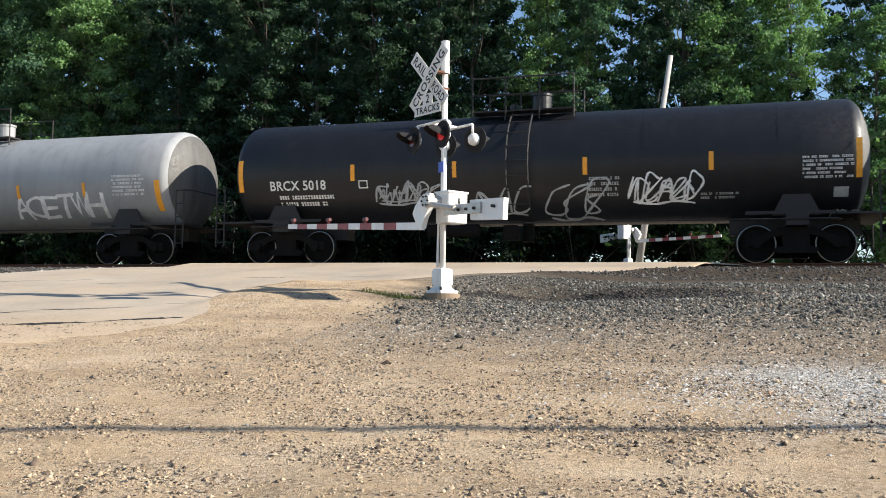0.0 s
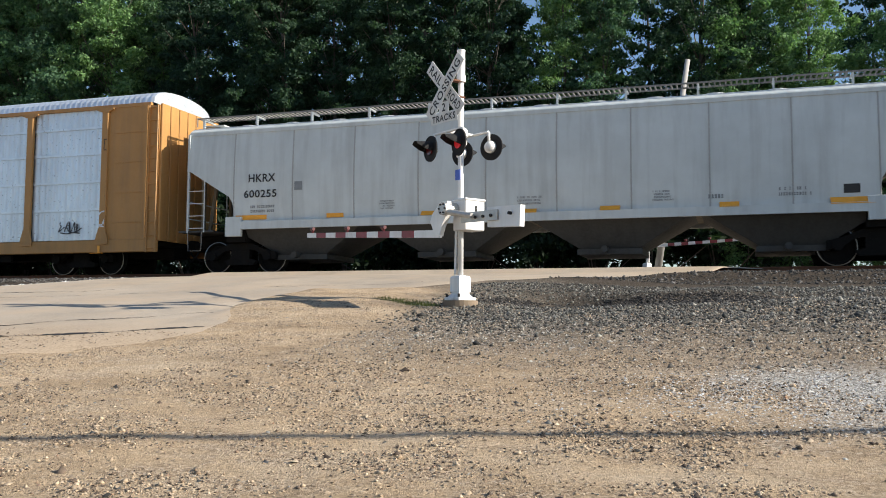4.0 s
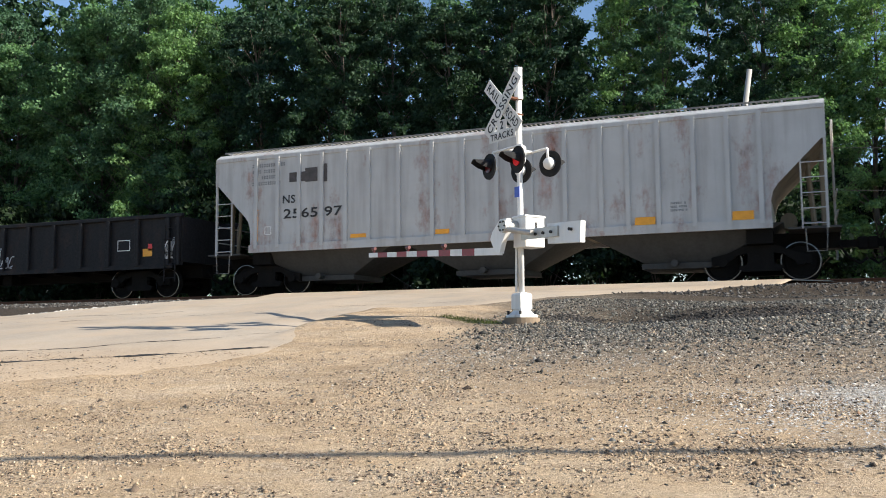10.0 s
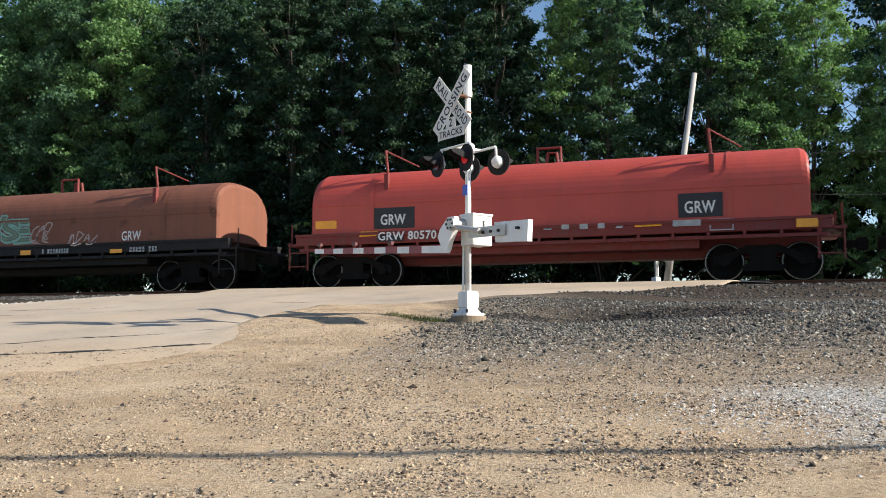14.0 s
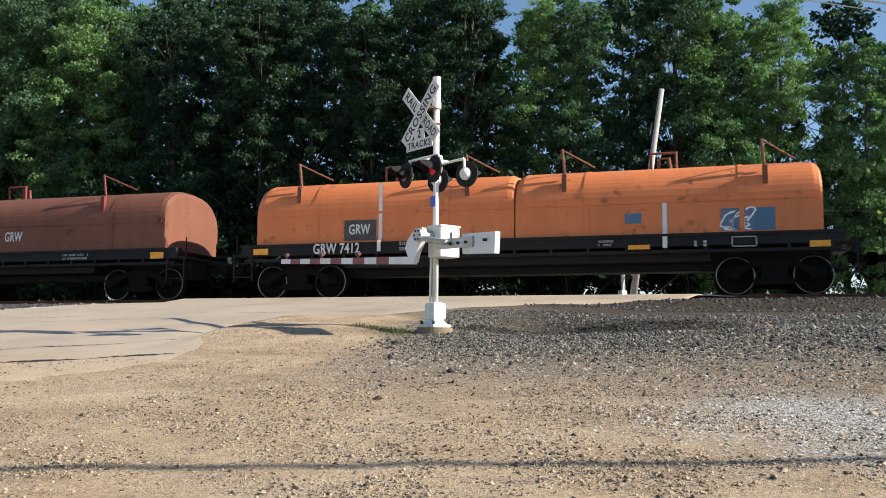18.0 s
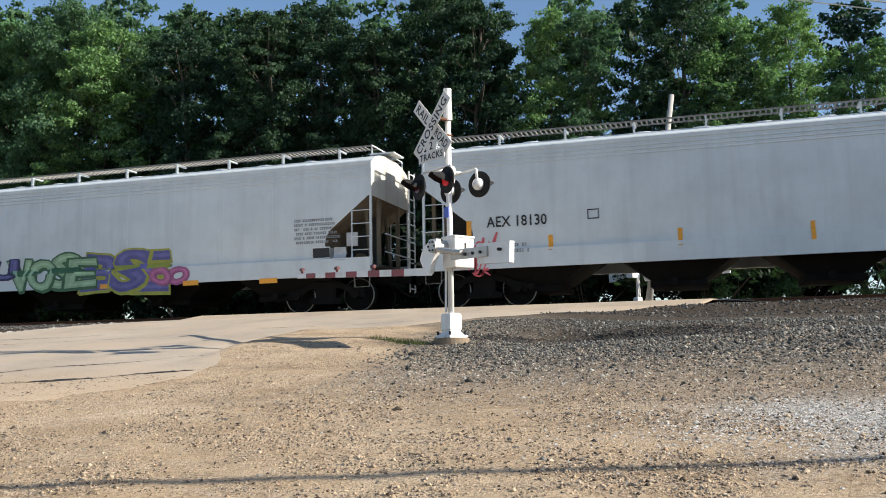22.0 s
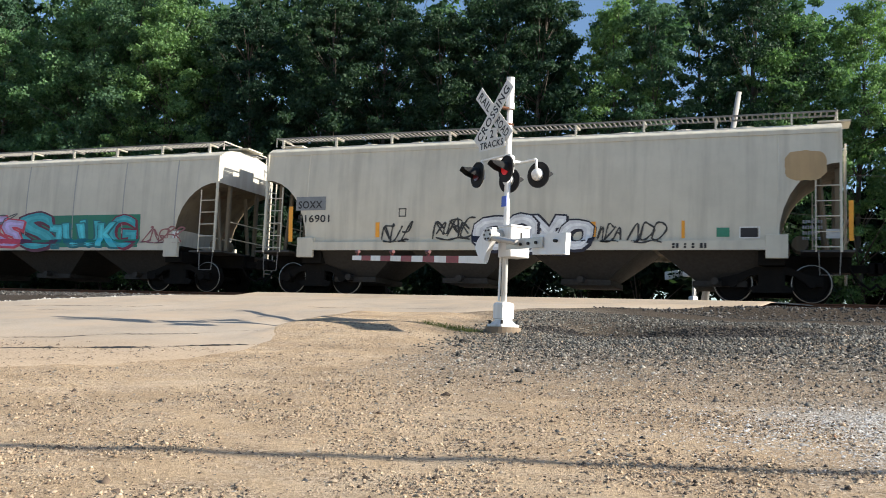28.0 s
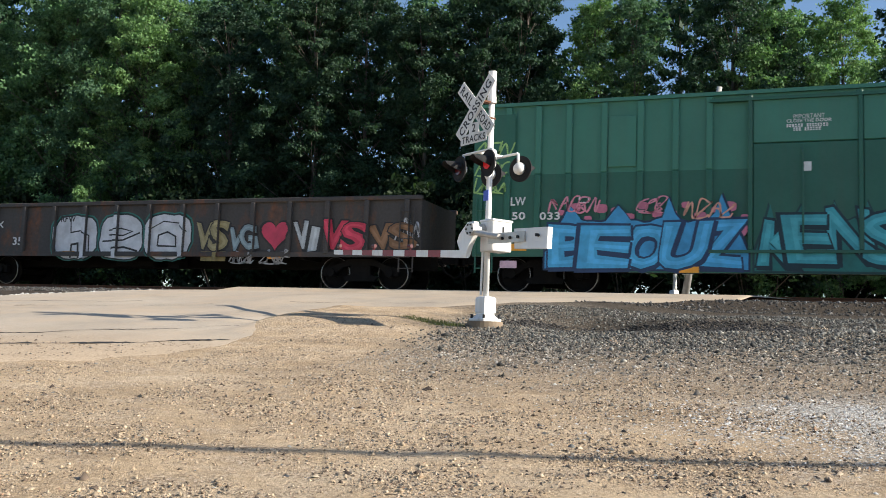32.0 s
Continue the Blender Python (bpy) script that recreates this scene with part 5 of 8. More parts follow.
        loft(bm, [[(x - a, -w + 0.12, low + 0.02), (x + a, -w + 0.12, low + 0.02), (x + a, w - 0.12, low + 0.02), (x - a, w - 0.12, low + 0.02)],
                  [(x - b, -0.85, 0.50), (x + b, -0.85, 0.50), (x + b, 0.85, 0.50), (x - b, 0.85, 0.50)]])
        box(bm, x - b - 0.08, x + b + 0.08, -0.95, 0.95, 0.36, 0.50)
        tube(bm, (x - 0.1, -1.2, 0.48), (x - 0.1, 1.2, 0.48), 0.09, 10)
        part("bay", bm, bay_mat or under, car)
    if pipes:
        bm = bmesh.new()
        tube(bm, (-half + 2.6, -1.38, low - 0.20), (half - 4.2, -1.38, low - 0.20), 0.035, 8)
        tube(bm, (-half + 3.2, -1.25, low - 0.62), (half - 3.6, -1.25, low - 0.62), 0.06, 10)
        part("discharge_pipe", bm, WALKWAY, car)
    tc = half - 1.55
    for s in (-1, 1):
        bogie(car, s * tc)
        coupler(car, s * (half + 0.2), s)
        bm = bmesh.new()
        a, b = sorted((s * (half + 0.25), s * (half - cut_len - 0.3)))
        box(bm, a, b, -0.3, 0.3, 0.78, 1.18)
        box(bm, s * tc - 0.3, s * tc + 0.3, -1.35, 1.35, 0.86, 1.2)
        part("centre_sill", bm, under, car)
        bm = bmesh.new()
        a, b = sorted((s * (half + 0.25), s * (half - 0.9)))
        box(bm, a, b, -1.5, 1.5, 1.15, 1.20)
        part("end_platform", bm, BAY_GREY, car)
        bm = bmesh.new()
        for y in (-w + 0.04, w - 0.04):
            box(bm, *sorted((s * (half - 0.005), s * (half - 0.065))), y - 0.03, y + 0.03, 1.15, eave)
            ladder(bm, *sorted((s * (half - 0.58), s * (half - 0.04))), y - 0.02, 1.15, cut_top - 0.22, 0.014, 0.36)
        end_ladder(bm, s * (half + 0.2), w - 0.55, w - 0.1, 0.6, eave + 0.2)
        for z in (1.6, 2.1):
            tube(bm, (s * (half + 0.2), -w + 0.5, z), (s * (half + 0.2), w - 0.1, z), 0.02, 6)
        part("end_ladder", bm, end_mat, car)
        bm = bmesh.new()
        pipe(bm, [(s * (half - 0.05), -w + 0.02, 1.16), (s * (half - 0.08), -w + 0.02, 0.62), (s * (half - 0.50), -w + 0.02, 0.62), (s * (half - 0.52), -w + 0.02, 1.16)], 0.013)
        part("stirrup", bm, WALKWAY, car)
        bm = bmesh.new()
        for y in (-0.75, 0.75):
            tube(bm, (s * (half - 0.3), y, 1.2), (s * (half - cut_len * 0.35), y, cut_top - 0.15), 0.06, 6)
            box(bm, *sorted((s * (half - 0.14), s * (half - 0.04))), y - 0.05, y + 0.05, 1.2, cut_top + 0.1)
        tube(bm, (s * (half - 0.9), -0.2, 1.5), (s * (half - 0.9), 0.55, 1.5), 0.2, 12)
        part("slope_brace", bm, SLOPE, car)
        if shear:
            bm = bmesh.new()
            plate(bm, [(s * (half - cut_len - 0.1), 1.2), (s * (half - 0.35), 1.2), (s * (half - 0.35), cut_top - 0.35), (s * (half - cut_len * 0.55), low + (cut_top - low) * 0.75), (s * (half - cut_len - 0.1), low + 0.2)], -0.04, 0.04)
            part("shear_plate", bm, BAY_GREY, car)
    for y in (-0.98, 0.98):
        bm = bmesh.new()
        for e in (-0.25, 0.22):
            box(bm, -half + 0.1, half - 0.1, y + e, y + e + 0.03, top + board, top + board + 0.04)
        count = int((length - 0.3) / 0.13)
        for k in range(count):
            x = -half + 0.14 + k * 0.13
            box(bm, x, x + 0.035, y - 0.22, y + 0.22, top + board + 0.008, top + board + 0.032)
        part("running_board", bm, WALKWAY, car)
        bm = bmesh.new()
        box(bm, 0.0, 0.045, y - 0.25, y - 0.16, top - 0.26, top + board)
        box(bm, 0.0, 0.045, y - 0.16, y + 0.24, top + board - 0.05, top + board)
        first = part("board_bracket", bm, body, car)
        first.location.x = -half + 0.3
        for k in range(1, int((length - 0.5) / 1.75) + 1):
            hang("board_bracket", first.data, car, "", pose(-half + 0.3 + 1.75 * k, 0, 0))
    if roof_rail:
        for s in (-1, 1):
            bm = bmesh.new()
            pipe(bm, [(s * (half - 0.1), -1.2, top - 0.1), (s * (half - 0.1), -1.2, top + 0.16), (s * (half - 0.1), 1.2, top + 0.16), (s * (half - 0.1), 1.2, top - 0.1)], 0.02)
            box(bm, *sorted((s * (half + 0.25), s * (half - 0.5))), -0.4, 0.4, top + 0.08, top + 0.12)
            part("roof_step", bm, end_mat, car)
    bm = bmesh.new()
    tube(bm, (0, 0, top - 0.02), (0, 0, top + 0.09), 0.3, 14)
    first = part("roof_hatch", bm, body, car)
    first.location.x = -half + 1.2
    x = -half + 2.7
    while x < half - 1.0:
        hang("roof_hatch", first.data, car, "", pose(x, 0, 0))
        x += 1.5
    return car, lambda z: side(z) if z > low + 0.12 else -w - 0.052


def gondola_car(label, length, body, height=2.45, posts=()):
    car = thing("gondola_car", pose(0, 0, 0), label, "gondola car", "train")
    half, w = length / 2, 1.42
    for s in (-1, 1):
        bm = bmesh.new()
        box(bm, -half, half, *sorted((s * (w - 0.03), s * w)), 0.95, height)
        part("side_wall", bm, body, car)
        bm = bmesh.new()
        box(bm, *sorted((s * (half - 0.05), s * half)), -w + 0.04, w - 0.04, 1.05, height + (0.12 if s < 0 else 0))
        part("end_wall", bm, body, car)
    bm = bmesh.new()
    box(bm, -half + 0.06, half - 0.06, -w + 0.05, w - 0.05, 1.08, 1.16)
    part("floor", bm, body, car)
    for s in (-1, 1):
        bm = bmesh.new()
        box(bm, -half - 0.02, half + 0.02, *sorted((s * (w - 0.06), s * (w + 0.10))), height - 0.02, height + 0.10, 0, 0.015)
        part("top_chord", bm, body, car)
        bm = bmesh.new()
        box(bm, -half + 0.3, half - 0.3, *sorted((s * (w - 0.03), s * (w + 0.09))), 0.86, 1.00)
        part("side_sill", bm, body, car)
    shape = bmesh.new()
    box(shape, -0.07, 0.07, -0.12, 0.0, 0.95, height - 0.02, 0, 0.015)
    first = part("side_post", shape, body, car)
    first.location = (posts[0], -w, 0)
    for k, x in enumerate(posts):
        if k:
            hang("side_post", first.data, car, "", pose(x, -w, 0))
        hang("side_post", first.data, car, "", pose(x, w, 0, 0, 0, 180))
    PROUD[car.name] = [(x, 0.066, -w - 0.12) for x in posts]
    for s in (-1, 1):
        bogie(car, s * (half - 1.9))
        coupler(car, s * (half + 0.15), s)
        bm = bmesh.new()
        for x in (0.15, 0.55):
            box(bm, *sorted((s * (half - x), s * (half - x - 0.03))), -w - 0.14, -w - 0.11, 0.45, 2.2)
        for z in (0.55, 0.95, 1.35, 1.75, 2.1):
            tube(bm, (s * (half - 0.15), -w - 0.15, z), (s * (half - 0.58), -w - 0.15, z), 0.014, 6)
        part("ladder", bm, body, car)
    bm = bmesh.new()
    box(bm, -half + 0.1, half - 0.1, -0.3, 0.3, 0.62, 1.05)
    part("centre_sill", bm, SHADED_GRIME, car)
    for x in np.linspace(-half + 3.6, half - 3.6, 7):
        part("cross_bearer", made(box, x - 0.07, x + 0.07, -1.35, 1.35, 0.80, 1.06), SHADED_GRIME, car)
    part("air_tank", made(tube, (-1.6, -0.7, 0.75), (-0.2, -0.7, 0.75), 0.2, 12), SHADED_GRIME, car)
    part("brake_valve", made(box, 0.4, 0.8, -0.95, -0.55, 0.55, 0.95), SHADED_GRIME, car)
    return car, flat_side(w)


def coil_car(label, length, hood, frame_mat, hoods=1, bracket=None):
    """A coil car: trough underframe with rounded lift-off hoods."""
    car = thing("coil_car", pose(0, 0, 0), label, "coil car", "train")
    half, w = length / 2, 1.45
    each = (length - 0.9) / hoods
    for k in range(hoods):
        a, b = -half + 0.45 + k * each + 0.02, -half + 0.45 + (k + 1) * each - 0.02
        prof = [(-w, 1.46), (-w, 2.25)] + [(-w * math.cos(t) ** 0.75 if t < math.pi / 2 else w * abs(math.cos(t)) ** 0.75, 2.25 + 1.02 * math.sin(t) ** 0.8) for t in np.linspace(0.10, math.pi - 0.10, 25)] + [(w, 2.25), (w, 1.46)]
        rings = []
        for x, shrink in ((a, 0.90), (a + 0.05, 0.965), (a + 0.18, 1.0), (b - 0.18, 1.0), (b - 0.05, 0.965), (b, 0.90)):
            rings.append([(x, y * (0.97 + 0.03 * shrink), 1.46 + (z - 1.46) * shrink) for y, z in prof])
        h = part("hood", made(loft, rings), hood, car, "", False)
        bm = bmesh.new()
        for x in (a + 1.8, b - 1.8):
            ring = [(y * 1.012, 1.46 + (z - 1.46) * 1.008) for y, z in prof]
            loft(bm, [[(x + d, y, z) for y, z in ring] for d in (-0.06, 0.06)], False, False)
        box(bm, a + 0.1, b - 0.1, -w - 0.02, -w + 0.01, 2.22, 2.28)
        part("hood_band", bm, hood, h)
        for x in (a + each * 0.17, b - each * 0.17):
            bm = bmesh.new()
            tube(bm, (x, -1.25, 3.0), (x - 0.06, -1.3, 3.72), 0.034, 6)
            tube(bm, (x - 0.06, -1.3, 3.70), (x + 0.7, -0.7, 3.32), 0.02, 6)
            box(bm, x - 0.06, x + 0.06, -1.42, -1.30, 2.6, 3.05)
            part("lifting_bracket", bm, bracket or hood, h)
        c = (a + b) / 2
        bm = bmesh.new()
        pipe(bm, [(c - 0.32, -0.15, 3.2), (c - 0.32, -0.15, 3.72), (c + 0.32, -0.15, 3.72), (c + 0.32, -0.15, 3.2)], 0.042, 8)
        part("lifting_bracket", bm, bracket or hood, h)
        bm = bmesh.new()
        pipe(bm, [(c - 0.18, 0.25, 3.2), (c - 0.12, 0.25, 3.66), (c + 0.12, 0.25, 3.66), (c + 0.18, 0.25, 3.2)], 0.045, 8)
        part("lifting_bracket", bm, bracket or hood, h)
    bm = bmesh.new()
    for s in (-1, 1):
        box(bm, -half, half, *sorted((s * (w - 0.12), s * (w + 0.06))), 1.14, 1.40, 0, 0.02)
        box(bm, -half, half, *sorted((s * (w - 0.2), s * (w + 0.10))), 1.38, 1.45)
        box(bm, -half + 0.1, half - 0.1, *sorted((s * (w - 0.15), s * (w + 0.02))), 0.98, 1.06)
        for x in np.linspace(-half + 0.3, half - 0.3, 17):
            box(bm, x - 0.035, x + 0.035, *sorted((s * w, s * (w + 0.05))), 1.0, 1.40)
    box(bm, -half + 0.2, half - 0.2, -0.35, 0.35, 0.62, 1.15)
    box(bm, -half + 3.0, half - 3.0, -1.2, 1.2, 0.80, 1.1)
    part("underframe", bm, frame_mat, car)
    for s in (-1, 1):
        bogie(car, s * (half - 1.55))
        coupler(car, s * (half + 0.2), s)
        bm = bmesh.new()
        a, b = sorted((s * (half - 0.42), s * (half + 0.28)))
        box(bm, a, b, -w, w, 1.14, 1.20)
        ladder(bm, a + 0.08, b - 0.06, -w - 0.03, 0.45, 1.24)
        for y in (-w + 0.1, 0.3):
            tube(bm, (s * (half + 0.2), y, 1.2), (s * (half + 0.2), y, 1.75), 0.022, 6)
        part("end_platform", bm, frame_mat, car)
    return car, lambda z: -w if z > 1.46 else -w - 0.102


def box_car(label, length, body, lower, roof_mat, height=4.85):
    car = thing("box_car", pose(0, 0, 0), label, "box car", "train")
    half, w = length / 2, 1.46
    bm = bmesh.new()
    box(bm, -half, half, -w, w, 1.05, 3.02)
    part("lower_wall", bm, lower, car)
    bm = bmesh.new()
    box(bm, -half, half, -w, w, 3.02, height)
    part("upper_wall", bm, body, car)
    bm = bmesh.new()
    loft(bm, [[(x, -w - 0.09, height - 0.02), (x, -w - 0.09, height + 0.07), (x, 0, height + 0.2), (x, w + 0.09, height + 0.07), (x, w + 0.09, height - 0.02)] for x in (-half - 0.03, half + 0.03)])
    part("roof", bm, roof_mat, car)
    low_post, high_post = bmesh.new(), bmesh.new()
    box(low_post, -0.08, 0.08, -0.085, 0.0, 1.05, 3.02, 0, 0.02)
    box(high_post, -0.08, 0.08, -0.085, 0.0, 3.02, height - 0.04, 0, 0.02)
    posts = [-8.1, -7.35, -6.55, -5.75, -4.85, -3.95, -3.1, -2.3, 2.6, 3.5, 4.4, 5.3, 6.2, 7.1, 8.1]
    first, second = part("side_post", low_post, lower, car), part("upper_post", high_post, body, car)
    first.location = second.location = (posts[0], -w, 0)
    for k, x in enumerate(posts):
        if k:
            hang("side_post", first.data, car, "", pose(x, -w, 0))
            hang("upper_post", second.data, car, "", pose(x, -w, 0))
        hang("side_post", first.data, car, "", pose(x, w, 0, 0, 0, 180))
    for a, z0, z1, m in ((-1.3, 1.12, 3.6, lower), (-1.3, 3.62, height - 0.14, body), (1.1, 1.12, 3.6, lower), (1.1, 3.62, height - 0.14, body)):
        bm = bmesh.new()
        box(bm, a, a + 2.3, -w - 0.082, -w - 0.03, z0, z1, 0, 0.015)
        part("sliding_door", bm, m, car)
    for a in (-1.36, 1.04, 3.42):
        bm = bmesh.new()
        box(bm, a - 0.05, a + 0.05, -w - 0.14, -w - 0.02, 1.05, height - 0.06, 0, 0.015)
        part("door_post", bm, lower, car)
    for a in (-0.2, 2.2):
        bm = bmesh.new()
        tube(bm, (a, -w - 0.15, 1.2), (a, -w - 0.15, 3.5), 0.022, 8)
        part("lock_rod", bm, lower, car)
    for z in (0.98, height - 0.2):
        bm = bmesh.new()
        box(bm, -2.3, 3.6, -w - 0.15, -w - 0.02, z, z + 0.07)
        part("door_rail", bm, lower, car)
    bm = bmesh.new()
    box(bm, -4.75, -4.05, -w - 0.06, -w, 3.15, 4.45, 0, 0.01)
    part("small_hatch", bm, body, car)
    for s in (-1, 1):
        bogie(car, s * (half - 1.9))
        coupler(car, s * (half + 0.15), s)
        bm = bmesh.new()
        ladder(bm, *sorted((s * (half - 0.15), s * (half - 0.6))), -w - 0.11, 0.45, 2.4)
        part("ladder", bm, lower, car)
    bm = bmesh.new()
    box(bm, -half + 0.05, half - 0.05, -0.3, 0.3, 0.62, 1.05)
    part("centre_sill", bm, SHADED_GRIME, car)
    bm = bmesh.new()
    plate(bm, [(-half + 0.05, 1.10), (-half + 0.05, 0.88), (-4.9, 0.88), (-4.2, 0.50), (4.2, 0.50), (4.9, 0.88), (half - 0.05, 0.88), (half - 0.05, 1.10)], -w - 0.084, -w + 0.02)
    part("side_sill", bm, lower, car)
    bm = bmesh.new()
    tube(bm, (-1.6, -0.7, 0.75), (-0.2, -0.7, 0.75), 0.2, 12)
    part("air_tank", bm, SHADED_GRIME, car)
    return car, lambda z: -w - 0.088


def auto_rack(label, length, frame_mat, panel, roof_mat):
    car = thing("auto_rack_car", pose(0, 0, 0), label, "auto rack car", "train")
    half, w, eave = length / 2, 1.52, 4.98
    posts = [-11.56, -8.92, -6.96, -4.17, -1.32, 1.49, 4.33, 7.16, 9.0, 11.8]
    for p, q in zip(posts, posts[1:]):
        for s in (-1, 1):
            bm = bmesh.new()
            count = int((q - p - 0.2) / 0.055)
            loft(bm, [[(p + 0.10 + (q - p - 0.2) * i / count, s * (w - 0.05 + (0.022 if i % 4 in (1, 2) else 0.0)), z) for z in (1.02, eave)] for i in range(count + 1)], False, False)
            part("side_panel", bm, panel, car)
            for z in (1.9, 2.75, 3.6, 4.4):
                bm = bmesh.new()
                box(bm, p + 0.12, q - 0.12, *sorted((s * (w - 0.04), s * (w - 0.005))), z, z + 0.07)
                part("panel_rail", bm, panel, car)
    PROUD[car.name] = [(x, 0.105, -w - 0.112) for x in posts]
    shape = bmesh.new()
    box(shape, -0.11, 0.11, -0.10, 0.02, 0.85, eave, 0, 0.015)
    plate(shape, [(-0.11, 1.35), (-0.22, 1.0), (-0.22, 0.86), (0.22, 0.86), (0.22, 1.0), (0.11, 1.35)], -0.11, -0.06)
    plate(shape, [(-0.30, eave), (-0.30, eave - 0.05), (-0.11, eave - 0.12), (0.11, eave - 0.12), (0.30, eave - 0.05), (0.30, eave)], -0.11, -0.06)
    first = part("side_post", shape, frame_mat, car)
    first.location = (posts[0], -w, 0)
    for k, x in enumerate(posts):
        if k:
            hang("side_post", first.data, car, "", pose(x, -w, 0))
        hang("side_post", first.data, car, "", pose(x, w, 0, 0, 0, 180))
    for s in (-1, 1):
        bm = bmesh.new()
        box(bm, -half, half, *sorted((s * (w - 0.08), s * (w + 0.06))), 0.62, 1.0, 0, 0.02)
        part("side_sill", bm, frame_mat, car)
        bm = bmesh.new()
        box(bm, -half + 0.3, half - 0.3, *sorted((s * (w - 0.06), s * (w + 0.05))), eave, eave + 0.10)
        part("roof_edge", bm, frame_mat, car)
    for s in (-1, 1):
        for y in (-w, w):
            bm = bmesh.new()
            box(bm, *sorted((s * half, s * (half - 2.02))), y - 0.03, y + 0.03, 1.0, eave)
            part("end_panel", bm, frame_mat, car)
        for z in (1.5, 2.4, 3.3, 4.2):
            bm = bmesh.new()
            box(bm, *sorted((s * (half - 0.5), s * (half - 1.5))), -w - 0.055, -w - 0.02, z, z + 0.06)
            part("stiffener", bm, frame_mat, car)
        bm = bmesh.new()
        box(bm, *sorted((s * (half - 0.45), s * (half - 0.35))), -w - 0.12, -w - 0.02, 1.0, eave)
        part("corner_post", bm, frame_mat, car)
        for y in np.linspace(-w + 0.2, w - 0.2, 7):
            bm = bmesh.new()
            box(bm, *sorted((s * (half + 0.0), s * (half + 0.08))), y - 0.2, y + 0.2, 0.95, eave + 0.05, 0, 0.015)
            part("end_door", bm, frame_mat, car)
        bogie(car, s * (half - 3.0))
        coupler(car, s * (half + 0.25), s)
        bm = bmesh.new()
        ladder(bm, *sorted((s * (half - 0.02), s * (half - 0.32))), -w - 0.08, 0.6, eave)
        part("ladder", bm, frame_mat, car)
    bm = bmesh.new()
    rings = []
    n = int((length + 0.1) / 0.2)
    for i in range(n * 2 + 1):
        x = -half + 0.25 + (length - 0.5) * i / (n * 2)
        k = 1.0 if i % 2 else 0.985
        rings.append([(x, -w * math.cos(t) * k, eave + 0.10 + 0.52 * math.sin(t) ** 0.7 * k) for t in np.linspace(0.0, math.pi, 15)])
    loft(bm, rings)
    part("roof", bm, roof_mat, car)
    bm = bmesh.new()
    box(bm, -half + 0.2, half - 0.2, -0.35, 0.35, 0.5, 0.95)
    box(bm, -half + 0.1, half - 0.1, -w + 0.12, w - 0.12, 0.82, 0.98)
    box(bm, -half + 5.5, half - 5.5, -w + 0.2, -w + 0.3, 0.40, 0.66)
    part("underframe", bm, SHADED_GRIME, car)
    return car, lambda z: -w + 0.012


# ---- lettering and paint on the cars, by the rectangle that each one fills ----
TEAL = plain("teal_spray", (0.03, 0.22, 0.24), 0.6)
RUST_PATCH = paint("bare_rusty_patch", (0.42, 0.36, 0.33), 0.8, 0.0, 0.4, (0.15, 0.08, 0.05), rust=0.35)
BLACK_FADED = plain("faded_black_stencil", (0.07, 0.062, 0.062), 0.7, 0.0, 0.3)
PALE_BLUE = paint("pale_blue_overpaint", (0.36, 0.42, 0.50), 0.6, 0.0, 0.3)
NAVY = plain("navy_lettering", (0.03, 0.045, 0.13), 0.6)
PINK_MARK = plain("pink_placard", (0.62, 0.42, 0.50), 0.6, 0.0, 0.2)
GREEN_SIGN = plain("green_placard", (0.03, 0.22, 0.14), 0.5)
OCHRE = plain("dull_ochre_tape", (0.48, 0.27, 0.08), 0.6)
OCHRE_DULL = plain("dirty_ochre_paint", (0.24, 0.19, 0.08), 0.7, 0.0, 0.3)
PALE_GREY = plain("pale_grey_overpaint", (0.42, 0.43, 0.44), 0.6, 0.0, 0.2)
BLUE_PATCH = paint("blue_overpaint", (0.07, 0.16, 0.26), 0.6, 0.0, 0.4, (0.5, 0.2, 0.08))
GREEN_PATCH = paint("green_sprayed_ground", (0.02, 0.20, 0.13), 0.6, 0.0, 0.3)
TAN_PATCH = paint("tan_rust_bloom", (0.48, 0.33, 0.17), 0.7, 0.0, 0.4)
TANK_WASH = paint("washed_tank_patch", (0.040, 0.043, 0.048), 0.5, 0.0, 0.5, (0.012, 0.012, 0.013))
PINK_SPRAY = plain("pink_spray", (0.52, 0.16, 0.24), 0.6, 0.0, 0.25, 3.0)
WHITE_DARK = plain("black_stencil", (0.03, 0.03, 0.032), 0.6)


def write(c, x0, z0, x1, z1, text, material):
    v, f = letters(text, 1.0, 0.0 if "M" in text else 0.018, 1.06, 1.0)
    a, b = min(p[0] for p in v), max(p[0] for p in v)
    lo, hi = min(p[1] for p in v), max(p[1] for p in v)
    lay("lettering", [(x0 + (p - a) / (b - a) * (x1 - x0), z0 + (q - lo) / (hi - lo) * (z1 - z0)) for p, q in v], f, c[1], material, c[0], 0.014)


def patch(c, x0, z0, x1, z1, material):
    if material is TAN_PATCH:
        return blob(c, x0, z0, x1, z1, material, 0.006, 3, "rust_bloom")
    under = material in (DARK_GREEN, TANK_WASH, PALE_BLUE, PALE_GREY, GREEN_PATCH, RUST_PATCH)
    tape = material in (ORANGE_MARK, OCHRE)
    stripe(c[0], c[1], x0, z0, z1, x1 - x0, material, "reflector" if tape else "painted_panel", 0.005 if under else 0.008 if material is BLACK_MARK else 0.011)


def outline(c, x0, z0, x1, z1, material):
    frame_mark(c[0], c[1], x0, z0, x1 - x0, z1 - z0, material, 0.028)


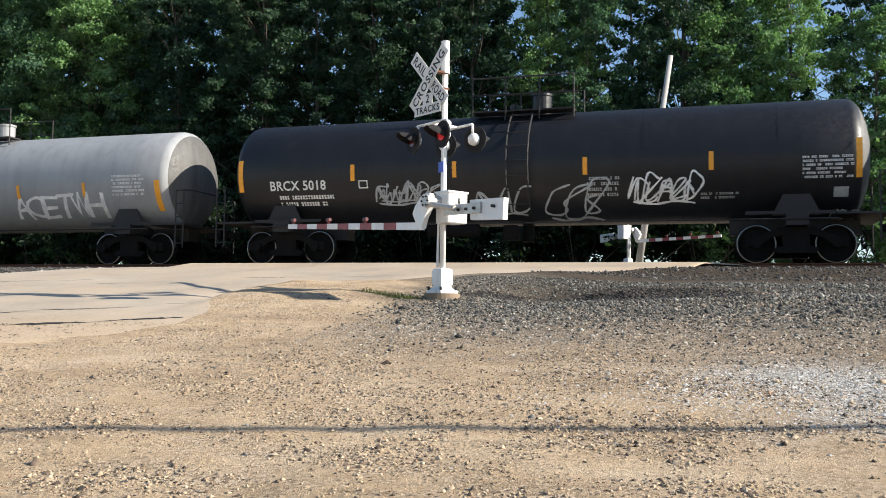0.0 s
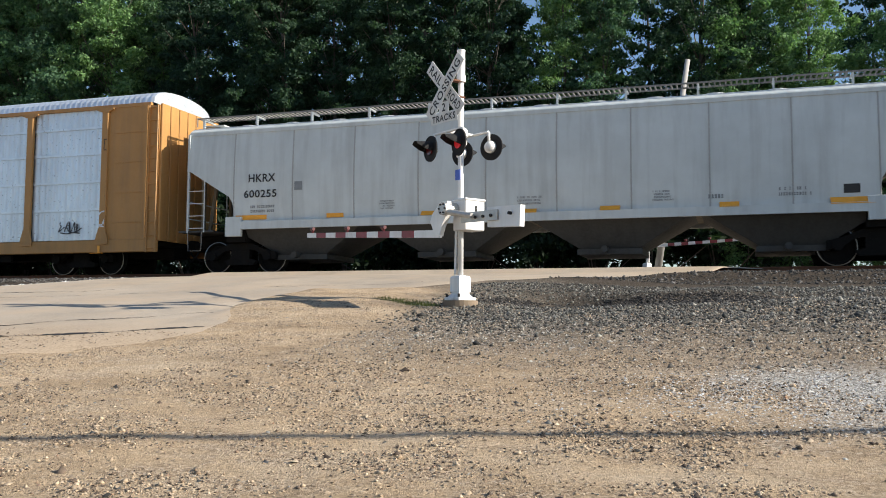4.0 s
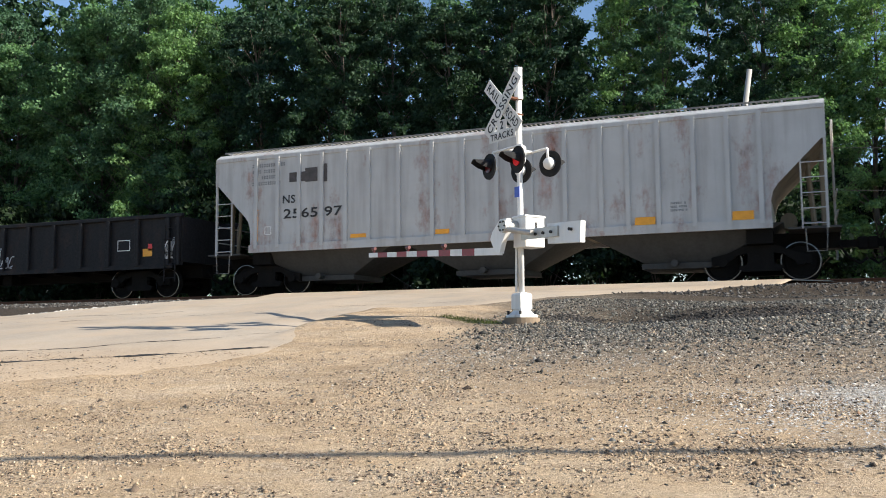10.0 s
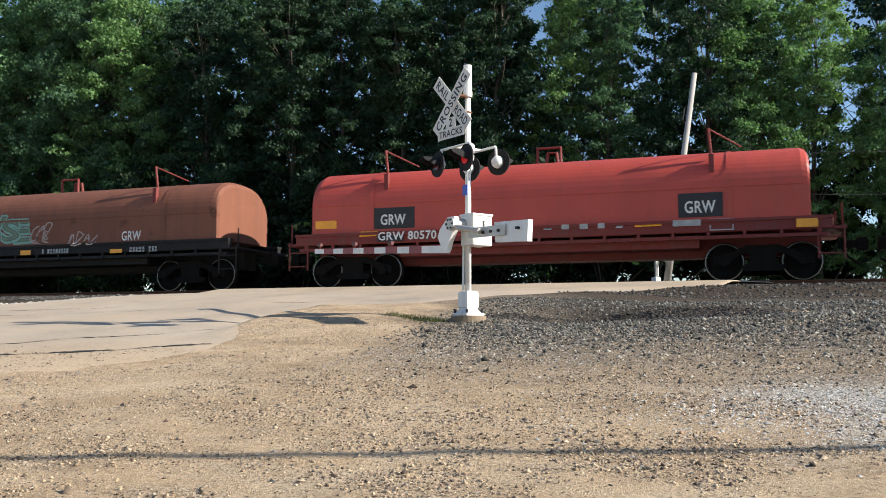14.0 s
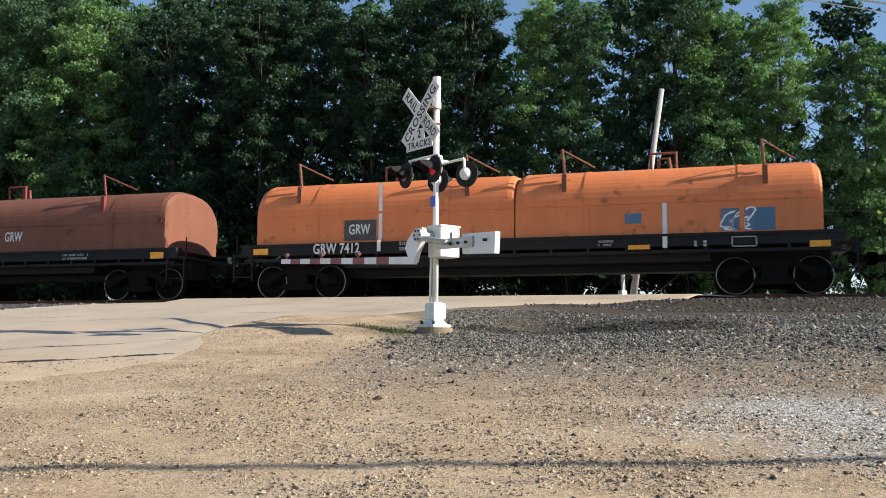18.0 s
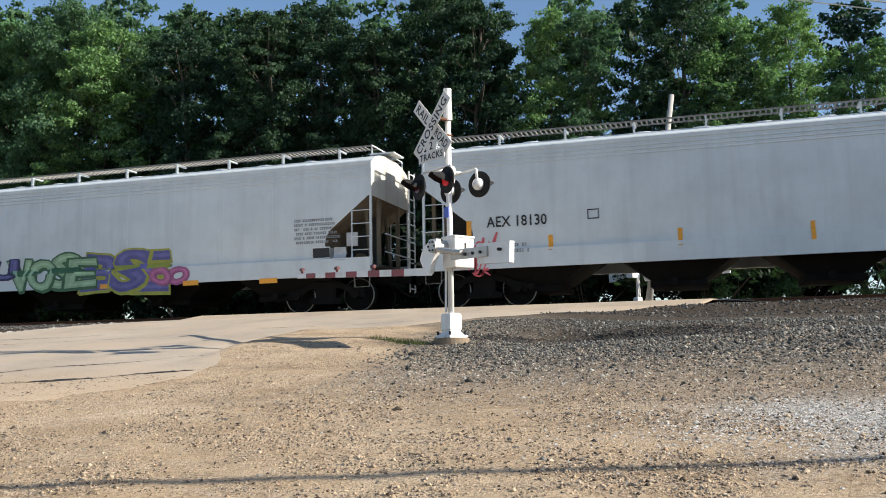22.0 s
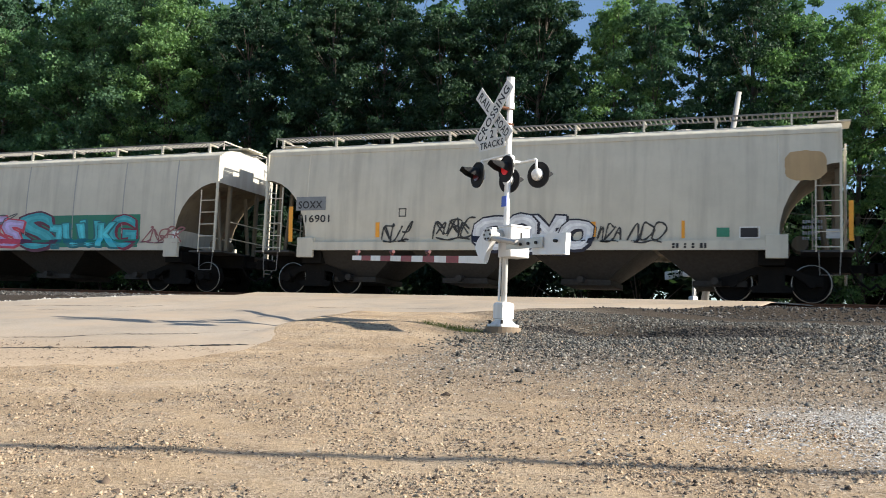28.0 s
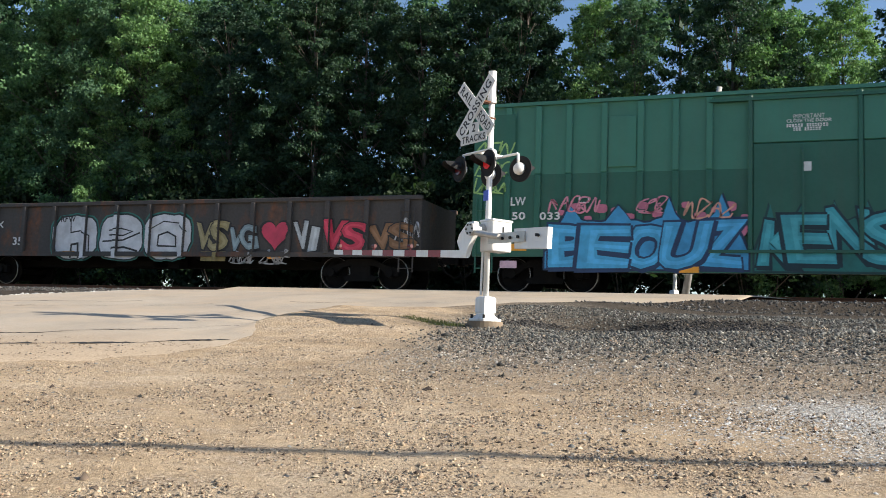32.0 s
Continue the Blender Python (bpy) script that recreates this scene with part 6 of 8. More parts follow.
def print_rows(c, x0, z0, x1, z1, rows, material):
    h = (z1 - z0) / (rows * 1.7 - 0.7)
    bars(c[0], c[1], x0, z1 - h, x1 - x0, rows, h, material, int(abs(x0) * 100), 0.2)


def tag(c, x0, z0, x1, z1, colour, seed):
    scrawl(c[0], c[1], x0, z0, x1 - x0, z1 - z0, colour, seed, min(0.045, 0.02 + 0.05 * (z1 - z0)))


def blob(c, x0, z0, x1, z1, material, off, seed=1, name="graffiti"):
    """A sprayed bubble: a rounded, uneven shape."""
    rng = random.Random(seed)
    cx, cz, rx, rz = (x0 + x1) / 2, (z0 + z1) / 2, (x1 - x0) / 2, (z1 - z0) / 2
    rim = []
    for k in range(28):
        t = k * math.tau / 28
        q = (abs(math.cos(t)) ** 3.2 + abs(math.sin(t)) ** 3.2) ** (-1 / 3.2) * rng.uniform(0.95, 1.03)
        rim.append((cx + rx * q * math.cos(t), cz + rz * q * math.sin(t)))
    v = [(cx, cz)] + rim
    lay(name, v, [(0, 1 + k, 1 + (k + 1) % 28) for k in range(28)], c[1], material, c[0], off, "", 0.15 if c[2] else 0.0)


def piece(c, x0, z0, x1, z1, text, fill, line, seed, fat):
    h, w = z1 - z0, x1 - x0
    if fill and fat >= 0.12:
        graffiti(c[0], c[1], text, x0, z0 + 0.06 * h, w, h * 0.84, fill, line, seed, min(0.32 * fat, 0.060), 0.040, 0.04, 0.15 if c[2] else 0.0)
        return
    graffiti(c[0], c[1], text, x0, z0 + 0.06 * h, w, h * 0.86, fill, line, seed, min(max(fat * 0.50, 0.006), 0.062), 0.045, 0.06, 0.15 if c[2] else 0.0)


def cloud(c, x0, z0, x1, z1, fill, line, seed, peaks=4, rim=0.05):
    """A sprayed ground with a spiky top edge, and its dark rim."""
    rng = random.Random(seed)
    n = peaks * 8
    top = []
    for k in range(n + 1):
        u = k / n
        spike = max(0.0, 1 - abs((u * peaks) % 1 - 0.5) * 4.2) ** 1.4
        top.append((x0 + (x1 - x0) * u, z0 + (z1 - z0) * (0.66 + 0.05 * rng.uniform(-1, 1) + 0.34 * spike * rng.uniform(0.75, 1.0)) * min(1.0, 0.35 + 9 * u * (1 - u))))
    for grow, colour, off in ((rim, line, 0.004), (0.0, fill, 0.0055)):
        v, f = [], []
        for k, (x, z) in enumerate(top):
            u = (k / n - 0.5) * 2
            v += [(x + u * grow, z0 - grow), (x + u * grow, z + grow)]
            if k:
                f.append((2 * k - 2, 2 * k, 2 * k + 1, 2 * k - 1))
        lay("graffiti", v, f, c[1], spray(colour), c[0], off, "", 0.15 if c[2] else 0.0)


def heart(c, x, z, r, fill, line):
    for grow, colour, off in ((1.16, line, 0.006), (1.0, fill, 0.008)):
        v = [(x, z)]
        for k in range(30):
            a = k * math.tau / 30
            v.append((x + grow * r * math.sin(a) ** 3, z + grow * r * (0.81 * math.cos(a) - 0.31 * math.cos(2 * a) - 0.12 * math.cos(3 * a) - 0.06 * math.cos(4 * a))))
        lay("graffiti", v, [(0, 1 + k, 1 + (k + 1) % 30) for k in range(30)], c[1], spray(colour), c[0], off)


def bubbles(c, cells, z0, z1, fill, line, seed):
    """Fat rounded letters side by side: a rim, the filling, and dark cuts within."""
    h = z1 - z0
    for k, (a, b) in enumerate(cells):
        blob(c, a - 0.09, z0 - 0.07, b + 0.09, z1 + 0.09, spray((0.02, 0.16, 0.13)), 0.0035, seed + k)
        blob(c, a - 0.05, z0 - 0.05, b + 0.05, z1 + 0.05, spray(line), 0.005, seed + k)
        blob(c, a, z0, b, z1, spray(fill), 0.0075 + 0.001 * (k % 2), seed + k)


def ribbon(c, points, width, material):
    """A bent painted band of even width."""
    v = []
    pts = [Vector(p) for p in points]
    for k, p in enumerate(pts):
        a = (p - pts[k - 1]).normalized() if k else (pts[1] - p).normalized()
        b = (pts[k + 1] - p).normalized() if k + 1 < len(pts) else a
        n = Vector((-(a + b).y, (a + b).x)).normalized()
        n *= width / 2 / max(0.5, n.dot(Vector((-a.y, a.x))))
        v += [tuple(p + n), tuple(p - n)]
    lay("painted_mark", v, [(2 * k, 2 * k + 1, 2 * k + 3, 2 * k + 2) for k in range(len(pts) - 1)], c[1], material, c[0], 0.011)


def diamond(c, x, z, r, material):
    lay("placard", [(x - r, z), (x, z - r), (x + r, z), (x, z + r)], [(0, 1, 2, 3)], c[1], material, c[0], 0.012)


# ---- the train ----
BLACK_TANK = paint("black_tank_paint", (0.0085, 0.0090, 0.0115), 0.46, 0.0, 0.25, (0.032, 0.033, 0.036), bump=0.03, gloss=0.4)
GREY_TANK = paint("grey_tank_paint", (0.30, 0.31, 0.32), 0.5, 0.0, 0.3)
OFF_WHITE = paint("off_white_paint", (0.55, 0.585, 0.585), 0.5, 0.0, 0.30)
WHITE_CAR = paint("white_car_paint", (0.63, 0.672, 0.685), 0.45, 0.0, 0.15)
CREAM = paint("cream_car_paint", (0.62, 0.58, 0.48), 0.55, 0.0, 0.30)
GREY_CAR = paint("grey_car_paint", (0.40, 0.42, 0.445), 0.55, 0.0, 0.35)
RACK_YELLOW = paint("mustard_rack_paint", (0.42, 0.215, 0.065), 0.55, 0.0, 0.3)
GALVANISED = paint("galvanised_panel", (0.66, 0.72, 0.79), 0.36, 0.5, 0.25)
RUST_HOPPER = paint("rust_eaten_cream", (0.47, 0.365, 0.25), 0.7, 0.0, 0.9, (0.030, 0.018, 0.015), rust=0.80, rust_colour=(0.085, 0.034, 0.020), zone=(("Z", 1.2, 3.7),))
BEIGE_HOPPER = paint("beige_grey_paint", (0.40, 0.375, 0.315), 0.6, 0.0, 0.35)
PINK_GREY = paint("faded_grey_paint", (0.46, 0.465, 0.465), 0.6, 0.0, 0.5, (0.17, 0.13, 0.12), rust=0.19, rust_colour=(0.25, 0.12, 0.09))
BLACK_GON = paint("black_gondola_paint", (0.012, 0.012, 0.014), 0.7, 0.0, 0.4, (0.032, 0.024, 0.021), rust=0.16, rust_colour=(0.045, 0.024, 0.018), gloss=0.3)
GREY_GON = paint("sooty_gondola_paint", (0.055, 0.050, 0.048), 0.75, 0.0, 0.4, rust=0.2)
BROWN_HOOD = paint("brown_hood_paint", (0.20, 0.078, 0.048), 0.65, 0.0, 0.5, (0.10, 0.045, 0.035), rust=0.10, rust_colour=(0.09, 0.035, 0.022), spot=1.6, gloss=0.3)
RED_HOOD = paint("red_hood_paint", (0.46, 0.065, 0.045), 0.5, 0.0, 0.3, (0.2, 0.05, 0.04))
ORANGE_HOOD = paint("orange_hood_paint", (0.70, 0.205, 0.065), 0.6, 0.0, 0.25, (0.30, 0.10, 0.05), rust=0.10, rust_colour=(0.06, 0.026, 0.016), spot=2.2)
RED_ORANGE_HOOD = paint("red_orange_hood_paint", (0.60, 0.13, 0.055), 0.6, 0.0, 0.25, (0.22, 0.06, 0.03), rust=0.12, rust_colour=(0.05, 0.02, 0.015), spot=1.6)
GREY_HOOD = paint("silver_hood_paint", (0.42, 0.46, 0.42), 0.5, 0.1, 0.3)
BLACK_FRAME = paint("black_frame_paint", (0.013, 0.013, 0.015), 0.7, 0.0, 0.4, (0.04, 0.032, 0.026), gloss=0.3)
RED_FRAME = paint("dark_red_frame_paint", (0.17, 0.025, 0.022), 0.7, 0.0, 0.4)
GREEN_BOX = paint("green_car_paint", (0.045, 0.19, 0.13), 0.5, 0.0, 0.2)
DARK_GREEN = paint("dark_green_car_paint", (0.018, 0.115, 0.075), 0.5, 0.0, 0.2)

STAINED = paint("rust_stained_white", (0.58, 0.61, 0.60), 0.55, 0.0, 0.30, rust=0.55, rust_colour=(0.20, 0.085, 0.045), zone=(("X", -4.5, -1.5), ("X", 4.2, 1.5), ("Z", 1.3, 2.9)))
PALE_RIB = paint("pale_rib_paint", (0.56, 0.57, 0.55), 0.55, 0.0, 0.25)
DUSTY_CAR = paint("dusty_grey_paint", (0.52, 0.515, 0.48), 0.6, 0.0, 0.4, (0.22, 0.16, 0.12))
SOOTY_CAR = paint("sooty_grey_paint", (0.47, 0.51, 0.545), 0.55, 0.0, 0.6, (0.10, 0.10, 0.105))
# bay paints darkened so that the shade below the cars sits in them
BAY_GREY = paint("shaded_dusty_bay_paint", (0.046, 0.045, 0.043), 0.75, 0.0, 0.6, (0.02, 0.018, 0.016))
BAY_TAN = paint("shaded_dusty_tan_bay_paint", (0.050, 0.044, 0.037), 0.75, 0.0, 0.5, (0.05, 0.04, 0.03))
BAY_BROWN = paint("shaded_brown_bay_paint", (0.024, 0.020, 0.017), 0.75, 0.0, 0.6, (0.012, 0.011, 0.010))
TRAIN = []


def couple(made_car, left, right):
    """Put a car into the train: its two ends, in metres along the train from the camera at the start."""
    car, surf = made_car
    TRAIN.append((car, (left + right) / 2))
    return car, surf, surf(1.5) != surf(3.0)



G1 = couple(tank_car("grey tank car with a white sprayed tag", 15.50, GREY_TANK), -30.40, -14.90)
patch(G1, 2.19, 1.97, 2.30, 2.37, ORANGE_MARK)
patch(G1, 4.57, 1.98, 4.67, 2.39, ORANGE_MARK)
patch(G1, 7.05, 1.54, 7.23, 2.40, ORANGE_MARK)
piece(G1, 2.00, 1.37, 5.20, 2.14, "ACETWH", None, (0.75,0.75,0.75), 3, 0.01)
print_rows(G1, 5.61, 1.99, 6.73, 2.58, 6, WHITE_MARK)

T1 = couple(tank_car("glossy black tank car with amber stripes and white graffiti", 16.81, BLACK_TANK), -13.28, 3.53)
write(T1, -7.00, 1.99, -5.33, 2.25, "BRCX 5018", WHITE_MARK)
print_rows(T1, -6.76, 1.59, -5.15, 1.86, 2, WHITE_MARK)
outline(T1, -4.37, 2.00, -4.11, 2.21, WHITE_MARK)
patch(T1, -7.97, 1.98, -7.83, 2.86, ORANGE_MARK)
patch(T1, -4.59, 2.20, -4.47, 2.64, ORANGE_MARK)
patch(T1, -1.73, 2.21, -1.62, 2.63, ORANGE_MARK)
patch(T1, 1.66, 2.18, 1.77, 2.62, ORANGE_MARK)
patch(T1, 4.68, 2.20, 4.79, 2.65, ORANGE_MARK)
patch(T1, 7.93, 1.94, 8.06, 2.85, ORANGE_MARK)
tag(T1, -3.89, 1.62, -2.11, 2.13, (0.34,0.36,0.38), 3)
tag(T1, -3.80, 1.68, -2.26, 2.01, (0.30,0.32,0.34), 13)
tag(T1, -1.11, 1.33, 0.32, 2.01, (0.34,0.36,0.38), 4)
tag(T1, 0.73, 1.21, 2.28, 1.96, (0.36,0.38,0.40), 5)
tag(T1, 2.83, 1.53, 4.56, 2.13, (0.78,0.78,0.78), 6)
tag(T1, 2.96, 1.55, 4.43, 2.04, (0.7,0.7,0.7), 26)
print_rows(T1, 6.78, 1.95, 7.89, 2.46, 6, WHITE_MARK)
print_rows(T1, 1.75, 1.66, 2.59, 2.12, 4, DIM_MARK)
print_rows(T1, 4.49, 1.55, 5.39, 1.69, 2, DIM_MARK)
tag(T1, 7.46, 1.12, 8.08, 1.30, (0.78,0.78,0.78), 7)
patch(T1, 7.47, 1.53, 7.79, 1.75, DIM_MARK)

T2 = couple(tank_car("black tank car with amber stripes and white lettering", 16.30, BLACK_TANK), 5.35, 21.65)
write(T2, -6.62, 1.96, -4.76, 2.22, "BRCX 5143", WHITE_MARK)
print_rows(T2, -6.57, 1.60, -4.93, 1.84, 2, WHITE_MARK)
patch(T2, -7.76, 1.96, -7.61, 2.87, ORANGE_MARK)
patch(T2, -4.36, 2.15, -4.26, 2.60, ORANGE_MARK)
patch(T2, -1.51, 2.18, -1.38, 2.61, ORANGE_MARK)
patch(T2, 1.86, 2.12, 1.97, 2.61, ORANGE_MARK)
patch(T2, 4.08, 2.13, 4.20, 2.58, ORANGE_MARK)
patch(T2, 6.29, 2.13, 6.39, 2.61, ORANGE_MARK)
print_rows(T2, 1.75, 1.66, 2.87, 1.84, 2, DIM_MARK)
print_rows(T2, 5.88, 1.73, 6.42, 1.90, 2, DIM_MARK)
outline(T2, -4.20, 1.98, -4.00, 2.18, WHITE_MARK)
patch(T2, 1.52, 0.90, 4.90, 2.48, TANK_WASH)

AR = couple(auto_rack("mustard auto rack car with galvanised panels and teal graffiti", 27.36, RACK_YELLOW, GALVANISED, GALVANISED), 22.75, 50.11)
ribbon(AR, [(-5.62, 3.62), (-6.36, 3.62), (-6.52, 3.50), (-6.52, 3.18), (-6.36, 3.06), (-5.62, 3.06), (-5.48, 3.16), (-5.48, 3.62), (-5.38, 3.62), (-5.06, 3.08), (-4.96, 3.08), (-4.96, 3.66)], 0.12, RED_LETTER)
print_rows(AR, -6.70, 2.79, -4.91, 2.95, 1, BLACK_MARK)
piece(AR, -11.63, 0.67, -6.80, 2.12, "SANCH", (0.46,0.50,0.54), (0.02,0.02,0.03), 11, 0.13)
piece(AR, -6.43, 0.94, -2.92, 2.25, "EATSI", (0.36,0.44,0.27), (0.13,0.015,0.03), 12, 0.13)
patch(AR, -3.58, 1.06, -3.03, 2.19, TEAL)
piece(AR, -1.15, 0.52, 3.89, 1.95, "KESO", (0.03,0.22,0.32), (0.01,0.02,0.03), 13, 0.14)
print_rows(AR, -6.62, 0.65, -4.69, 0.83, 1, BLACK_MARK)
patch(AR, -12.75, 1.52, -12.07, 1.99, WHITE_MARK)
tag(AR, -12.67, 1.61, -12.13, 1.92, (0.02,0.02,0.02), 8)
print_rows(AR, 4.63, 0.61, 5.51, 0.77, 1, RED_LETTER)
tag(AR, -3.96, 1.12, -1.91, 1.87, (0.35,0.05,0.12), 17)
tag(AR, 4.28, 1.16, 7.05, 1.65, (0.10,0.11,0.12), 18)
tag(AR, 10.19, 1.26, 11.03, 1.60, (0.03,0.03,0.04), 19)
outline(AR, 11.80, 3.69, 12.32, 4.04, BLACK_MARK)
patch(AR, 11.95, 2.98, 12.20, 3.09, WHITE_MARK)
print_rows(AR, 11.90, 2.12, 12.25, 2.79, 5, BLACK_MARK)
tag(AR, 11.68, 1.44, 12.45, 1.86, (0.75,0.75,0.75), 20)
patch(AR, 11.31, 0.60, 11.78, 0.82, ORANGE_MARK)

H1 = couple(hopper_car("off-white four bay covered hopper car with grimy bays toned dark for shade", 19.85, OFF_WHITE, cut_top=2.92, cut_len=1.55, drop=0.76, seam=SEAM, bay_mat=BAY_GREY), 51.09, 70.94)
write(H1, -7.89, 2.53, -7.04, 2.76, "HKRX", BLACK_MARK)
write(H1, -8.04, 2.09, -7.00, 2.31, "600255", BLACK_MARK)
print_rows(H1, -7.83, 1.67, -6.99, 1.87, 2, GREY_MARK)
patch(H1, -6.45, 2.26, -6.21, 2.50, GREY_MARK)
print_rows(H1, -3.90, 1.64, -3.44, 1.88, 4, GREY_MARK)
print_rows(H1, 3.30, 1.61, 3.79, 1.86, 4, GREY_MARK)
patch(H1, 7.60, 1.64, 7.95, 1.85, BLACK_MARK)
patch(H1, -8.31, 1.47, -7.32, 1.60, ORANGE_MARK)
patch(H1, -5.47, 1.46, -4.96, 1.58, ORANGE_MARK)
patch(H1, -2.70, 1.43, -2.23, 1.55, ORANGE_MARK)
patch(H1, 0.05, 1.41, 0.42, 1.52, ORANGE_MARK)
patch(H1, 2.02, 1.41, 2.52, 1.53, ORANGE_MARK)
patch(H1, 4.86, 1.40, 5.31, 1.53, ORANGE_MARK)
patch(H1, 7.31, 1.39, 8.26, 1.55, ORANGE_MARK)
print_rows(H1, -0.09, 1.63, 0.61, 1.84, 3, GREY_MARK)
print_rows(H1, 4.37, 1.62, 5.02, 1.72, 1, GREY_MARK)
print_rows(H1, 6.20, 1.63, 6.96, 1.83, 2, GREY_MARK)

T3 = couple(tank_car("black tank car with amber stripes and spaced lettering", 16.91, BLACK_TANK), 72.55, 89.46)
write(T3, -6.93, 1.88, -4.89, 2.19, "TCBX 196082", WHITE_MARK)
patch(T3, -7.88, 1.78, -7.76, 2.67, ORANGE_MARK)
patch(T3, -4.87, 2.11, -4.77, 2.57, ORANGE_MARK)
outline(T3, -4.71, 1.90, -4.44, 2.16, WHITE_MARK)
print_rows(T3, -6.93, 1.55, -5.50, 1.82, 2, DIM_MARK)
patch(T3, 3.64, 2.22, 3.76, 2.67, ORANGE_MARK)
patch(T3, 6.91, 1.93, 7.06, 2.83, ORANGE_MARK)
print_rows(T3, 5.36, 2.09, 6.37, 2.60, 5, WHITE_MARK)
patch(T3, 2.93, 1.73, 3.13, 1.96, ORANGE_MARK)
patch(T3, 6.31, 1.37, 6.54, 1.69, DIM_MARK)
print_rows(T3, 8.57, 2.73, 9.08, 2.90, 1, DIM_MARK)

H2 = couple(hopper_car("off-white covered hopper car streaked with brown rust", 19.96, STAINED, arch=True, cut_top=3.15, cut_len=1.5, seam=SEAM, bay_mat=BAY_GREY), 90.35, 110.31)
write(H2, -8.69, 2.35, -7.89, 2.59, "CEFX", BLACK_MARK)
write(H2, -8.67, 1.90, -7.43, 2.16, "380053", BLACK_MARK)
outline(H2, -6.86, 2.10, -6.61, 2.35, BLACK_MARK)
patch(H2, -8.23, 1.27, -7.24, 1.36, ORANGE_MARK)
patch(H2, -5.20, 1.25, -4.74, 1.37, ORANGE_MARK)
patch(H2, 3.74, 1.44, 4.20, 1.60, ORANGE_MARK)
patch(H2, 4.68, 1.19, 5.13, 1.29, ORANGE_MARK)
patch(H2, 7.21, 1.17, 8.17, 1.28, ORANGE_MARK)
tag(H2, -5.45, 1.45, -4.80, 1.81, (0.30,0.18,0.15), 3)
print_rows(H2, -1.59, 1.88, -0.21, 2.25, 2, BLACK_MARK)
print_rows(H2, -4.47, 1.45, -3.67, 1.49, 1, BLACK_MARK)
patch(H2, 6.80, 1.46, 7.20, 1.70, BLACK_MARK)
print_rows(H2, 7.25, 1.43, 7.87, 1.63, 3, BLACK_MARK)
outline(H2, 6.80, 1.43, 7.21, 1.72, WHITE_MARK)

H3 = couple(hopper_car("white four bay covered hopper car with thin orange strips", 20.01, OFF_WHITE, cut_top=2.92, cut_len=1.55, drop=0.76, seam=SEAM, bay_mat=BAY_GREY), 111.69, 131.70)
patch(H3, -7.37, 2.52, -6.47, 2.82, GREY_MARK)
write(H3, -7.31, 2.56, -6.51, 2.79, "MULX", WHITE_DARK)
write(H3, -7.34, 2.09, -6.65, 2.32, "1228", BLACK_MARK)
patch(H3, -5.92, 2.31, -5.62, 2.55, GREY_MARK)
print_rows(H3, -7.33, 1.69, -6.45, 1.93, 2, GREY_MARK)
patch(H3, -8.27, 1.55, -7.44, 1.63, ORANGE_MARK)
patch(H3, -5.38, 1.52, -4.92, 1.60, ORANGE_MARK)
patch(H3, -2.79, 1.51, -2.34, 1.59, ORANGE_MARK)
patch(H3, -0.11, 1.48, 0.37, 1.57, ORANGE_MARK)
patch(H3, 2.19, 1.48, 2.63, 1.56, ORANGE_MARK)
patch(H3, 7.18, 1.48, 8.09, 1.55, ORANGE_MARK)
print_rows(H3, -4.38, 1.69, -3.84, 1.96, 4, GREY_MARK)
print_rows(H3, 3.55, 1.66, 4.06, 1.95, 4, GREY_MARK)
print_rows(H3, 0.64, 1.67, 1.32, 1.90, 3, BLACK_MARK)
print_rows(H3, 6.50, 1.66, 7.06, 1.91, 2, GREY_MARK)
patch(H3, 7.53, 1.68, 7.88, 1.95, GREY_MARK)
tag(H3, 8.25, 2.64, 9.20, 3.08, (0.3,0.32,0.34), 9)

GN = couple(gondola_car("black ribbed gondola car with a bare rusty patch", 16.54, BLACK_GON, posts=[-8.15, -6.8, -5.67, -4.53, -3.46, -2.33, -1.21, -0.17, 0.95, 2.05, 3.16, 4.3, 5.43, 6.59, 7.77, 8.15]), 133.05, 149.59)
write(GN, -6.40, 1.62, -5.97, 1.89, "NW", WHITE_MARK)
write(GN, -5.44, 1.62, -4.74, 1.90, "189", WHITE_MARK)
write(GN, -4.36, 1.60, -3.60, 1.88, "789", WHITE_MARK)
print_rows(GN, -5.36, 1.24, -4.93, 1.41, 1, WHITE_MARK)
print_rows(GN, -4.25, 1.23, -3.66, 1.39, 1, WHITE_MARK)
print_rows(GN, -5.31, 0.94, -4.87, 1.09, 1, WHITE_MARK)
print_rows(GN, -4.14, 0.93, -3.65, 1.08, 1, WHITE_MARK)
patch(GN, -2.38, 0.79, -1.21, 2.22, RUST_PATCH)
tag(GN, -0.03, 1.24, 0.87, 1.73, (0.5,0.5,0.52), 3)
tag(GN, 0.74, 1.12, 1.38, 1.51, (0.42,0.42,0.44), 4)
outline(GN, 5.76, 1.46, 6.26, 1.81, WHITE_MARK)
patch(GN, 6.77, 1.26, 7.13, 1.50, ORANGE_MARK)
patch(GN, 6.97, 1.44, 7.13, 1.65, RED_LETTER)
tag(GN, 7.71, 1.22, 7.96, 1.71, (0.5,0.5,0.52), 5)
patch(GN, -7.77, 0.98, -7.26, 1.22, ORANGE_MARK)

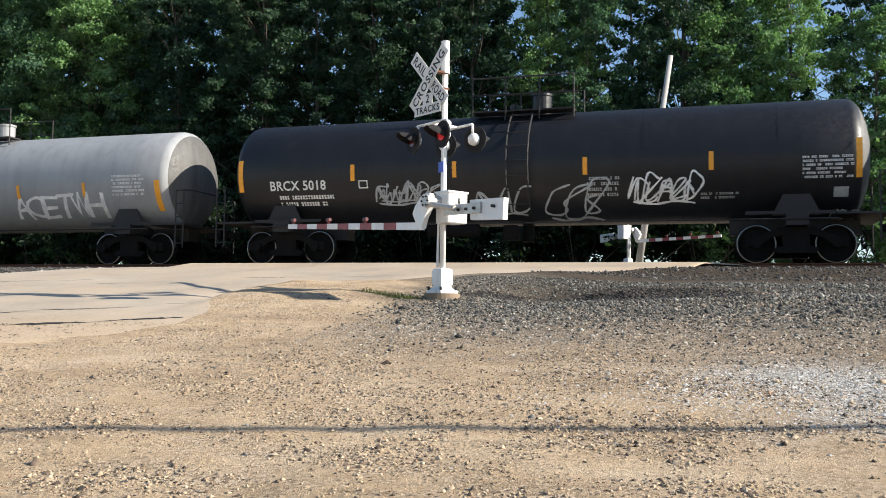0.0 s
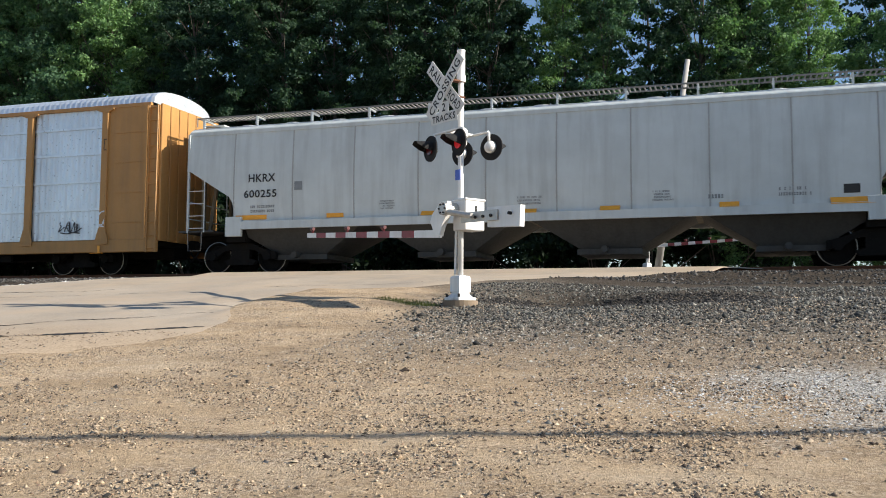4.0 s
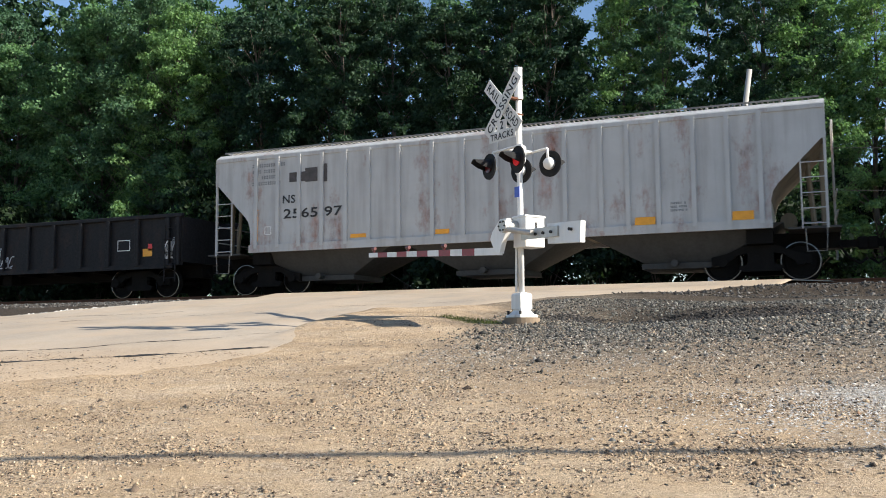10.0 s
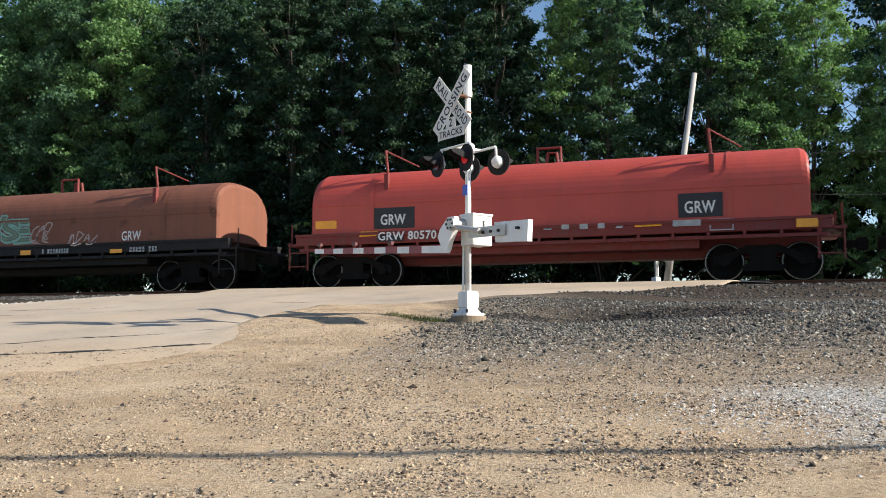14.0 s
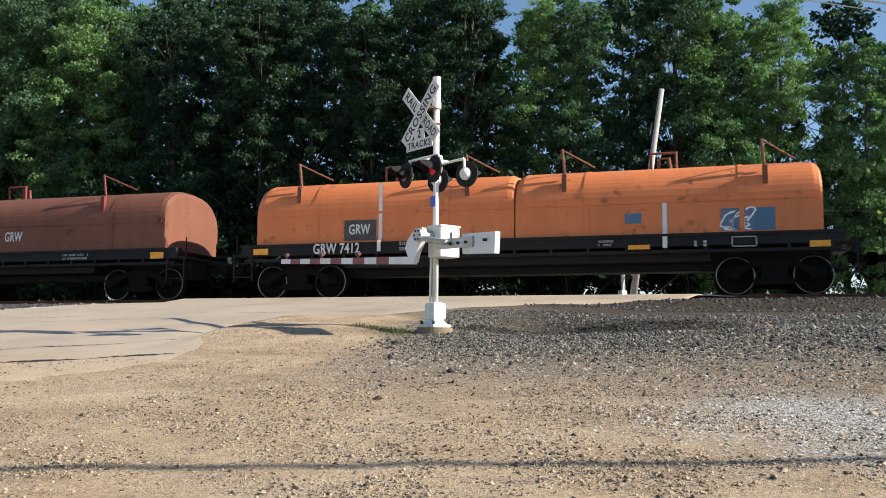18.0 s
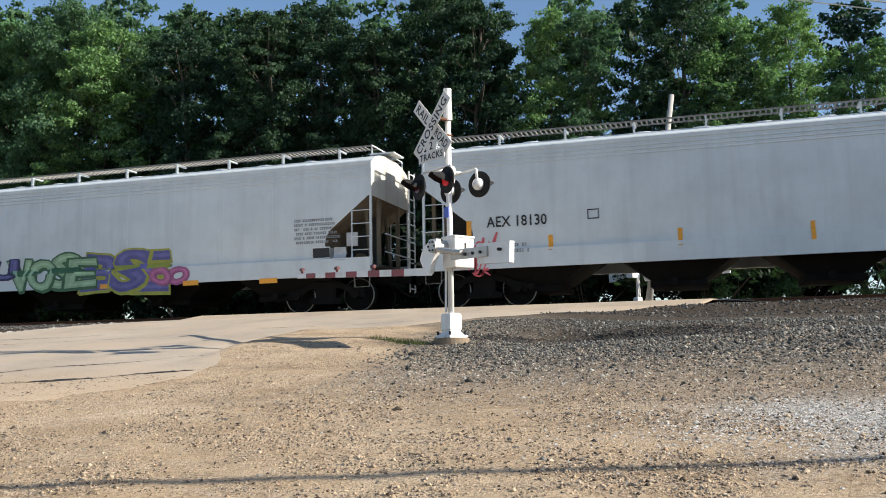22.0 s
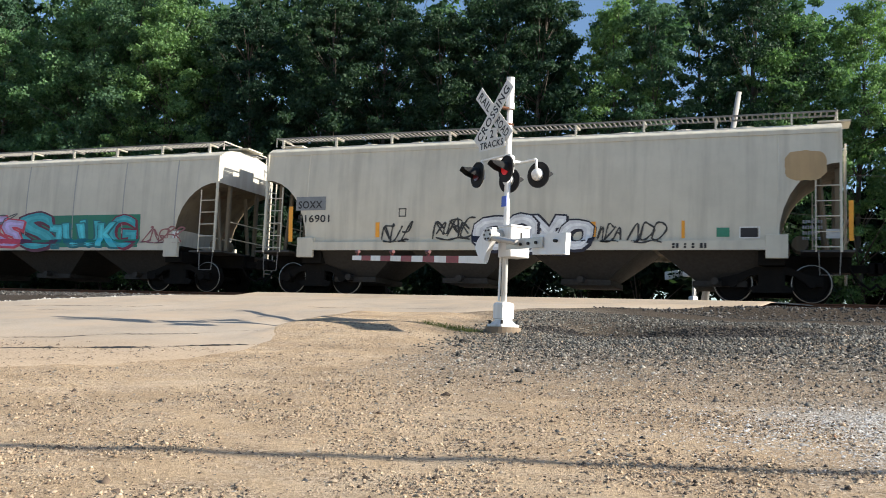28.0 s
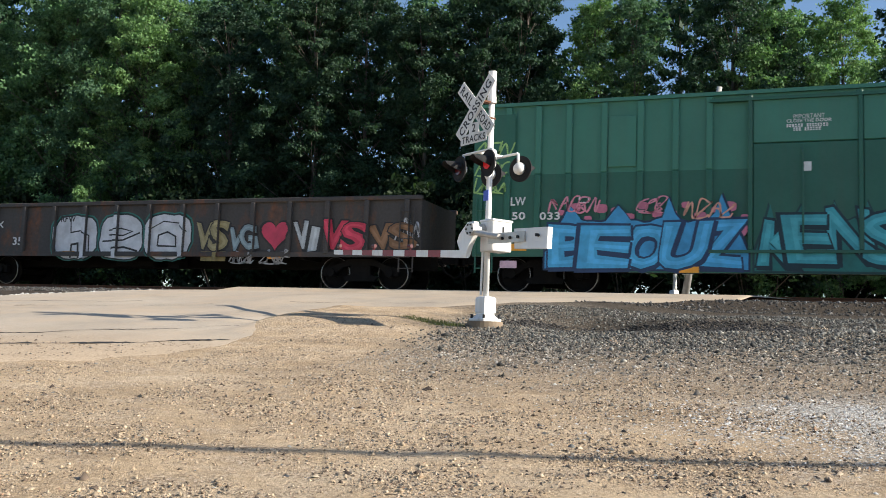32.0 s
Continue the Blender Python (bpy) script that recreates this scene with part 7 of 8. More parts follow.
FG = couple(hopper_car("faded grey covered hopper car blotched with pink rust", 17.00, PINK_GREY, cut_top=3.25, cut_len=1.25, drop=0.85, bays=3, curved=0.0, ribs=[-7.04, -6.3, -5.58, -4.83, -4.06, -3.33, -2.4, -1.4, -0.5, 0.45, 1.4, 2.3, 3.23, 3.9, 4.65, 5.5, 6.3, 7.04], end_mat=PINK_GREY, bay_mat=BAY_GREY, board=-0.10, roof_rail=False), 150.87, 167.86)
print_rows(FG, -7.19, 3.19, -6.06, 3.83, 4, GREY_MARK)
patch(FG, -5.92, 3.22, -5.39, 3.50, BLACK_FADED)
patch(FG, -5.39, 3.19, -4.98, 3.60, BLACK_FADED)
patch(FG, -4.91, 3.16, -4.66, 3.68, BLACK_FADED)
write(FG, -6.13, 2.60, -5.71, 2.84, "NS", BLACK_MARK)
write(FG, -6.10, 2.15, -4.17, 2.44, "2565 97", BLACK_MARK)
patch(FG, -7.13, 1.53, -6.97, 2.47, ORANGE_MARK)
patch(FG, 6.37, 1.42, 6.86, 1.64, ORANGE_MARK)
patch(FG, 4.06, 1.42, 4.56, 1.62, ORANGE_MARK)
print_rows(FG, 4.93, 1.72, 5.36, 1.95, 3, GREY_MARK)
outline(FG, -6.75, 1.71, -6.52, 1.96, WHITE_MARK)
patch(FG, -3.91, 1.49, -3.41, 1.60, ORANGE_MARK)
patch(FG, -1.32, 1.47, -0.91, 1.60, ORANGE_MARK)

RS = couple(hopper_car("cream ribbed hopper car eaten by brown rust", 16.02, RUST_HOPPER, cut_top=3.12, cut_len=1.22, drop=0.90, bays=3, curved=0.0, ribs=[-6.59, -5.86, -5.08, -4.27, -3.47, -2.63, -1.83, -0.91, 0.01, 0.99, 1.89, 2.81, 3.65, 4.45, 5.26, 6.08, 6.81], rib_mat=CREAM, end_mat=CREAM, bay_mat=BAY_TAN, board=-0.10, roof_rail=False), 169.58, 185.59)
patch(RS, -5.94, 1.32, -3.82, 2.87, PALE_BLUE)
patch(RS, -2.76, 1.36, -1.28, 2.04, PALE_BLUE)
write(RS, -5.87, 2.56, -4.60, 2.82, "RBMN", NAVY)
write(RS, -5.80, 2.16, -4.58, 2.39, "10001", NAVY)
print_rows(RS, -5.77, 1.53, -4.71, 1.75, 2, NAVY)
patch(RS, -6.84, 1.42, -6.69, 1.86, ORANGE_MARK)
patch(RS, 7.20, 1.38, 7.32, 2.23, ORANGE_MARK)
patch(RS, 4.11, 1.37, 4.24, 1.85, ORANGE_MARK)

BG = couple(hopper_car("beige ribbed covered hopper car with pale blue overpaint", 17.07, BEIGE_HOPPER, cut_top=3.12, cut_len=1.22, drop=0.90, bays=3, curved=0.0, ribs=[-7.18, -6.46, -5.74, -4.92, -4.13, -3.31, -2.43, -1.55, -0.65, 0.3, 1.2, 2.13, 2.96, 3.77, 4.61, 5.42, 6.16, 6.89], rib_mat=PALE_RIB, bay_mat=BAY_TAN, board=-0.10, roof_rail=False), 187.25, 204.32)
patch(BG, -7.12, 1.49, -3.42, 2.88, PALE_BLUE)
write(BG, -6.34, 2.49, -5.02, 2.70, "RBMN", NAVY)
write(BG, -6.25, 2.05, -5.02, 2.26, "10070", NAVY)
print_rows(BG, -5.68, 1.59, -4.26, 1.86, 2, NAVY)
patch(BG, 0.36, 1.57, 1.21, 2.01, WHITE_MARK)
patch(BG, -7.31, 1.49, -7.15, 2.39, ORANGE_MARK)
patch(BG, -5.04, 1.51, -4.90, 2.10, ORANGE_MARK)
patch(BG, -3.40, 1.50, -3.28, 2.08, ORANGE_MARK)
patch(BG, 1.11, 1.46, 1.22, 1.97, ORANGE_MARK)
patch(BG, 2.86, 1.45, 2.98, 1.94, ORANGE_MARK)
patch(BG, 4.52, 1.47, 4.62, 1.94, ORANGE_MARK)
patch(BG, 6.80, 1.41, 6.91, 2.38, ORANGE_MARK)
patch(BG, 4.78, 1.62, 5.21, 1.94, DIM_MARK)
outline(BG, 6.40, 1.55, 6.67, 1.74, DIM_MARK)

C1 = couple(coil_car("brown hooded coil car with faded green graffiti", 13.71, BROWN_HOOD, BLACK_FRAME, 1, RED_FRAME), 206.46, 220.17)
write(C1, -3.86, 1.55, -3.25, 1.85, "GRW", WHITE_MARK)
write(C1, 3.12, 1.49, 3.81, 1.78, "GRW", WHITE_MARK)
write(C1, -5.35, 1.18, -4.19, 1.38, "GRW 7620", WHITE_MARK)
piece(C1, -2.90, 1.60, -0.34, 2.37, "EAYSE", (0.10,0.15,0.10), (0.20,0.40,0.33), 4, 0.05)
patch(C1, -6.63, 1.16, -6.06, 1.36, ORANGE_MARK)
patch(C1, -0.58, 1.15, -0.17, 1.30, ORANGE_MARK)
patch(C1, 2.79, 1.12, 3.23, 1.24, ORANGE_MARK)
print_rows(C1, 0.15, 1.17, 1.56, 1.31, 1, DIM_MARK)
print_rows(C1, 3.25, 1.13, 4.56, 1.28, 1, DIM_MARK)
tag(C1, -0.27, 1.57, 0.49, 2.06, (0.4,0.3,0.27), 5)
tag(C1, 1.23, 1.42, 2.22, 1.79, (0.45,0.35,0.32), 6)

C2 = couple(coil_car("bright red hooded coil car with black panels", 13.80, RED_HOOD, RED_FRAME, 1, RED_FRAME), 222.31, 236.10)
patch(C2, -4.60, 1.54, -3.39, 2.11, BLACK_MARK)
write(C2, -4.37, 1.64, -3.65, 1.93, "GRW", WHITE_MARK)
patch(C2, 3.44, 1.52, 4.48, 2.11, BLACK_MARK)
write(C2, 3.59, 1.62, 4.31, 1.92, "GRW", WHITE_MARK)
patch(C2, -4.43, 1.18, -3.68, 1.47, BLACK_MARK)
write(C2, -4.40, 1.21, -2.74, 1.44, "GRW 80570", WHITE_MARK)
patch(C2, -6.33, 1.60, -5.68, 1.82, ORANGE_MARK)
patch(C2, -4.95, 1.34, -4.45, 1.49, ORANGE_MARK)
patch(C2, 2.40, 1.33, 3.04, 1.46, ORANGE_MARK)
patch(C2, 6.09, 1.18, 6.56, 1.38, ORANGE_MARK)
patch(C2, 0.13, 1.33, 0.33, 1.46, DIM_MARK)
patch(C2, 0.59, 1.33, 0.78, 1.45, DIM_MARK)
patch(C2, 1.05, 1.32, 1.25, 1.45, DIM_MARK)
patch(C2, 1.50, 1.32, 1.67, 1.45, DIM_MARK)
patch(C2, 1.95, 1.32, 2.11, 1.46, DIM_MARK)
patch(C2, 3.31, 1.30, 3.96, 1.45, DIM_MARK)
outline(C2, 4.16, 1.17, 4.71, 1.47, DIM_MARK)
print_rows(C2, -2.55, 1.27, -1.85, 1.42, 2, RED_LETTER)

C3 = couple(coil_car("silver grey hooded coil car with turquoise graffiti", 13.65, GREY_HOOD, BLACK_FRAME), 238.05, 251.70)
print_rows(C3, -5.21, 1.70, -3.82, 2.08, 4, BLACK_MARK)
patch(C3, -3.48, 1.65, -2.95, 2.07, BLACK_MARK)
patch(C3, -3.35, 1.78, -2.47, 2.05, BLACK_MARK)
print_rows(C3, -2.23, 1.92, -0.75, 2.10, 1, BLACK_MARK)
print_rows(C3, -2.24, 1.65, -0.58, 1.85, 1, BLACK_MARK)
piece(C3, 0.11, 1.47, 1.67, 2.47, "ADR", (0.20,0.55,0.62), (0.05,0.30,0.38), 5, 0.10)
patch(C3, -5.98, 1.65, -5.55, 1.79, ORANGE_MARK)
patch(C3, -2.97, 1.14, -2.51, 1.32, ORANGE_MARK)
print_rows(C3, -4.85, 1.16, -3.17, 1.36, 1, BLACK_MARK)
patch(C3, -0.01, 1.13, 0.23, 1.24, ORANGE_MARK)

C4 = couple(coil_car("red orange coil car with two stained hoods", 15.05, RED_ORANGE_HOOD, BLACK_FRAME, 2, BROWN_HOOD), 254.50, 269.55)
write(C4, -4.26, 1.97, -3.60, 2.25, "GRW", WHITE_MARK)
patch(C4, 3.14, 1.81, 4.24, 2.21, BLACK_FADED)
write(C4, 3.28, 1.85, 3.94, 2.15, "GRW", WHITE_MARK)
write(C4, -3.69, 1.31, -1.80, 1.54, "GRW 6870", WHITE_MARK)
patch(C4, -4.77, 1.35, -4.31, 1.47, ORANGE_MARK)
patch(C4, -3.04, 1.36, -2.63, 1.48, ORANGE_MARK)
patch(C4, -0.80, 1.27, -0.34, 1.42, ORANGE_MARK)
patch(C4, 2.45, 1.26, 2.91, 1.38, ORANGE_MARK)
patch(C4, 4.83, 1.26, 5.30, 1.38, ORANGE_MARK)
patch(C4, 6.42, 1.22, 6.86, 1.42, ORANGE_MARK)
patch(C4, -1.67, 1.71, -1.57, 2.64, WHITE_MARK)
patch(C4, 1.18, 1.23, 1.27, 2.61, WHITE_MARK)
patch(C4, 5.84, 1.11, 5.94, 2.62, WHITE_MARK)
outline(C4, 4.46, 1.18, 4.83, 1.50, DIM_MARK)
print_rows(C4, -0.19, 1.33, 1.03, 1.49, 2, DIM_MARK)

C5 = couple(coil_car("dull brown hooded coil car on black frame", 13.74, BROWN_HOOD, BLACK_FRAME, 1, RED_FRAME), 271.74, 285.48)
write(C5, 0.80, 1.77, 1.44, 2.07, "GRW", WHITE_MARK)
write(C5, -5.36, 1.19, -4.18, 1.39, "GRW 7630", WHITE_MARK)
patch(C5, -6.53, 1.20, -6.06, 1.40, ORANGE_MARK)
patch(C5, -3.61, 1.20, -3.17, 1.31, ORANGE_MARK)
patch(C5, -0.60, 1.20, -0.14, 1.29, ORANGE_MARK)
patch(C5, 6.03, 1.14, 6.47, 1.33, ORANGE_MARK)
print_rows(C5, -2.69, 1.19, -1.92, 1.38, 2, DIM_MARK)
print_rows(C5, 3.02, 1.17, 4.12, 1.34, 2, DIM_MARK)
patch(C5, -5.97, 1.59, -5.48, 1.85, BLACK_FADED)
tag(C5, -5.86, 2.42, -5.12, 2.70, (0.5,0.42,0.38), 6)

C6 = couple(coil_car("orange coil car with two scabbed hoods", 15.56, ORANGE_HOOD, BLACK_FRAME, 2, BROWN_HOOD), 287.51, 303.07)
patch(C6, -4.69, 1.51, -3.77, 2.06, BLACK_FADED)
write(C6, -4.55, 1.67, -3.94, 1.95, "GRW", WHITE_MARK)
write(C6, -5.54, 1.15, -4.20, 1.44, "GRW 7412", WHITE_MARK)
patch(C6, -3.70, 1.19, -3.60, 3.05, WHITE_MARK)
patch(C6, 3.67, 1.10, 3.78, 2.28, WHITE_MARK)
patch(C6, 5.03, 1.49, 6.26, 2.03, BLUE_PATCH)
tag(C6, 5.07, 1.55, 5.80, 1.96, (0.8,0.8,0.8), 5)
patch(C6, 2.77, 1.73, 3.17, 1.98, BLUE_PATCH)
patch(C6, -7.35, 1.17, -6.90, 1.34, ORANGE_MARK)
patch(C6, 2.85, 1.08, 3.37, 1.19, ORANGE_MARK)
patch(C6, 6.98, 1.05, 7.43, 1.20, ORANGE_MARK)
print_rows(C6, -3.07, 1.20, -2.38, 1.43, 2, DIM_MARK)
print_rows(C6, 4.18, 1.12, 4.66, 1.26, 1, DIM_MARK)
outline(C6, 5.26, 1.09, 5.83, 1.34, DIM_MARK)
print_rows(C6, 2.13, 1.18, 2.49, 1.32, 2, DIM_MARK)

T4 = couple(tank_car("black tank car with a safety rail along its top", 15.66, BLACK_TANK, walkway="long"), 304.59, 320.26)
write(T4, -5.85, 1.95, -4.27, 2.18, "ARIX 43049", WHITE_MARK)
print_rows(T4, -5.87, 1.52, -4.77, 1.77, 2, DIM_MARK)
patch(T4, -7.20, 1.52, -7.03, 2.39, ORANGE_MARK)
patch(T4, -3.88, 1.94, -3.77, 2.40, ORANGE_MARK)
patch(T4, -1.23, 1.95, -1.12, 2.39, ORANGE_MARK)
patch(T4, 1.54, 1.92, 1.64, 2.38, ORANGE_MARK)
patch(T4, 3.77, 1.94, 3.87, 2.39, ORANGE_MARK)
patch(T4, 6.94, 1.47, 7.07, 2.34, ORANGE_MARK)
patch(T4, -3.49, 1.65, -2.73, 1.94, ORANGE_MARK)
patch(T4, -3.36, 1.71, -2.84, 1.89, PINK_MARK)
write(T4, -0.17, 2.34, 0.78, 2.45, "REGULATING VALVES", WHITE_MARK)
write(T4, -0.11, 2.21, 0.73, 2.32, "VENTING NORMAL", WHITE_MARK)
print_rows(T4, 0.04, 1.98, 0.57, 2.15, 2, DIM_MARK)
patch(T4, -0.20, 1.89, 0.85, 1.93, DIM_MARK)
write(T4, 4.13, 2.24, 4.96, 2.35, "CARBON DIOXIDE", WHITE_MARK)
write(T4, 4.03, 2.07, 5.04, 2.18, "REFRIGERATED LIQUID", WHITE_MARK)
outline(T4, 4.29, 1.61, 4.74, 1.91, WHITE_MARK)
print_rows(T4, 4.34, 1.66, 4.70, 1.84, 2, DIM_MARK)
print_rows(T4, 5.73, 1.92, 6.80, 2.32, 5, WHITE_MARK)
patch(T4, 6.17, 1.69, 6.33, 1.80, RED_LETTER)
patch(T4, -6.45, 1.72, -6.30, 1.80, RED_LETTER)
diamond(T4, 6.20, 1.23, 0.16, GREEN_SIGN)
print_rows(T4, 1.29, 2.65, 1.57, 2.80, 2, WHITE_MARK)
print_rows(T4, 3.51, 1.84, 3.68, 1.90, 1, DIM_MARK)
tag(T4, -0.15, 1.84, 0.93, 2.13, (0.12,0.12,0.13), 8)
print_rows(T4, 6.07, 2.36, 6.51, 2.41, 1, WHITE_MARK)

H4 = couple(hopper_car("white covered hopper car with an ochre panel", 16.47, WHITE_CAR, shear=True, cut_top=3.1, cut_len=1.4, sill_drop=0.38, ridges=3, seam=None), 321.48, 337.94)
patch(H4, -6.97, 2.04, -5.98, 2.76, PALE_GREY)
write(H4, -6.93, 2.51, -6.35, 2.69, "AEX", BLACK_FADED)
write(H4, -6.93, 2.19, -6.14, 2.41, "18018", BLACK_FADED)
piece(H4, -2.79, 1.55, -1.69, 2.02, "TRIX", None, (0.62,0.12,0.22), 3, 0.0)
patch(H4, -0.95, 1.44, 0.88, 1.88, OCHRE)
tag(H4, 3.30, 1.48, 3.86, 2.31, (0.05,0.10,0.13), 4)
patch(H4, 3.87, 1.36, 4.26, 1.75, PALE_GREY)
patch(H4, 4.94, 1.51, 5.58, 1.79, PALE_GREY)
patch(H4, 5.61, 1.50, 6.04, 1.74, BLACK_MARK)
patch(H4, 6.14, 1.48, 6.95, 1.88, PALE_GREY)
patch(H4, 6.43, 1.49, 6.94, 1.83, PINK_MARK)
patch(H4, -7.73, 1.18, -6.75, 1.33, ORANGE_MARK)
patch(H4, -4.79, 1.12, -4.28, 1.27, ORANGE_MARK)
patch(H4, 0.58, 1.08, 1.16, 1.22, ORANGE_MARK)
patch(H4, 3.59, 1.02, 4.18, 1.20, ORANGE_MARK)
patch(H4, 7.22, 0.99, 7.72, 1.19, ORANGE_MARK)
patch(H4, -6.37, 1.47, -5.46, 1.69, PALE_GREY)
patch(H4, -0.09, 2.48, 0.06, 2.82, GREY_MARK)

H5 = couple(hopper_car("white covered hopper car with purple and green graffiti", 17.15, WHITE_CAR, shear=True, cut_top=3.1, cut_len=1.4, sill_drop=0.38, ridges=3, seam=None), 339.36, 356.51)
write(H5, -7.04, 2.49, -6.15, 2.72, "BNGX", BLACK_MARK)
write(H5, -7.07, 2.07, -6.30, 2.31, "60111", BLACK_MARK)
outline(H5, -5.46, 2.29, -5.20, 2.52, BLACK_MARK)
print_rows(H5, -7.06, 1.51, -6.13, 1.73, 2, GREY_MARK)
piece(H5, -4.94, 1.29, -3.30, 1.98, "MU", (0.10,0.09,0.26), (0.02,0.02,0.08), 3, 0.14)
piece(H5, -3.38, 0.93, -0.28, 1.95, "VOSE", (0.28,0.42,0.25), (0.04,0.12,0.05), 4, 0.12)
piece(H5, -0.43, 0.81, 2.31, 1.89, "BSE", (0.11,0.10,0.28), (0.35,0.35,0.05), 5, 0.16)
piece(H5, 1.18, 0.94, 2.86, 1.41, "OOO", (0.42,0.12,0.25), (0.30,0.08,0.2), 6, 0.10)
print_rows(H5, 6.27, 1.87, 7.69, 2.55, 6, GREY_MARK)
patch(H5, 6.82, 1.46, 7.33, 1.75, BLACK_MARK)
outline(H5, 6.81, 1.44, 7.34, 1.76, WHITE_MARK)
patch(H5, -8.40, 0.94, -7.50, 1.10, ORANGE_MARK)
patch(H5, 2.78, 0.86, 3.28, 1.00, ORANGE_MARK)
patch(H5, -0.06, 0.88, 0.53, 1.01, ORANGE_MARK)
patch(H5, 5.23, 0.82, 5.79, 0.96, ORANGE_MARK)
patch(H5, 7.46, 1.37, 7.82, 1.73, PALE_GREY)
patch(H5, 7.84, 1.74, 8.17, 2.11, PALE_GREY)

H6 = couple(hopper_car("clean white covered hopper car with amber stripes", 16.54, WHITE_CAR, shear=True, cut_top=3.1, cut_len=1.4, sill_drop=0.38, ridges=3, seams=1, seam=None), 357.95, 374.50)
write(H6, -6.51, 2.01, -4.93, 2.29, "AEX 18130", BLACK_MARK)
outline(H6, -3.90, 2.08, -3.61, 2.33, BLACK_MARK)
patch(H6, -7.05, 1.31, -6.92, 2.21, ORANGE_MARK)
patch(H6, -4.91, 1.35, -4.79, 1.74, ORANGE_MARK)
patch(H6, -1.73, 1.30, -1.62, 1.73, ORANGE_MARK)
patch(H6, 1.27, 1.27, 1.37, 1.72, ORANGE_MARK)
patch(H6, 4.54, 1.28, 4.65, 1.72, ORANGE_MARK)
patch(H6, 6.76, 1.23, 6.88, 2.17, ORANGE_MARK)
tag(H6, -6.90, 0.87, -6.36, 1.83, (0.62,0.10,0.12), 3)
print_rows(H6, -6.36, 1.33, -5.36, 1.58, 2, GREY_MARK)
print_rows(H6, 5.38, 1.33, 5.70, 1.78, 5, GREY_MARK)
print_rows(H6, 5.88, 1.60, 6.69, 1.77, 2, GREY_MARK)
patch(H6, 5.89, 1.33, 6.32, 1.55, BLACK_MARK)
patch(H6, 6.35, 1.31, 6.72, 1.54, PALE_GREY)

H7 = couple(hopper_car("white covered hopper car with blue outline graffiti", 17.77, OFF_WHITE, shear=True, cut_top=3.1, cut_len=1.4, sill_drop=0.38, ridges=3, seam=None), 376.60, 394.38)
write(H7, -7.83, 2.54, -6.92, 2.78, "BNGX", BLACK_MARK)
write(H7, -7.84, 2.12, -6.87, 2.34, "60184", BLACK_MARK)
outline(H7, -6.23, 2.34, -6.00, 2.59, BLACK_MARK)
print_rows(H7, -2.85, 1.99, -1.63, 2.56, 6, GREY_MARK)
write(H7, -1.39, 2.67, 0.41, 2.80, "DO NOT HAMMER ON CAR", RED_LETTER)
print_rows(H7, -1.02, 1.53, -0.00, 1.84, 4, RED_LETTER)
piece(H7, -6.14, 1.01, -2.89, 1.97, "CEDGE", (0.47,0.51,0.54), (0.06,0.14,0.34), 3, 0.13)
tag(H7, -7.03, 1.00, -5.03, 1.35, (0.10,0.20,0.45), 4)
tag(H7, -3.40, 0.99, -1.84, 1.32, (0.06,0.14,0.34), 5)
piece(H7, 0.53, 0.99, 2.84, 1.83, "CATZ", (0.50,0.53,0.55), (0.03,0.04,0.08), 6, 0.15)
tag(H7, 3.79, 1.26, 5.06, 2.04, (0.16,0.04,0.13), 7)
tag(H7, 3.86, 1.33, 4.99, 2.01, (0.18,0.05,0.14), 17)
print_rows(H7, 6.35, 1.64, 6.82, 1.84, 3, GREY_MARK)
patch(H7, 7.12, 1.38, 7.41, 2.05, PALE_GREY)
patch(H7, 7.15, 1.40, 7.38, 1.71, PINK_MARK)
patch(H7, -9.13, 1.07, -8.21, 1.19, ORANGE_MARK)
patch(H7, 7.28, 0.91, 7.86, 1.04, ORANGE_MARK)
patch(H7, 4.72, 0.94, 5.24, 1.07, ORANGE_MARK)
print_rows(H7, -7.75, 1.61, -6.87, 1.85, 2, GREY_MARK)

H8 = couple(hopper_car("weathered grey covered hopper car with black plates", 18.36, DUSTY_CAR, cut_top=3.6, cut_len=1.35, drop=0.75, belly=0.30, pipes=True, seams=1), 396.04, 414.40)
patch(H8, -7.28, 2.72, -6.22, 3.02, BLACK_MARK)
write(H8, -7.20, 2.77, -6.30, 2.97, "TCMX", WHITE_MARK)
patch(H8, -7.39, 2.29, -6.11, 2.57, BLACK_MARK)
write(H8, -7.31, 2.34, -6.16, 2.52, "450994", WHITE_MARK)
outline(H8, -5.37, 2.51, -5.13, 2.74, BLACK_MARK)
print_rows(H8, -2.28, 1.57, -1.53, 1.86, 3, GREY_MARK)
patch(H8, -7.44, 1.53, -6.76, 1.63, OCHRE)
patch(H8, -2.87, 1.50, -2.36, 1.59, OCHRE)
patch(H8, -0.47, 1.48, 0.01, 1.56, OCHRE)
patch(H8, 4.56, 1.41, 5.03, 1.53, OCHRE)
patch(H8, 5.02, 1.43, 5.47, 1.72, BLACK_MARK)
outline(H8, 5.00, 1.42, 5.48, 1.73, WHITE_MARK)
patch(H8, 6.86, 1.52, 7.42, 1.83, PINK_MARK)
patch(H8, -7.65, 1.67, -7.42, 2.12, PALE_GREY)
print_rows(H8, 5.71, 1.39, 6.22, 1.67, 3, GREY_MARK)

H9 = couple(hopper_car("white covered hopper car with a black sprayed tag", 17.09, OFF_WHITE, shear=True, cut_top=3.1, cut_len=1.4, sill_drop=0.38, ridges=2, seam=None), 415.81, 432.90)
write(H9, -7.27, 2.18, -6.52, 2.40, "CEFX", BLACK_MARK)
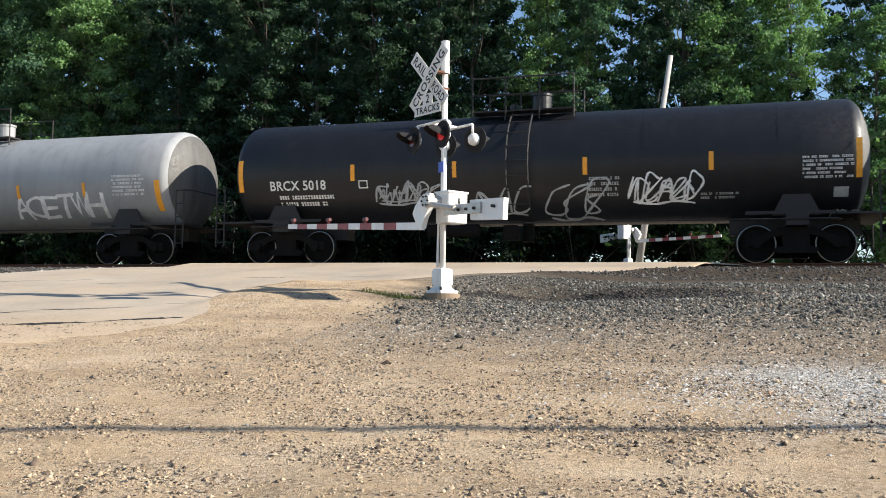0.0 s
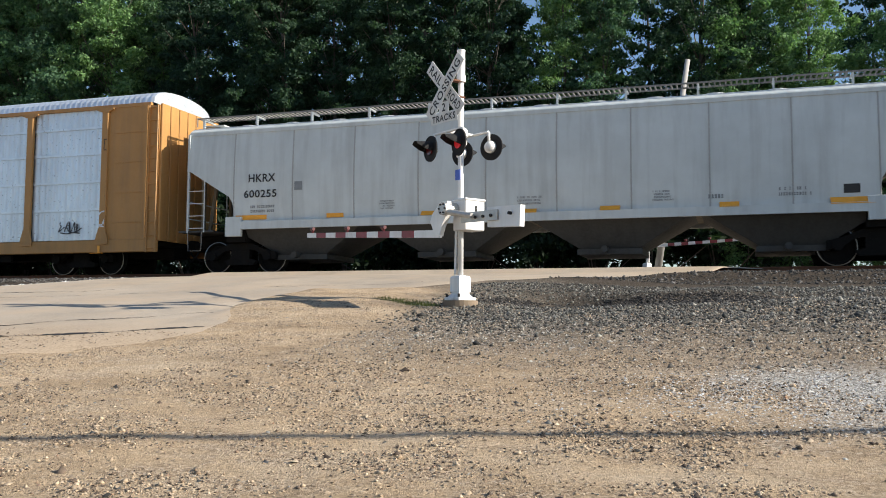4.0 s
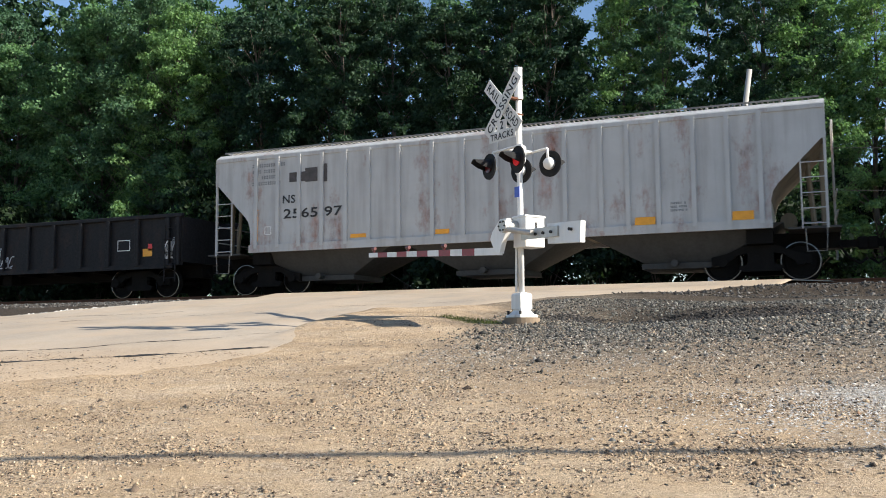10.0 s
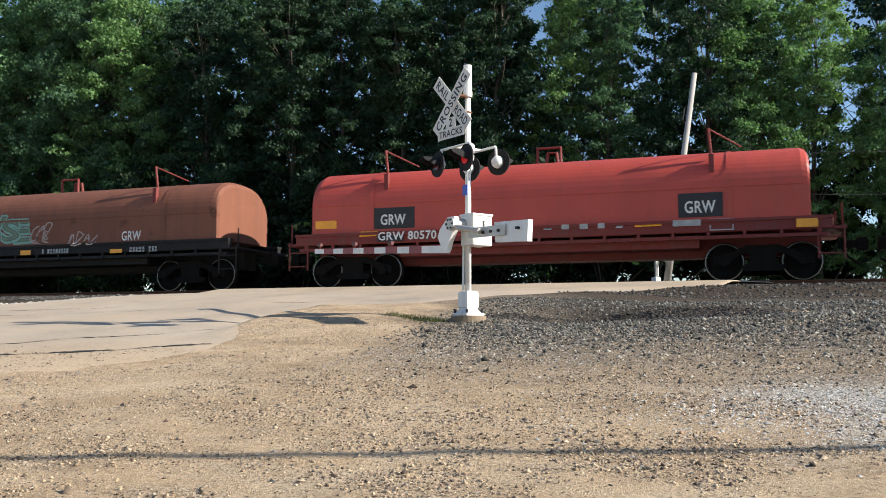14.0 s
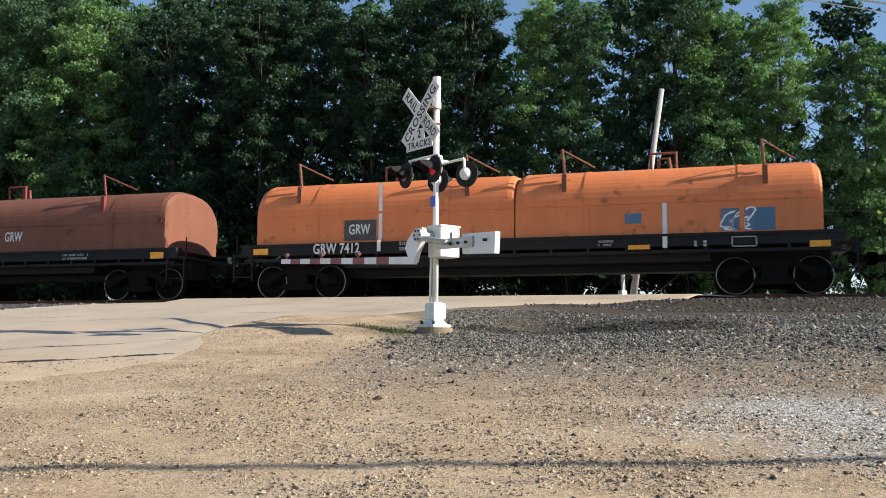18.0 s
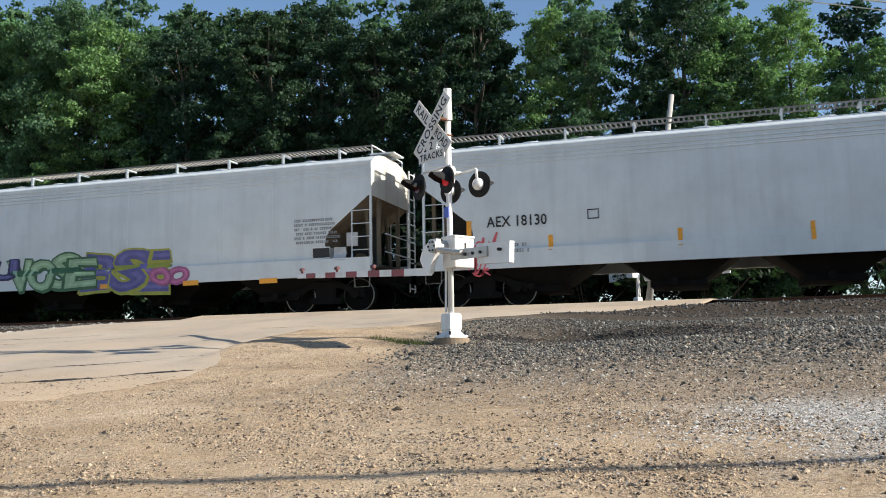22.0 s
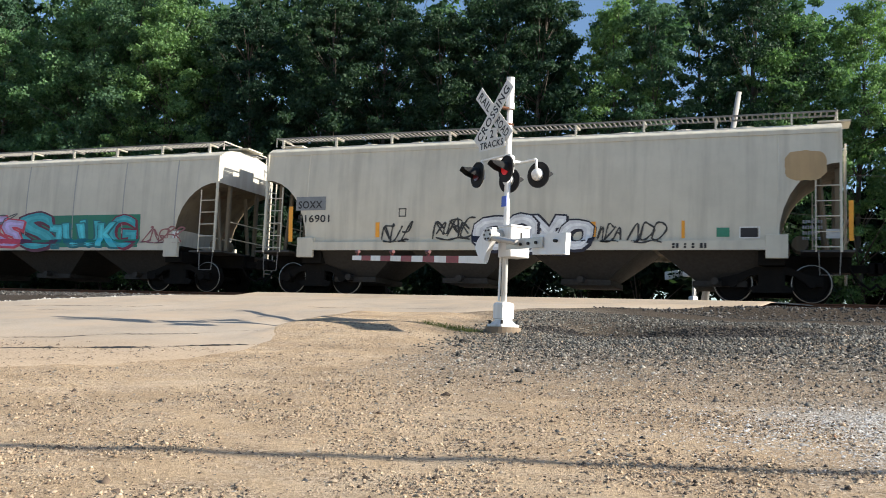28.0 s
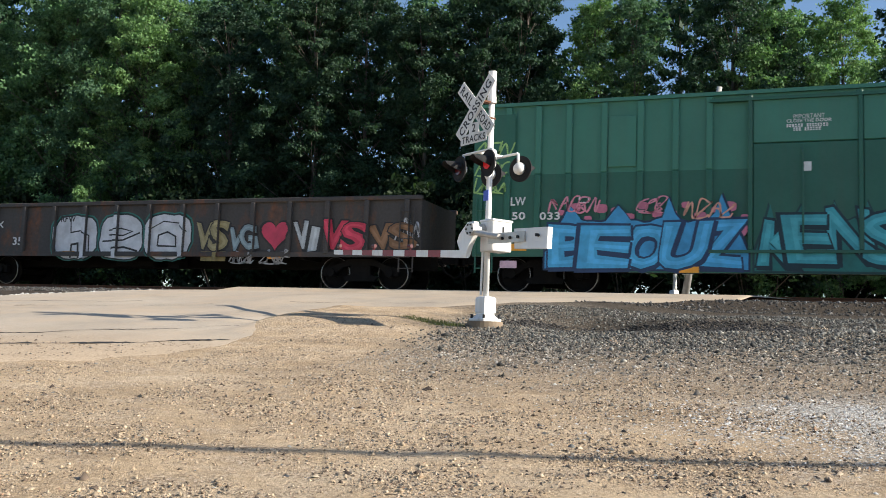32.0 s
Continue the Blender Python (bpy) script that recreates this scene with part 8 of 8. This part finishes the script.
write(H9, -7.27, 1.72, -6.51, 1.95, "1314", BLACK_MARK)
outline(H9, -5.20, 1.93, -4.95, 2.18, BLACK_MARK)
tag(H9, 0.35, 1.47, 1.43, 2.05, (0.03,0.03,0.035), 3)
tag(H9, 0.41, 1.57, 1.25, 2.00, (0.03,0.03,0.035), 13)
tag(H9, -5.83, 1.63, -4.87, 1.92, (0.3,0.31,0.32), 4)
patch(H9, -4.18, 1.22, -3.69, 1.34, ORANGE_MARK)
patch(H9, -1.91, 1.23, -1.49, 1.32, ORANGE_MARK)
patch(H9, 0.38, 1.20, 0.85, 1.31, ORANGE_MARK)
print_rows(H9, -4.37, 2.26, -2.97, 2.50, 1, BLACK_MARK)
print_rows(H9, -2.82, 1.25, -2.42, 1.39, 2, GREY_MARK)
tag(H9, -3.58, 1.45, -2.76, 1.90, (0.42,0.43,0.44), 5)

H10 = couple(hopper_car("cream covered hopper car with pink and turquoise graffiti", 16.69, CREAM, arch=True, cut_top=3.25, cut_len=1.5, seams=7, seam=SEAM, bay_mat=BAY_BROWN), 435.97, 452.66)
patch(H10, -7.27, 2.55, -6.33, 2.85, WHITE_MARK)
write(H10, -7.20, 2.61, -6.38, 2.79, "GACX", BLACK_MARK)
write(H10, -7.17, 2.11, -6.05, 2.35, "121756", BLACK_MARK)
outline(H10, -5.51, 2.35, -5.23, 2.59, BLACK_MARK)
piece(H10, -6.65, 1.36, -5.28, 1.87, "RK", (0.50,0.10,0.20), (0.40,0.30,0.55), 3, 0.10)
piece(H10, -5.19, 1.32, -1.96, 2.29, "CUTS", (0.42,0.32,0.62), (0.60,0.06,0.10), 4, 0.14)
piece(H10, -2.17, 1.32, 0.83, 2.31, "CUTS", (0.48,0.38,0.66), (0.60,0.06,0.10), 5, 0.14)
tag(H10, -3.69, 2.10, 0.61, 2.44, (0.12,0.12,0.13), 6)
patch(H10, 1.06, 1.29, 5.59, 2.32, GREEN_PATCH)
piece(H10, 0.98, 1.29, 2.06, 2.40, "S", (0.03,0.36,0.42), (0.10,0.02,0.05), 7, 0.14)
piece(H10, 2.06, 1.32, 4.66, 2.09, "TUUK", (0.06,0.52,0.60), (0.01,0.15,0.18), 8, 0.16)
piece(H10, 4.57, 1.32, 5.42, 2.39, "G", (0.03,0.36,0.42), (0.20,0.02,0.05), 9, 0.14)
tag(H10, 5.76, 1.48, 7.24, 1.97, (0.30,0.12,0.12), 10)
patch(H10, 6.81, 1.55, 7.03, 1.78, WHITE_MARK)

H11 = couple(hopper_car("cream covered hopper car with white bubble graffiti", 15.42, CREAM, arch=True, cut_top=3.25, cut_len=1.4, seams=1, bay_mat=BAY_BROWN), 454.31, 469.73)
patch(H11, -6.65, 2.34, -5.69, 2.73, GREY_MARK)
write(H11, -6.57, 2.39, -5.80, 2.61, "SOXX", BLACK_MARK)
write(H11, -6.58, 1.99, -5.56, 2.21, "516901", BLACK_MARK)
patch(H11, -6.87, 1.45, -6.74, 2.46, ORANGE_MARK)
patch(H11, -4.12, 1.56, -4.00, 1.97, ORANGE_MARK)
patch(H11, 1.88, 1.53, 2.00, 1.92, ORANGE_MARK)
patch(H11, 4.10, 1.49, 4.18, 1.92, ORANGE_MARK)
patch(H11, 7.83, 1.40, 7.93, 2.34, ORANGE_MARK)
outline(H11, -3.43, 2.12, -3.21, 2.35, BLACK_MARK)
tag(H11, -3.90, 1.47, -3.07, 1.96, (0.03,0.03,0.03), 3)
tag(H11, -2.35, 1.55, -1.22, 2.13, (0.03,0.03,0.03), 4)
tag(H11, -2.27, 1.61, -1.30, 2.07, (0.03,0.03,0.03), 14)
piece(H11, -1.09, 1.20, 1.87, 2.05, "COMO", (0.66,0.67,0.70), (0.015,0.015,0.03), 5, 0.20)
tag(H11, 2.09, 1.44, 2.65, 1.83, (0.04,0.04,0.04), 6)
tag(H11, 2.86, 1.44, 3.75, 2.00, (0.04,0.04,0.04), 7)
patch(H11, 6.45, 2.83, 7.38, 3.56, TAN_PATCH)
patch(H11, 4.92, 1.52, 5.22, 1.74, GREEN_SIGN)
patch(H11, 5.47, 1.51, 5.86, 1.75, BLACK_MARK)
outline(H11, 5.44, 1.48, 5.91, 1.76, WHITE_MARK)
print_rows(H11, 6.84, 1.43, 7.27, 1.90, 4, GREY_MARK)
patch(H11, 7.35, 1.47, 7.65, 1.69, PALE_GREY)
print_rows(H11, 3.89, 1.24, 4.76, 1.36, 1, BLACK_MARK)

H12 = couple(hopper_car("sooty pale grey covered hopper car with ochre stripes", 16.66, SOOTY_CAR, shear=True, cut_top=3.1, cut_len=1.4, ridges=3), 471.32, 487.98)
write(H12, -7.05, 2.72, -6.33, 2.98, "CSYX", BLACK_MARK)
write(H12, -7.06, 2.26, -6.20, 2.52, "13324", BLACK_MARK)
patch(H12, -4.48, 1.28, -4.36, 1.77, OCHRE)
patch(H12, -1.60, 1.27, -1.50, 1.74, OCHRE)
patch(H12, 1.41, 1.25, 1.52, 1.70, OCHRE)
patch(H12, 4.27, 1.26, 4.37, 1.69, OCHRE)
patch(H12, 7.01, 1.25, 7.10, 2.11, OCHRE)
outline(H12, -4.60, 2.15, -4.36, 2.34, BLACK_MARK)
print_rows(H12, 5.88, 1.44, 6.36, 1.89, 5, GREY_MARK)
print_rows(H12, 6.51, 1.67, 6.94, 1.88, 2, GREY_MARK)
outline(H12, 6.52, 1.31, 6.95, 1.56, WHITE_MARK)
patch(H12, -2.73, 0.99, -1.17, 1.11, OCHRE)
patch(H12, 3.90, 1.03, 5.05, 1.11, OCHRE)

H13 = couple(hopper_car("grey covered hopper car with dark panel seams", 17.18, GREY_CAR, shear=True, cut_top=3.1, cut_len=1.4, seams=12, bays=3, seam=SEAM, bay_mat=BAY_BROWN), 489.41, 506.58)
write(H13, -7.47, 2.51, -6.58, 2.75, "BNGX", BLACK_MARK)
write(H13, -7.44, 2.07, -6.56, 2.32, "31317", BLACK_MARK)
outline(H13, -5.61, 2.29, -5.36, 2.54, BLACK_MARK)
patch(H13, -4.62, 1.53, -4.51, 2.00, OCHRE)
patch(H13, -1.64, 1.52, -1.54, 1.99, OCHRE)
patch(H13, 1.28, 1.53, 1.39, 2.01, OCHRE)
patch(H13, 4.23, 1.51, 4.35, 1.99, OCHRE)
patch(H13, 7.26, 1.48, 7.39, 2.41, OCHRE)
print_rows(H13, -4.52, 2.38, -2.53, 2.51, 1, BLACK_MARK)
print_rows(H13, -1.92, 2.43, -1.07, 2.51, 1, BLACK_MARK)
patch(H13, 5.31, 1.51, 5.74, 1.81, BLACK_MARK)
outline(H13, 5.30, 1.50, 5.77, 1.82, WHITE_MARK)
print_rows(H13, 6.35, 1.66, 6.96, 1.85, 2, GREY_MARK)
print_rows(H13, -0.28, 1.53, 0.05, 1.67, 2, GREY_MARK)
patch(H13, -4.58, 1.90, -3.93, 1.98, WHITE_MARK)
patch(H13, 3.31, 1.85, 3.90, 1.91, WHITE_MARK)

G2 = couple(gondola_car("sooty gondola car covered in silver and red graffiti", 17.58, GREY_GON, posts=[-8.4, -7.2, -6.0, -4.8, -3.6, -2.4, -1.2, 0.0, 1.2, 2.4, 3.6, 4.8, 6.0, 7.2, 8.4]), 507.94, 525.52)
INK = spray((0.012, 0.014, 0.016))
bubbles(G2, [(-3.56, -1.94), (-1.82, -0.24), (-0.12, 1.48)], 0.78, 2.12, (0.60, 0.61, 0.64), (0.012, 0.03, 0.028), 3)
ribbon(G2, [(-2.98, 2.06), (-2.95, 1.60), (-2.55, 1.66), (-2.25, 1.50), (-2.22, 0.80)], 0.045, INK)
ribbon(G2, [(-2.92, 0.80), (-2.90, 1.22), (-2.66, 1.26), (-2.62, 0.80)], 0.07, INK)
ribbon(G2, [(-1.72, 1.32), (-0.95, 1.36), (-0.34, 1.58)], 0.05, INK)
ribbon(G2, [(-1.50, 1.66), (-1.05, 1.72), (-0.62, 1.62), (-0.95, 1.50), (-1.48, 1.52)], 0.045, INK)
ribbon(G2, [(-1.40, 1.10), (-0.90, 1.14), (-0.40, 1.02)], 0.06, INK)
ribbon(G2, [(0.32, 1.18), (0.34, 1.50), (0.66, 1.60), (0.95, 1.46), (0.98, 1.16), (0.32, 1.18)], 0.05, INK)
ribbon(G2, [(0.05, 1.70), (0.50, 1.92), (1.05, 1.86), (1.32, 1.60)], 0.035, INK)
for x, w, fill, text in ((1.72, 0.98, (0.30, 0.25, 0.12), "VS"), (2.82, 0.92, (0.20, 0.27, 0.30), "VG"), (5.00, 0.78, (0.40, 0.43, 0.45), "VI"), (5.90, 1.22, (0.50, 0.03, 0.07), "VS"), (7.34, 1.20, (0.22, 0.11, 0.05), "VS")):
    piece(G2, x, 1.05, x + w, 1.84, text, fill, (0.015, 0.014, 0.014), int(x * 3), 0.15)
patch(G2, 1.87, 0.73, 2.72, 1.02, OCHRE_DULL)
heart(G2, 4.34, 1.52, 0.46, (0.50, 0.04, 0.09), (0.02, 0.015, 0.015))
tag(G2, 8.09, 1.25, 8.83, 1.86, (0.5,0.5,0.52), 9)
patch(G2, -3.24, 0.88, -2.76, 1.02, ORANGE_MARK)
patch(G2, 4.11, 0.80, 4.57, 0.91, ORANGE_MARK)
tag(G2, 3.92, 0.70, 4.87, 1.09, (0.3,0.3,0.3), 10)
write(G2, -3.37, 1.93, -2.80, 2.14, "RFW", BLACK_MARK)
tag(G2, 2.88, 0.70, 3.70, 0.99, (0.35,0.35,0.36), 12)
tag(G2, -8.22, 1.36, -7.15, 1.74, (0.62, 0.63, 0.64), 14)
patch(G2, -7.98, 0.94, -7.42, 1.16, ORANGE_MARK)
write(G2, -6.57, 1.70, -5.67, 1.98, "DJTX", WHITE_MARK)
write(G2, -6.60, 1.21, -5.83, 1.47, "3205", WHITE_MARK)
write(G2, -5.25, 1.21, -4.87, 1.47, "35", WHITE_MARK)
print_rows(G2, -6.11, 0.77, -5.76, 0.97, 2, DIM_MARK)

BX = couple(box_car("green box car with blue and turquoise graffiti", 16.60, GREEN_BOX, DARK_GREEN, GREEN_BOX), 526.97, 543.57)
patch(BX, -8.27, 3.03, -7.16, 4.62, DARK_GREEN)
tag(BX, -8.22, 3.50, -7.20, 4.00, (0.30, 0.50, 0.16), 21)
tag(BX, -8.20, 3.02, -7.30, 3.40, (0.30, 0.50, 0.16), 22)
tag(BX, -8.20, 2.56, -7.35, 2.92, (0.30, 0.50, 0.16), 23)
tag(BX, -8.05, 1.52, -7.62, 1.86, (0.30, 0.50, 0.16), 24)
write(BX, -7.23, 2.20, -6.84, 2.42, "LW", WHITE_MARK)
write(BX, -7.19, 1.83, -6.84, 2.03, "50", WHITE_MARK)
write(BX, -6.46, 1.82, -5.93, 2.02, "033", WHITE_MARK)
cloud(BX, -6.30, 0.58, -1.40, 2.34, (0.045, 0.28, 0.52), (0.012, 0.03, 0.07), 3, 4)
piece(BX, -5.95, 0.62, -1.55, 1.78, "BEOUZ", (0.06, 0.36, 0.62), (0.015, 0.04, 0.10), 3, 0.16)
tag(BX, -6.18, 2.03, -4.95, 2.46, (0.65,0.25,0.32), 4)
tag(BX, -3.98, 2.00, -3.29, 2.32, (0.65,0.25,0.32), 5)
tag(BX, -2.82, 1.85, -1.71, 2.26, (0.70,0.35,0.25), 6)
for k in range(14):
    x, z, r = -5.9 + 0.34 * k, 2.0 + 0.16 * math.sin(k * 2.3), 0.07 + 0.05 * math.sin(k * 1.7) ** 2
    blob(BX, x - r * 1.3, z - r, x + r * 1.3, z + r, PINK_SPRAY, 0.003, k)
blob(BX, -2.0, 1.35, -1.42, 1.72, PINK_SPRAY, 0.003, 5)
cloud(BX, -1.26, 0.56, 2.2, 2.30, (0.015, 0.15, 0.13), (0.008, 0.05, 0.05), 7, 5)
piece(BX, -1.10, 0.70, 1.90, 1.96, "KENS", (0.05, 0.34, 0.38), (0.006, 0.03, 0.04), 8, 0.13)
write(BX, -0.40, 4.16, 0.28, 4.27, "IMPORTANT", WHITE_MARK)
write(BX, -0.55, 4.07, 0.43, 4.15, "CLOSE THE DOOR", WHITE_MARK)
print_rows(BX, -0.55, 3.96, 0.43, 4.04, 1, WHITE_MARK)
print_rows(BX, -0.40, 3.87, 0.26, 3.95, 1, WHITE_MARK)
patch(BX, -0.18, 2.91, -0.01, 3.13, WHITE_MARK)
patch(BX, -2.98, 0.50, -2.52, 0.65, ORANGE_MARK)
patch(BX, -5.25, 0.70, -4.81, 0.84, ORANGE_MARK)
patch(BX, -7.20, 1.03, -6.79, 1.21, ORANGE_MARK)
outline(BX, -5.46, 2.24, -5.20, 2.40, WHITE_MARK)
patch(BX, -7.48, 0.58, -7.03, 0.77, PINK_MARK)



# ---- motion ----
# seconds, metres that the train has run
RUN = [(0, -0.00), (0.5, 8.27), (1, 16.40), (1.5, 24.69), (2, 33.03), (2.5, 41.32), (3, 49.35), (3.5, 57.86), (4, 66.25), (4.5, 74.67), (5, 83.07), (5.5, 91.47), (6, 99.85), (6.5, 108.22), (7, 116.57), (7.5, 124.98), (8, 132.89), (8.5, 141.52), (9, 150.40), (9.5, 158.93), (10, 167.30), (10.5, 175.50), (11, 183.73), (11.5, 192.05), (12, 200.46), (12.5, 208.22), (13, 217.01), (13.5, 225.83), (14, 234.17), (14.5, 242.51), (15, 250.85), (15.5, 259.18), (16, 267.50), (16.5, 275.81), (17, 284.12), (17.5, 292.12), (18, 300.06), (18.5, 308.64), (19, 317.11), (19.5, 324.91), (20, 333.29), (20.5, 341.53), (21, 350.24), (21.5, 357.57), (22, 365.56), (22.5, 373.96), (23, 382.86), (23.5, 390.86), (24, 399.45), (24.5, 408.34), (25, 415.72), (25.5, 424.57), (26, 433.39), (26.5, 442.20), (27, 450.99), (27.5, 459.75), (28, 468.50), (28.5, 476.37), (29, 484.28), (29.5, 492.00), (30, 499.59), (30.5, 508.73), (31, 517.46), (31.5, 525.97), (32, 534.26)]


def motions():
    for car, centre in TRAIN:
        walk(car, [(t, pose(centre - s, TRACK_Y, RAIL_Z)) for t, s in RUN])
    times = np.arange(0, 32.0001, 1 / 30)
    run = np.interp(times, [t for t, _ in RUN], [s for _, s in RUN])
    for axle, wheels in zip((-0.89, 0.89), TURNING):
        walk(wheels[0], [(float(t), pose(axle, 0, 0.457, 0, -math.degrees(s / 0.457), 0)) for t, s in zip(times, run)])
        keys = wheels[0].animation_data
        for w in wheels[1:]:
            w.rotation_mode = "QUATERNION"
            d = w.animation_data_create()
            d.action = keys.action
            d.action_slot = keys.action_slot


motions()
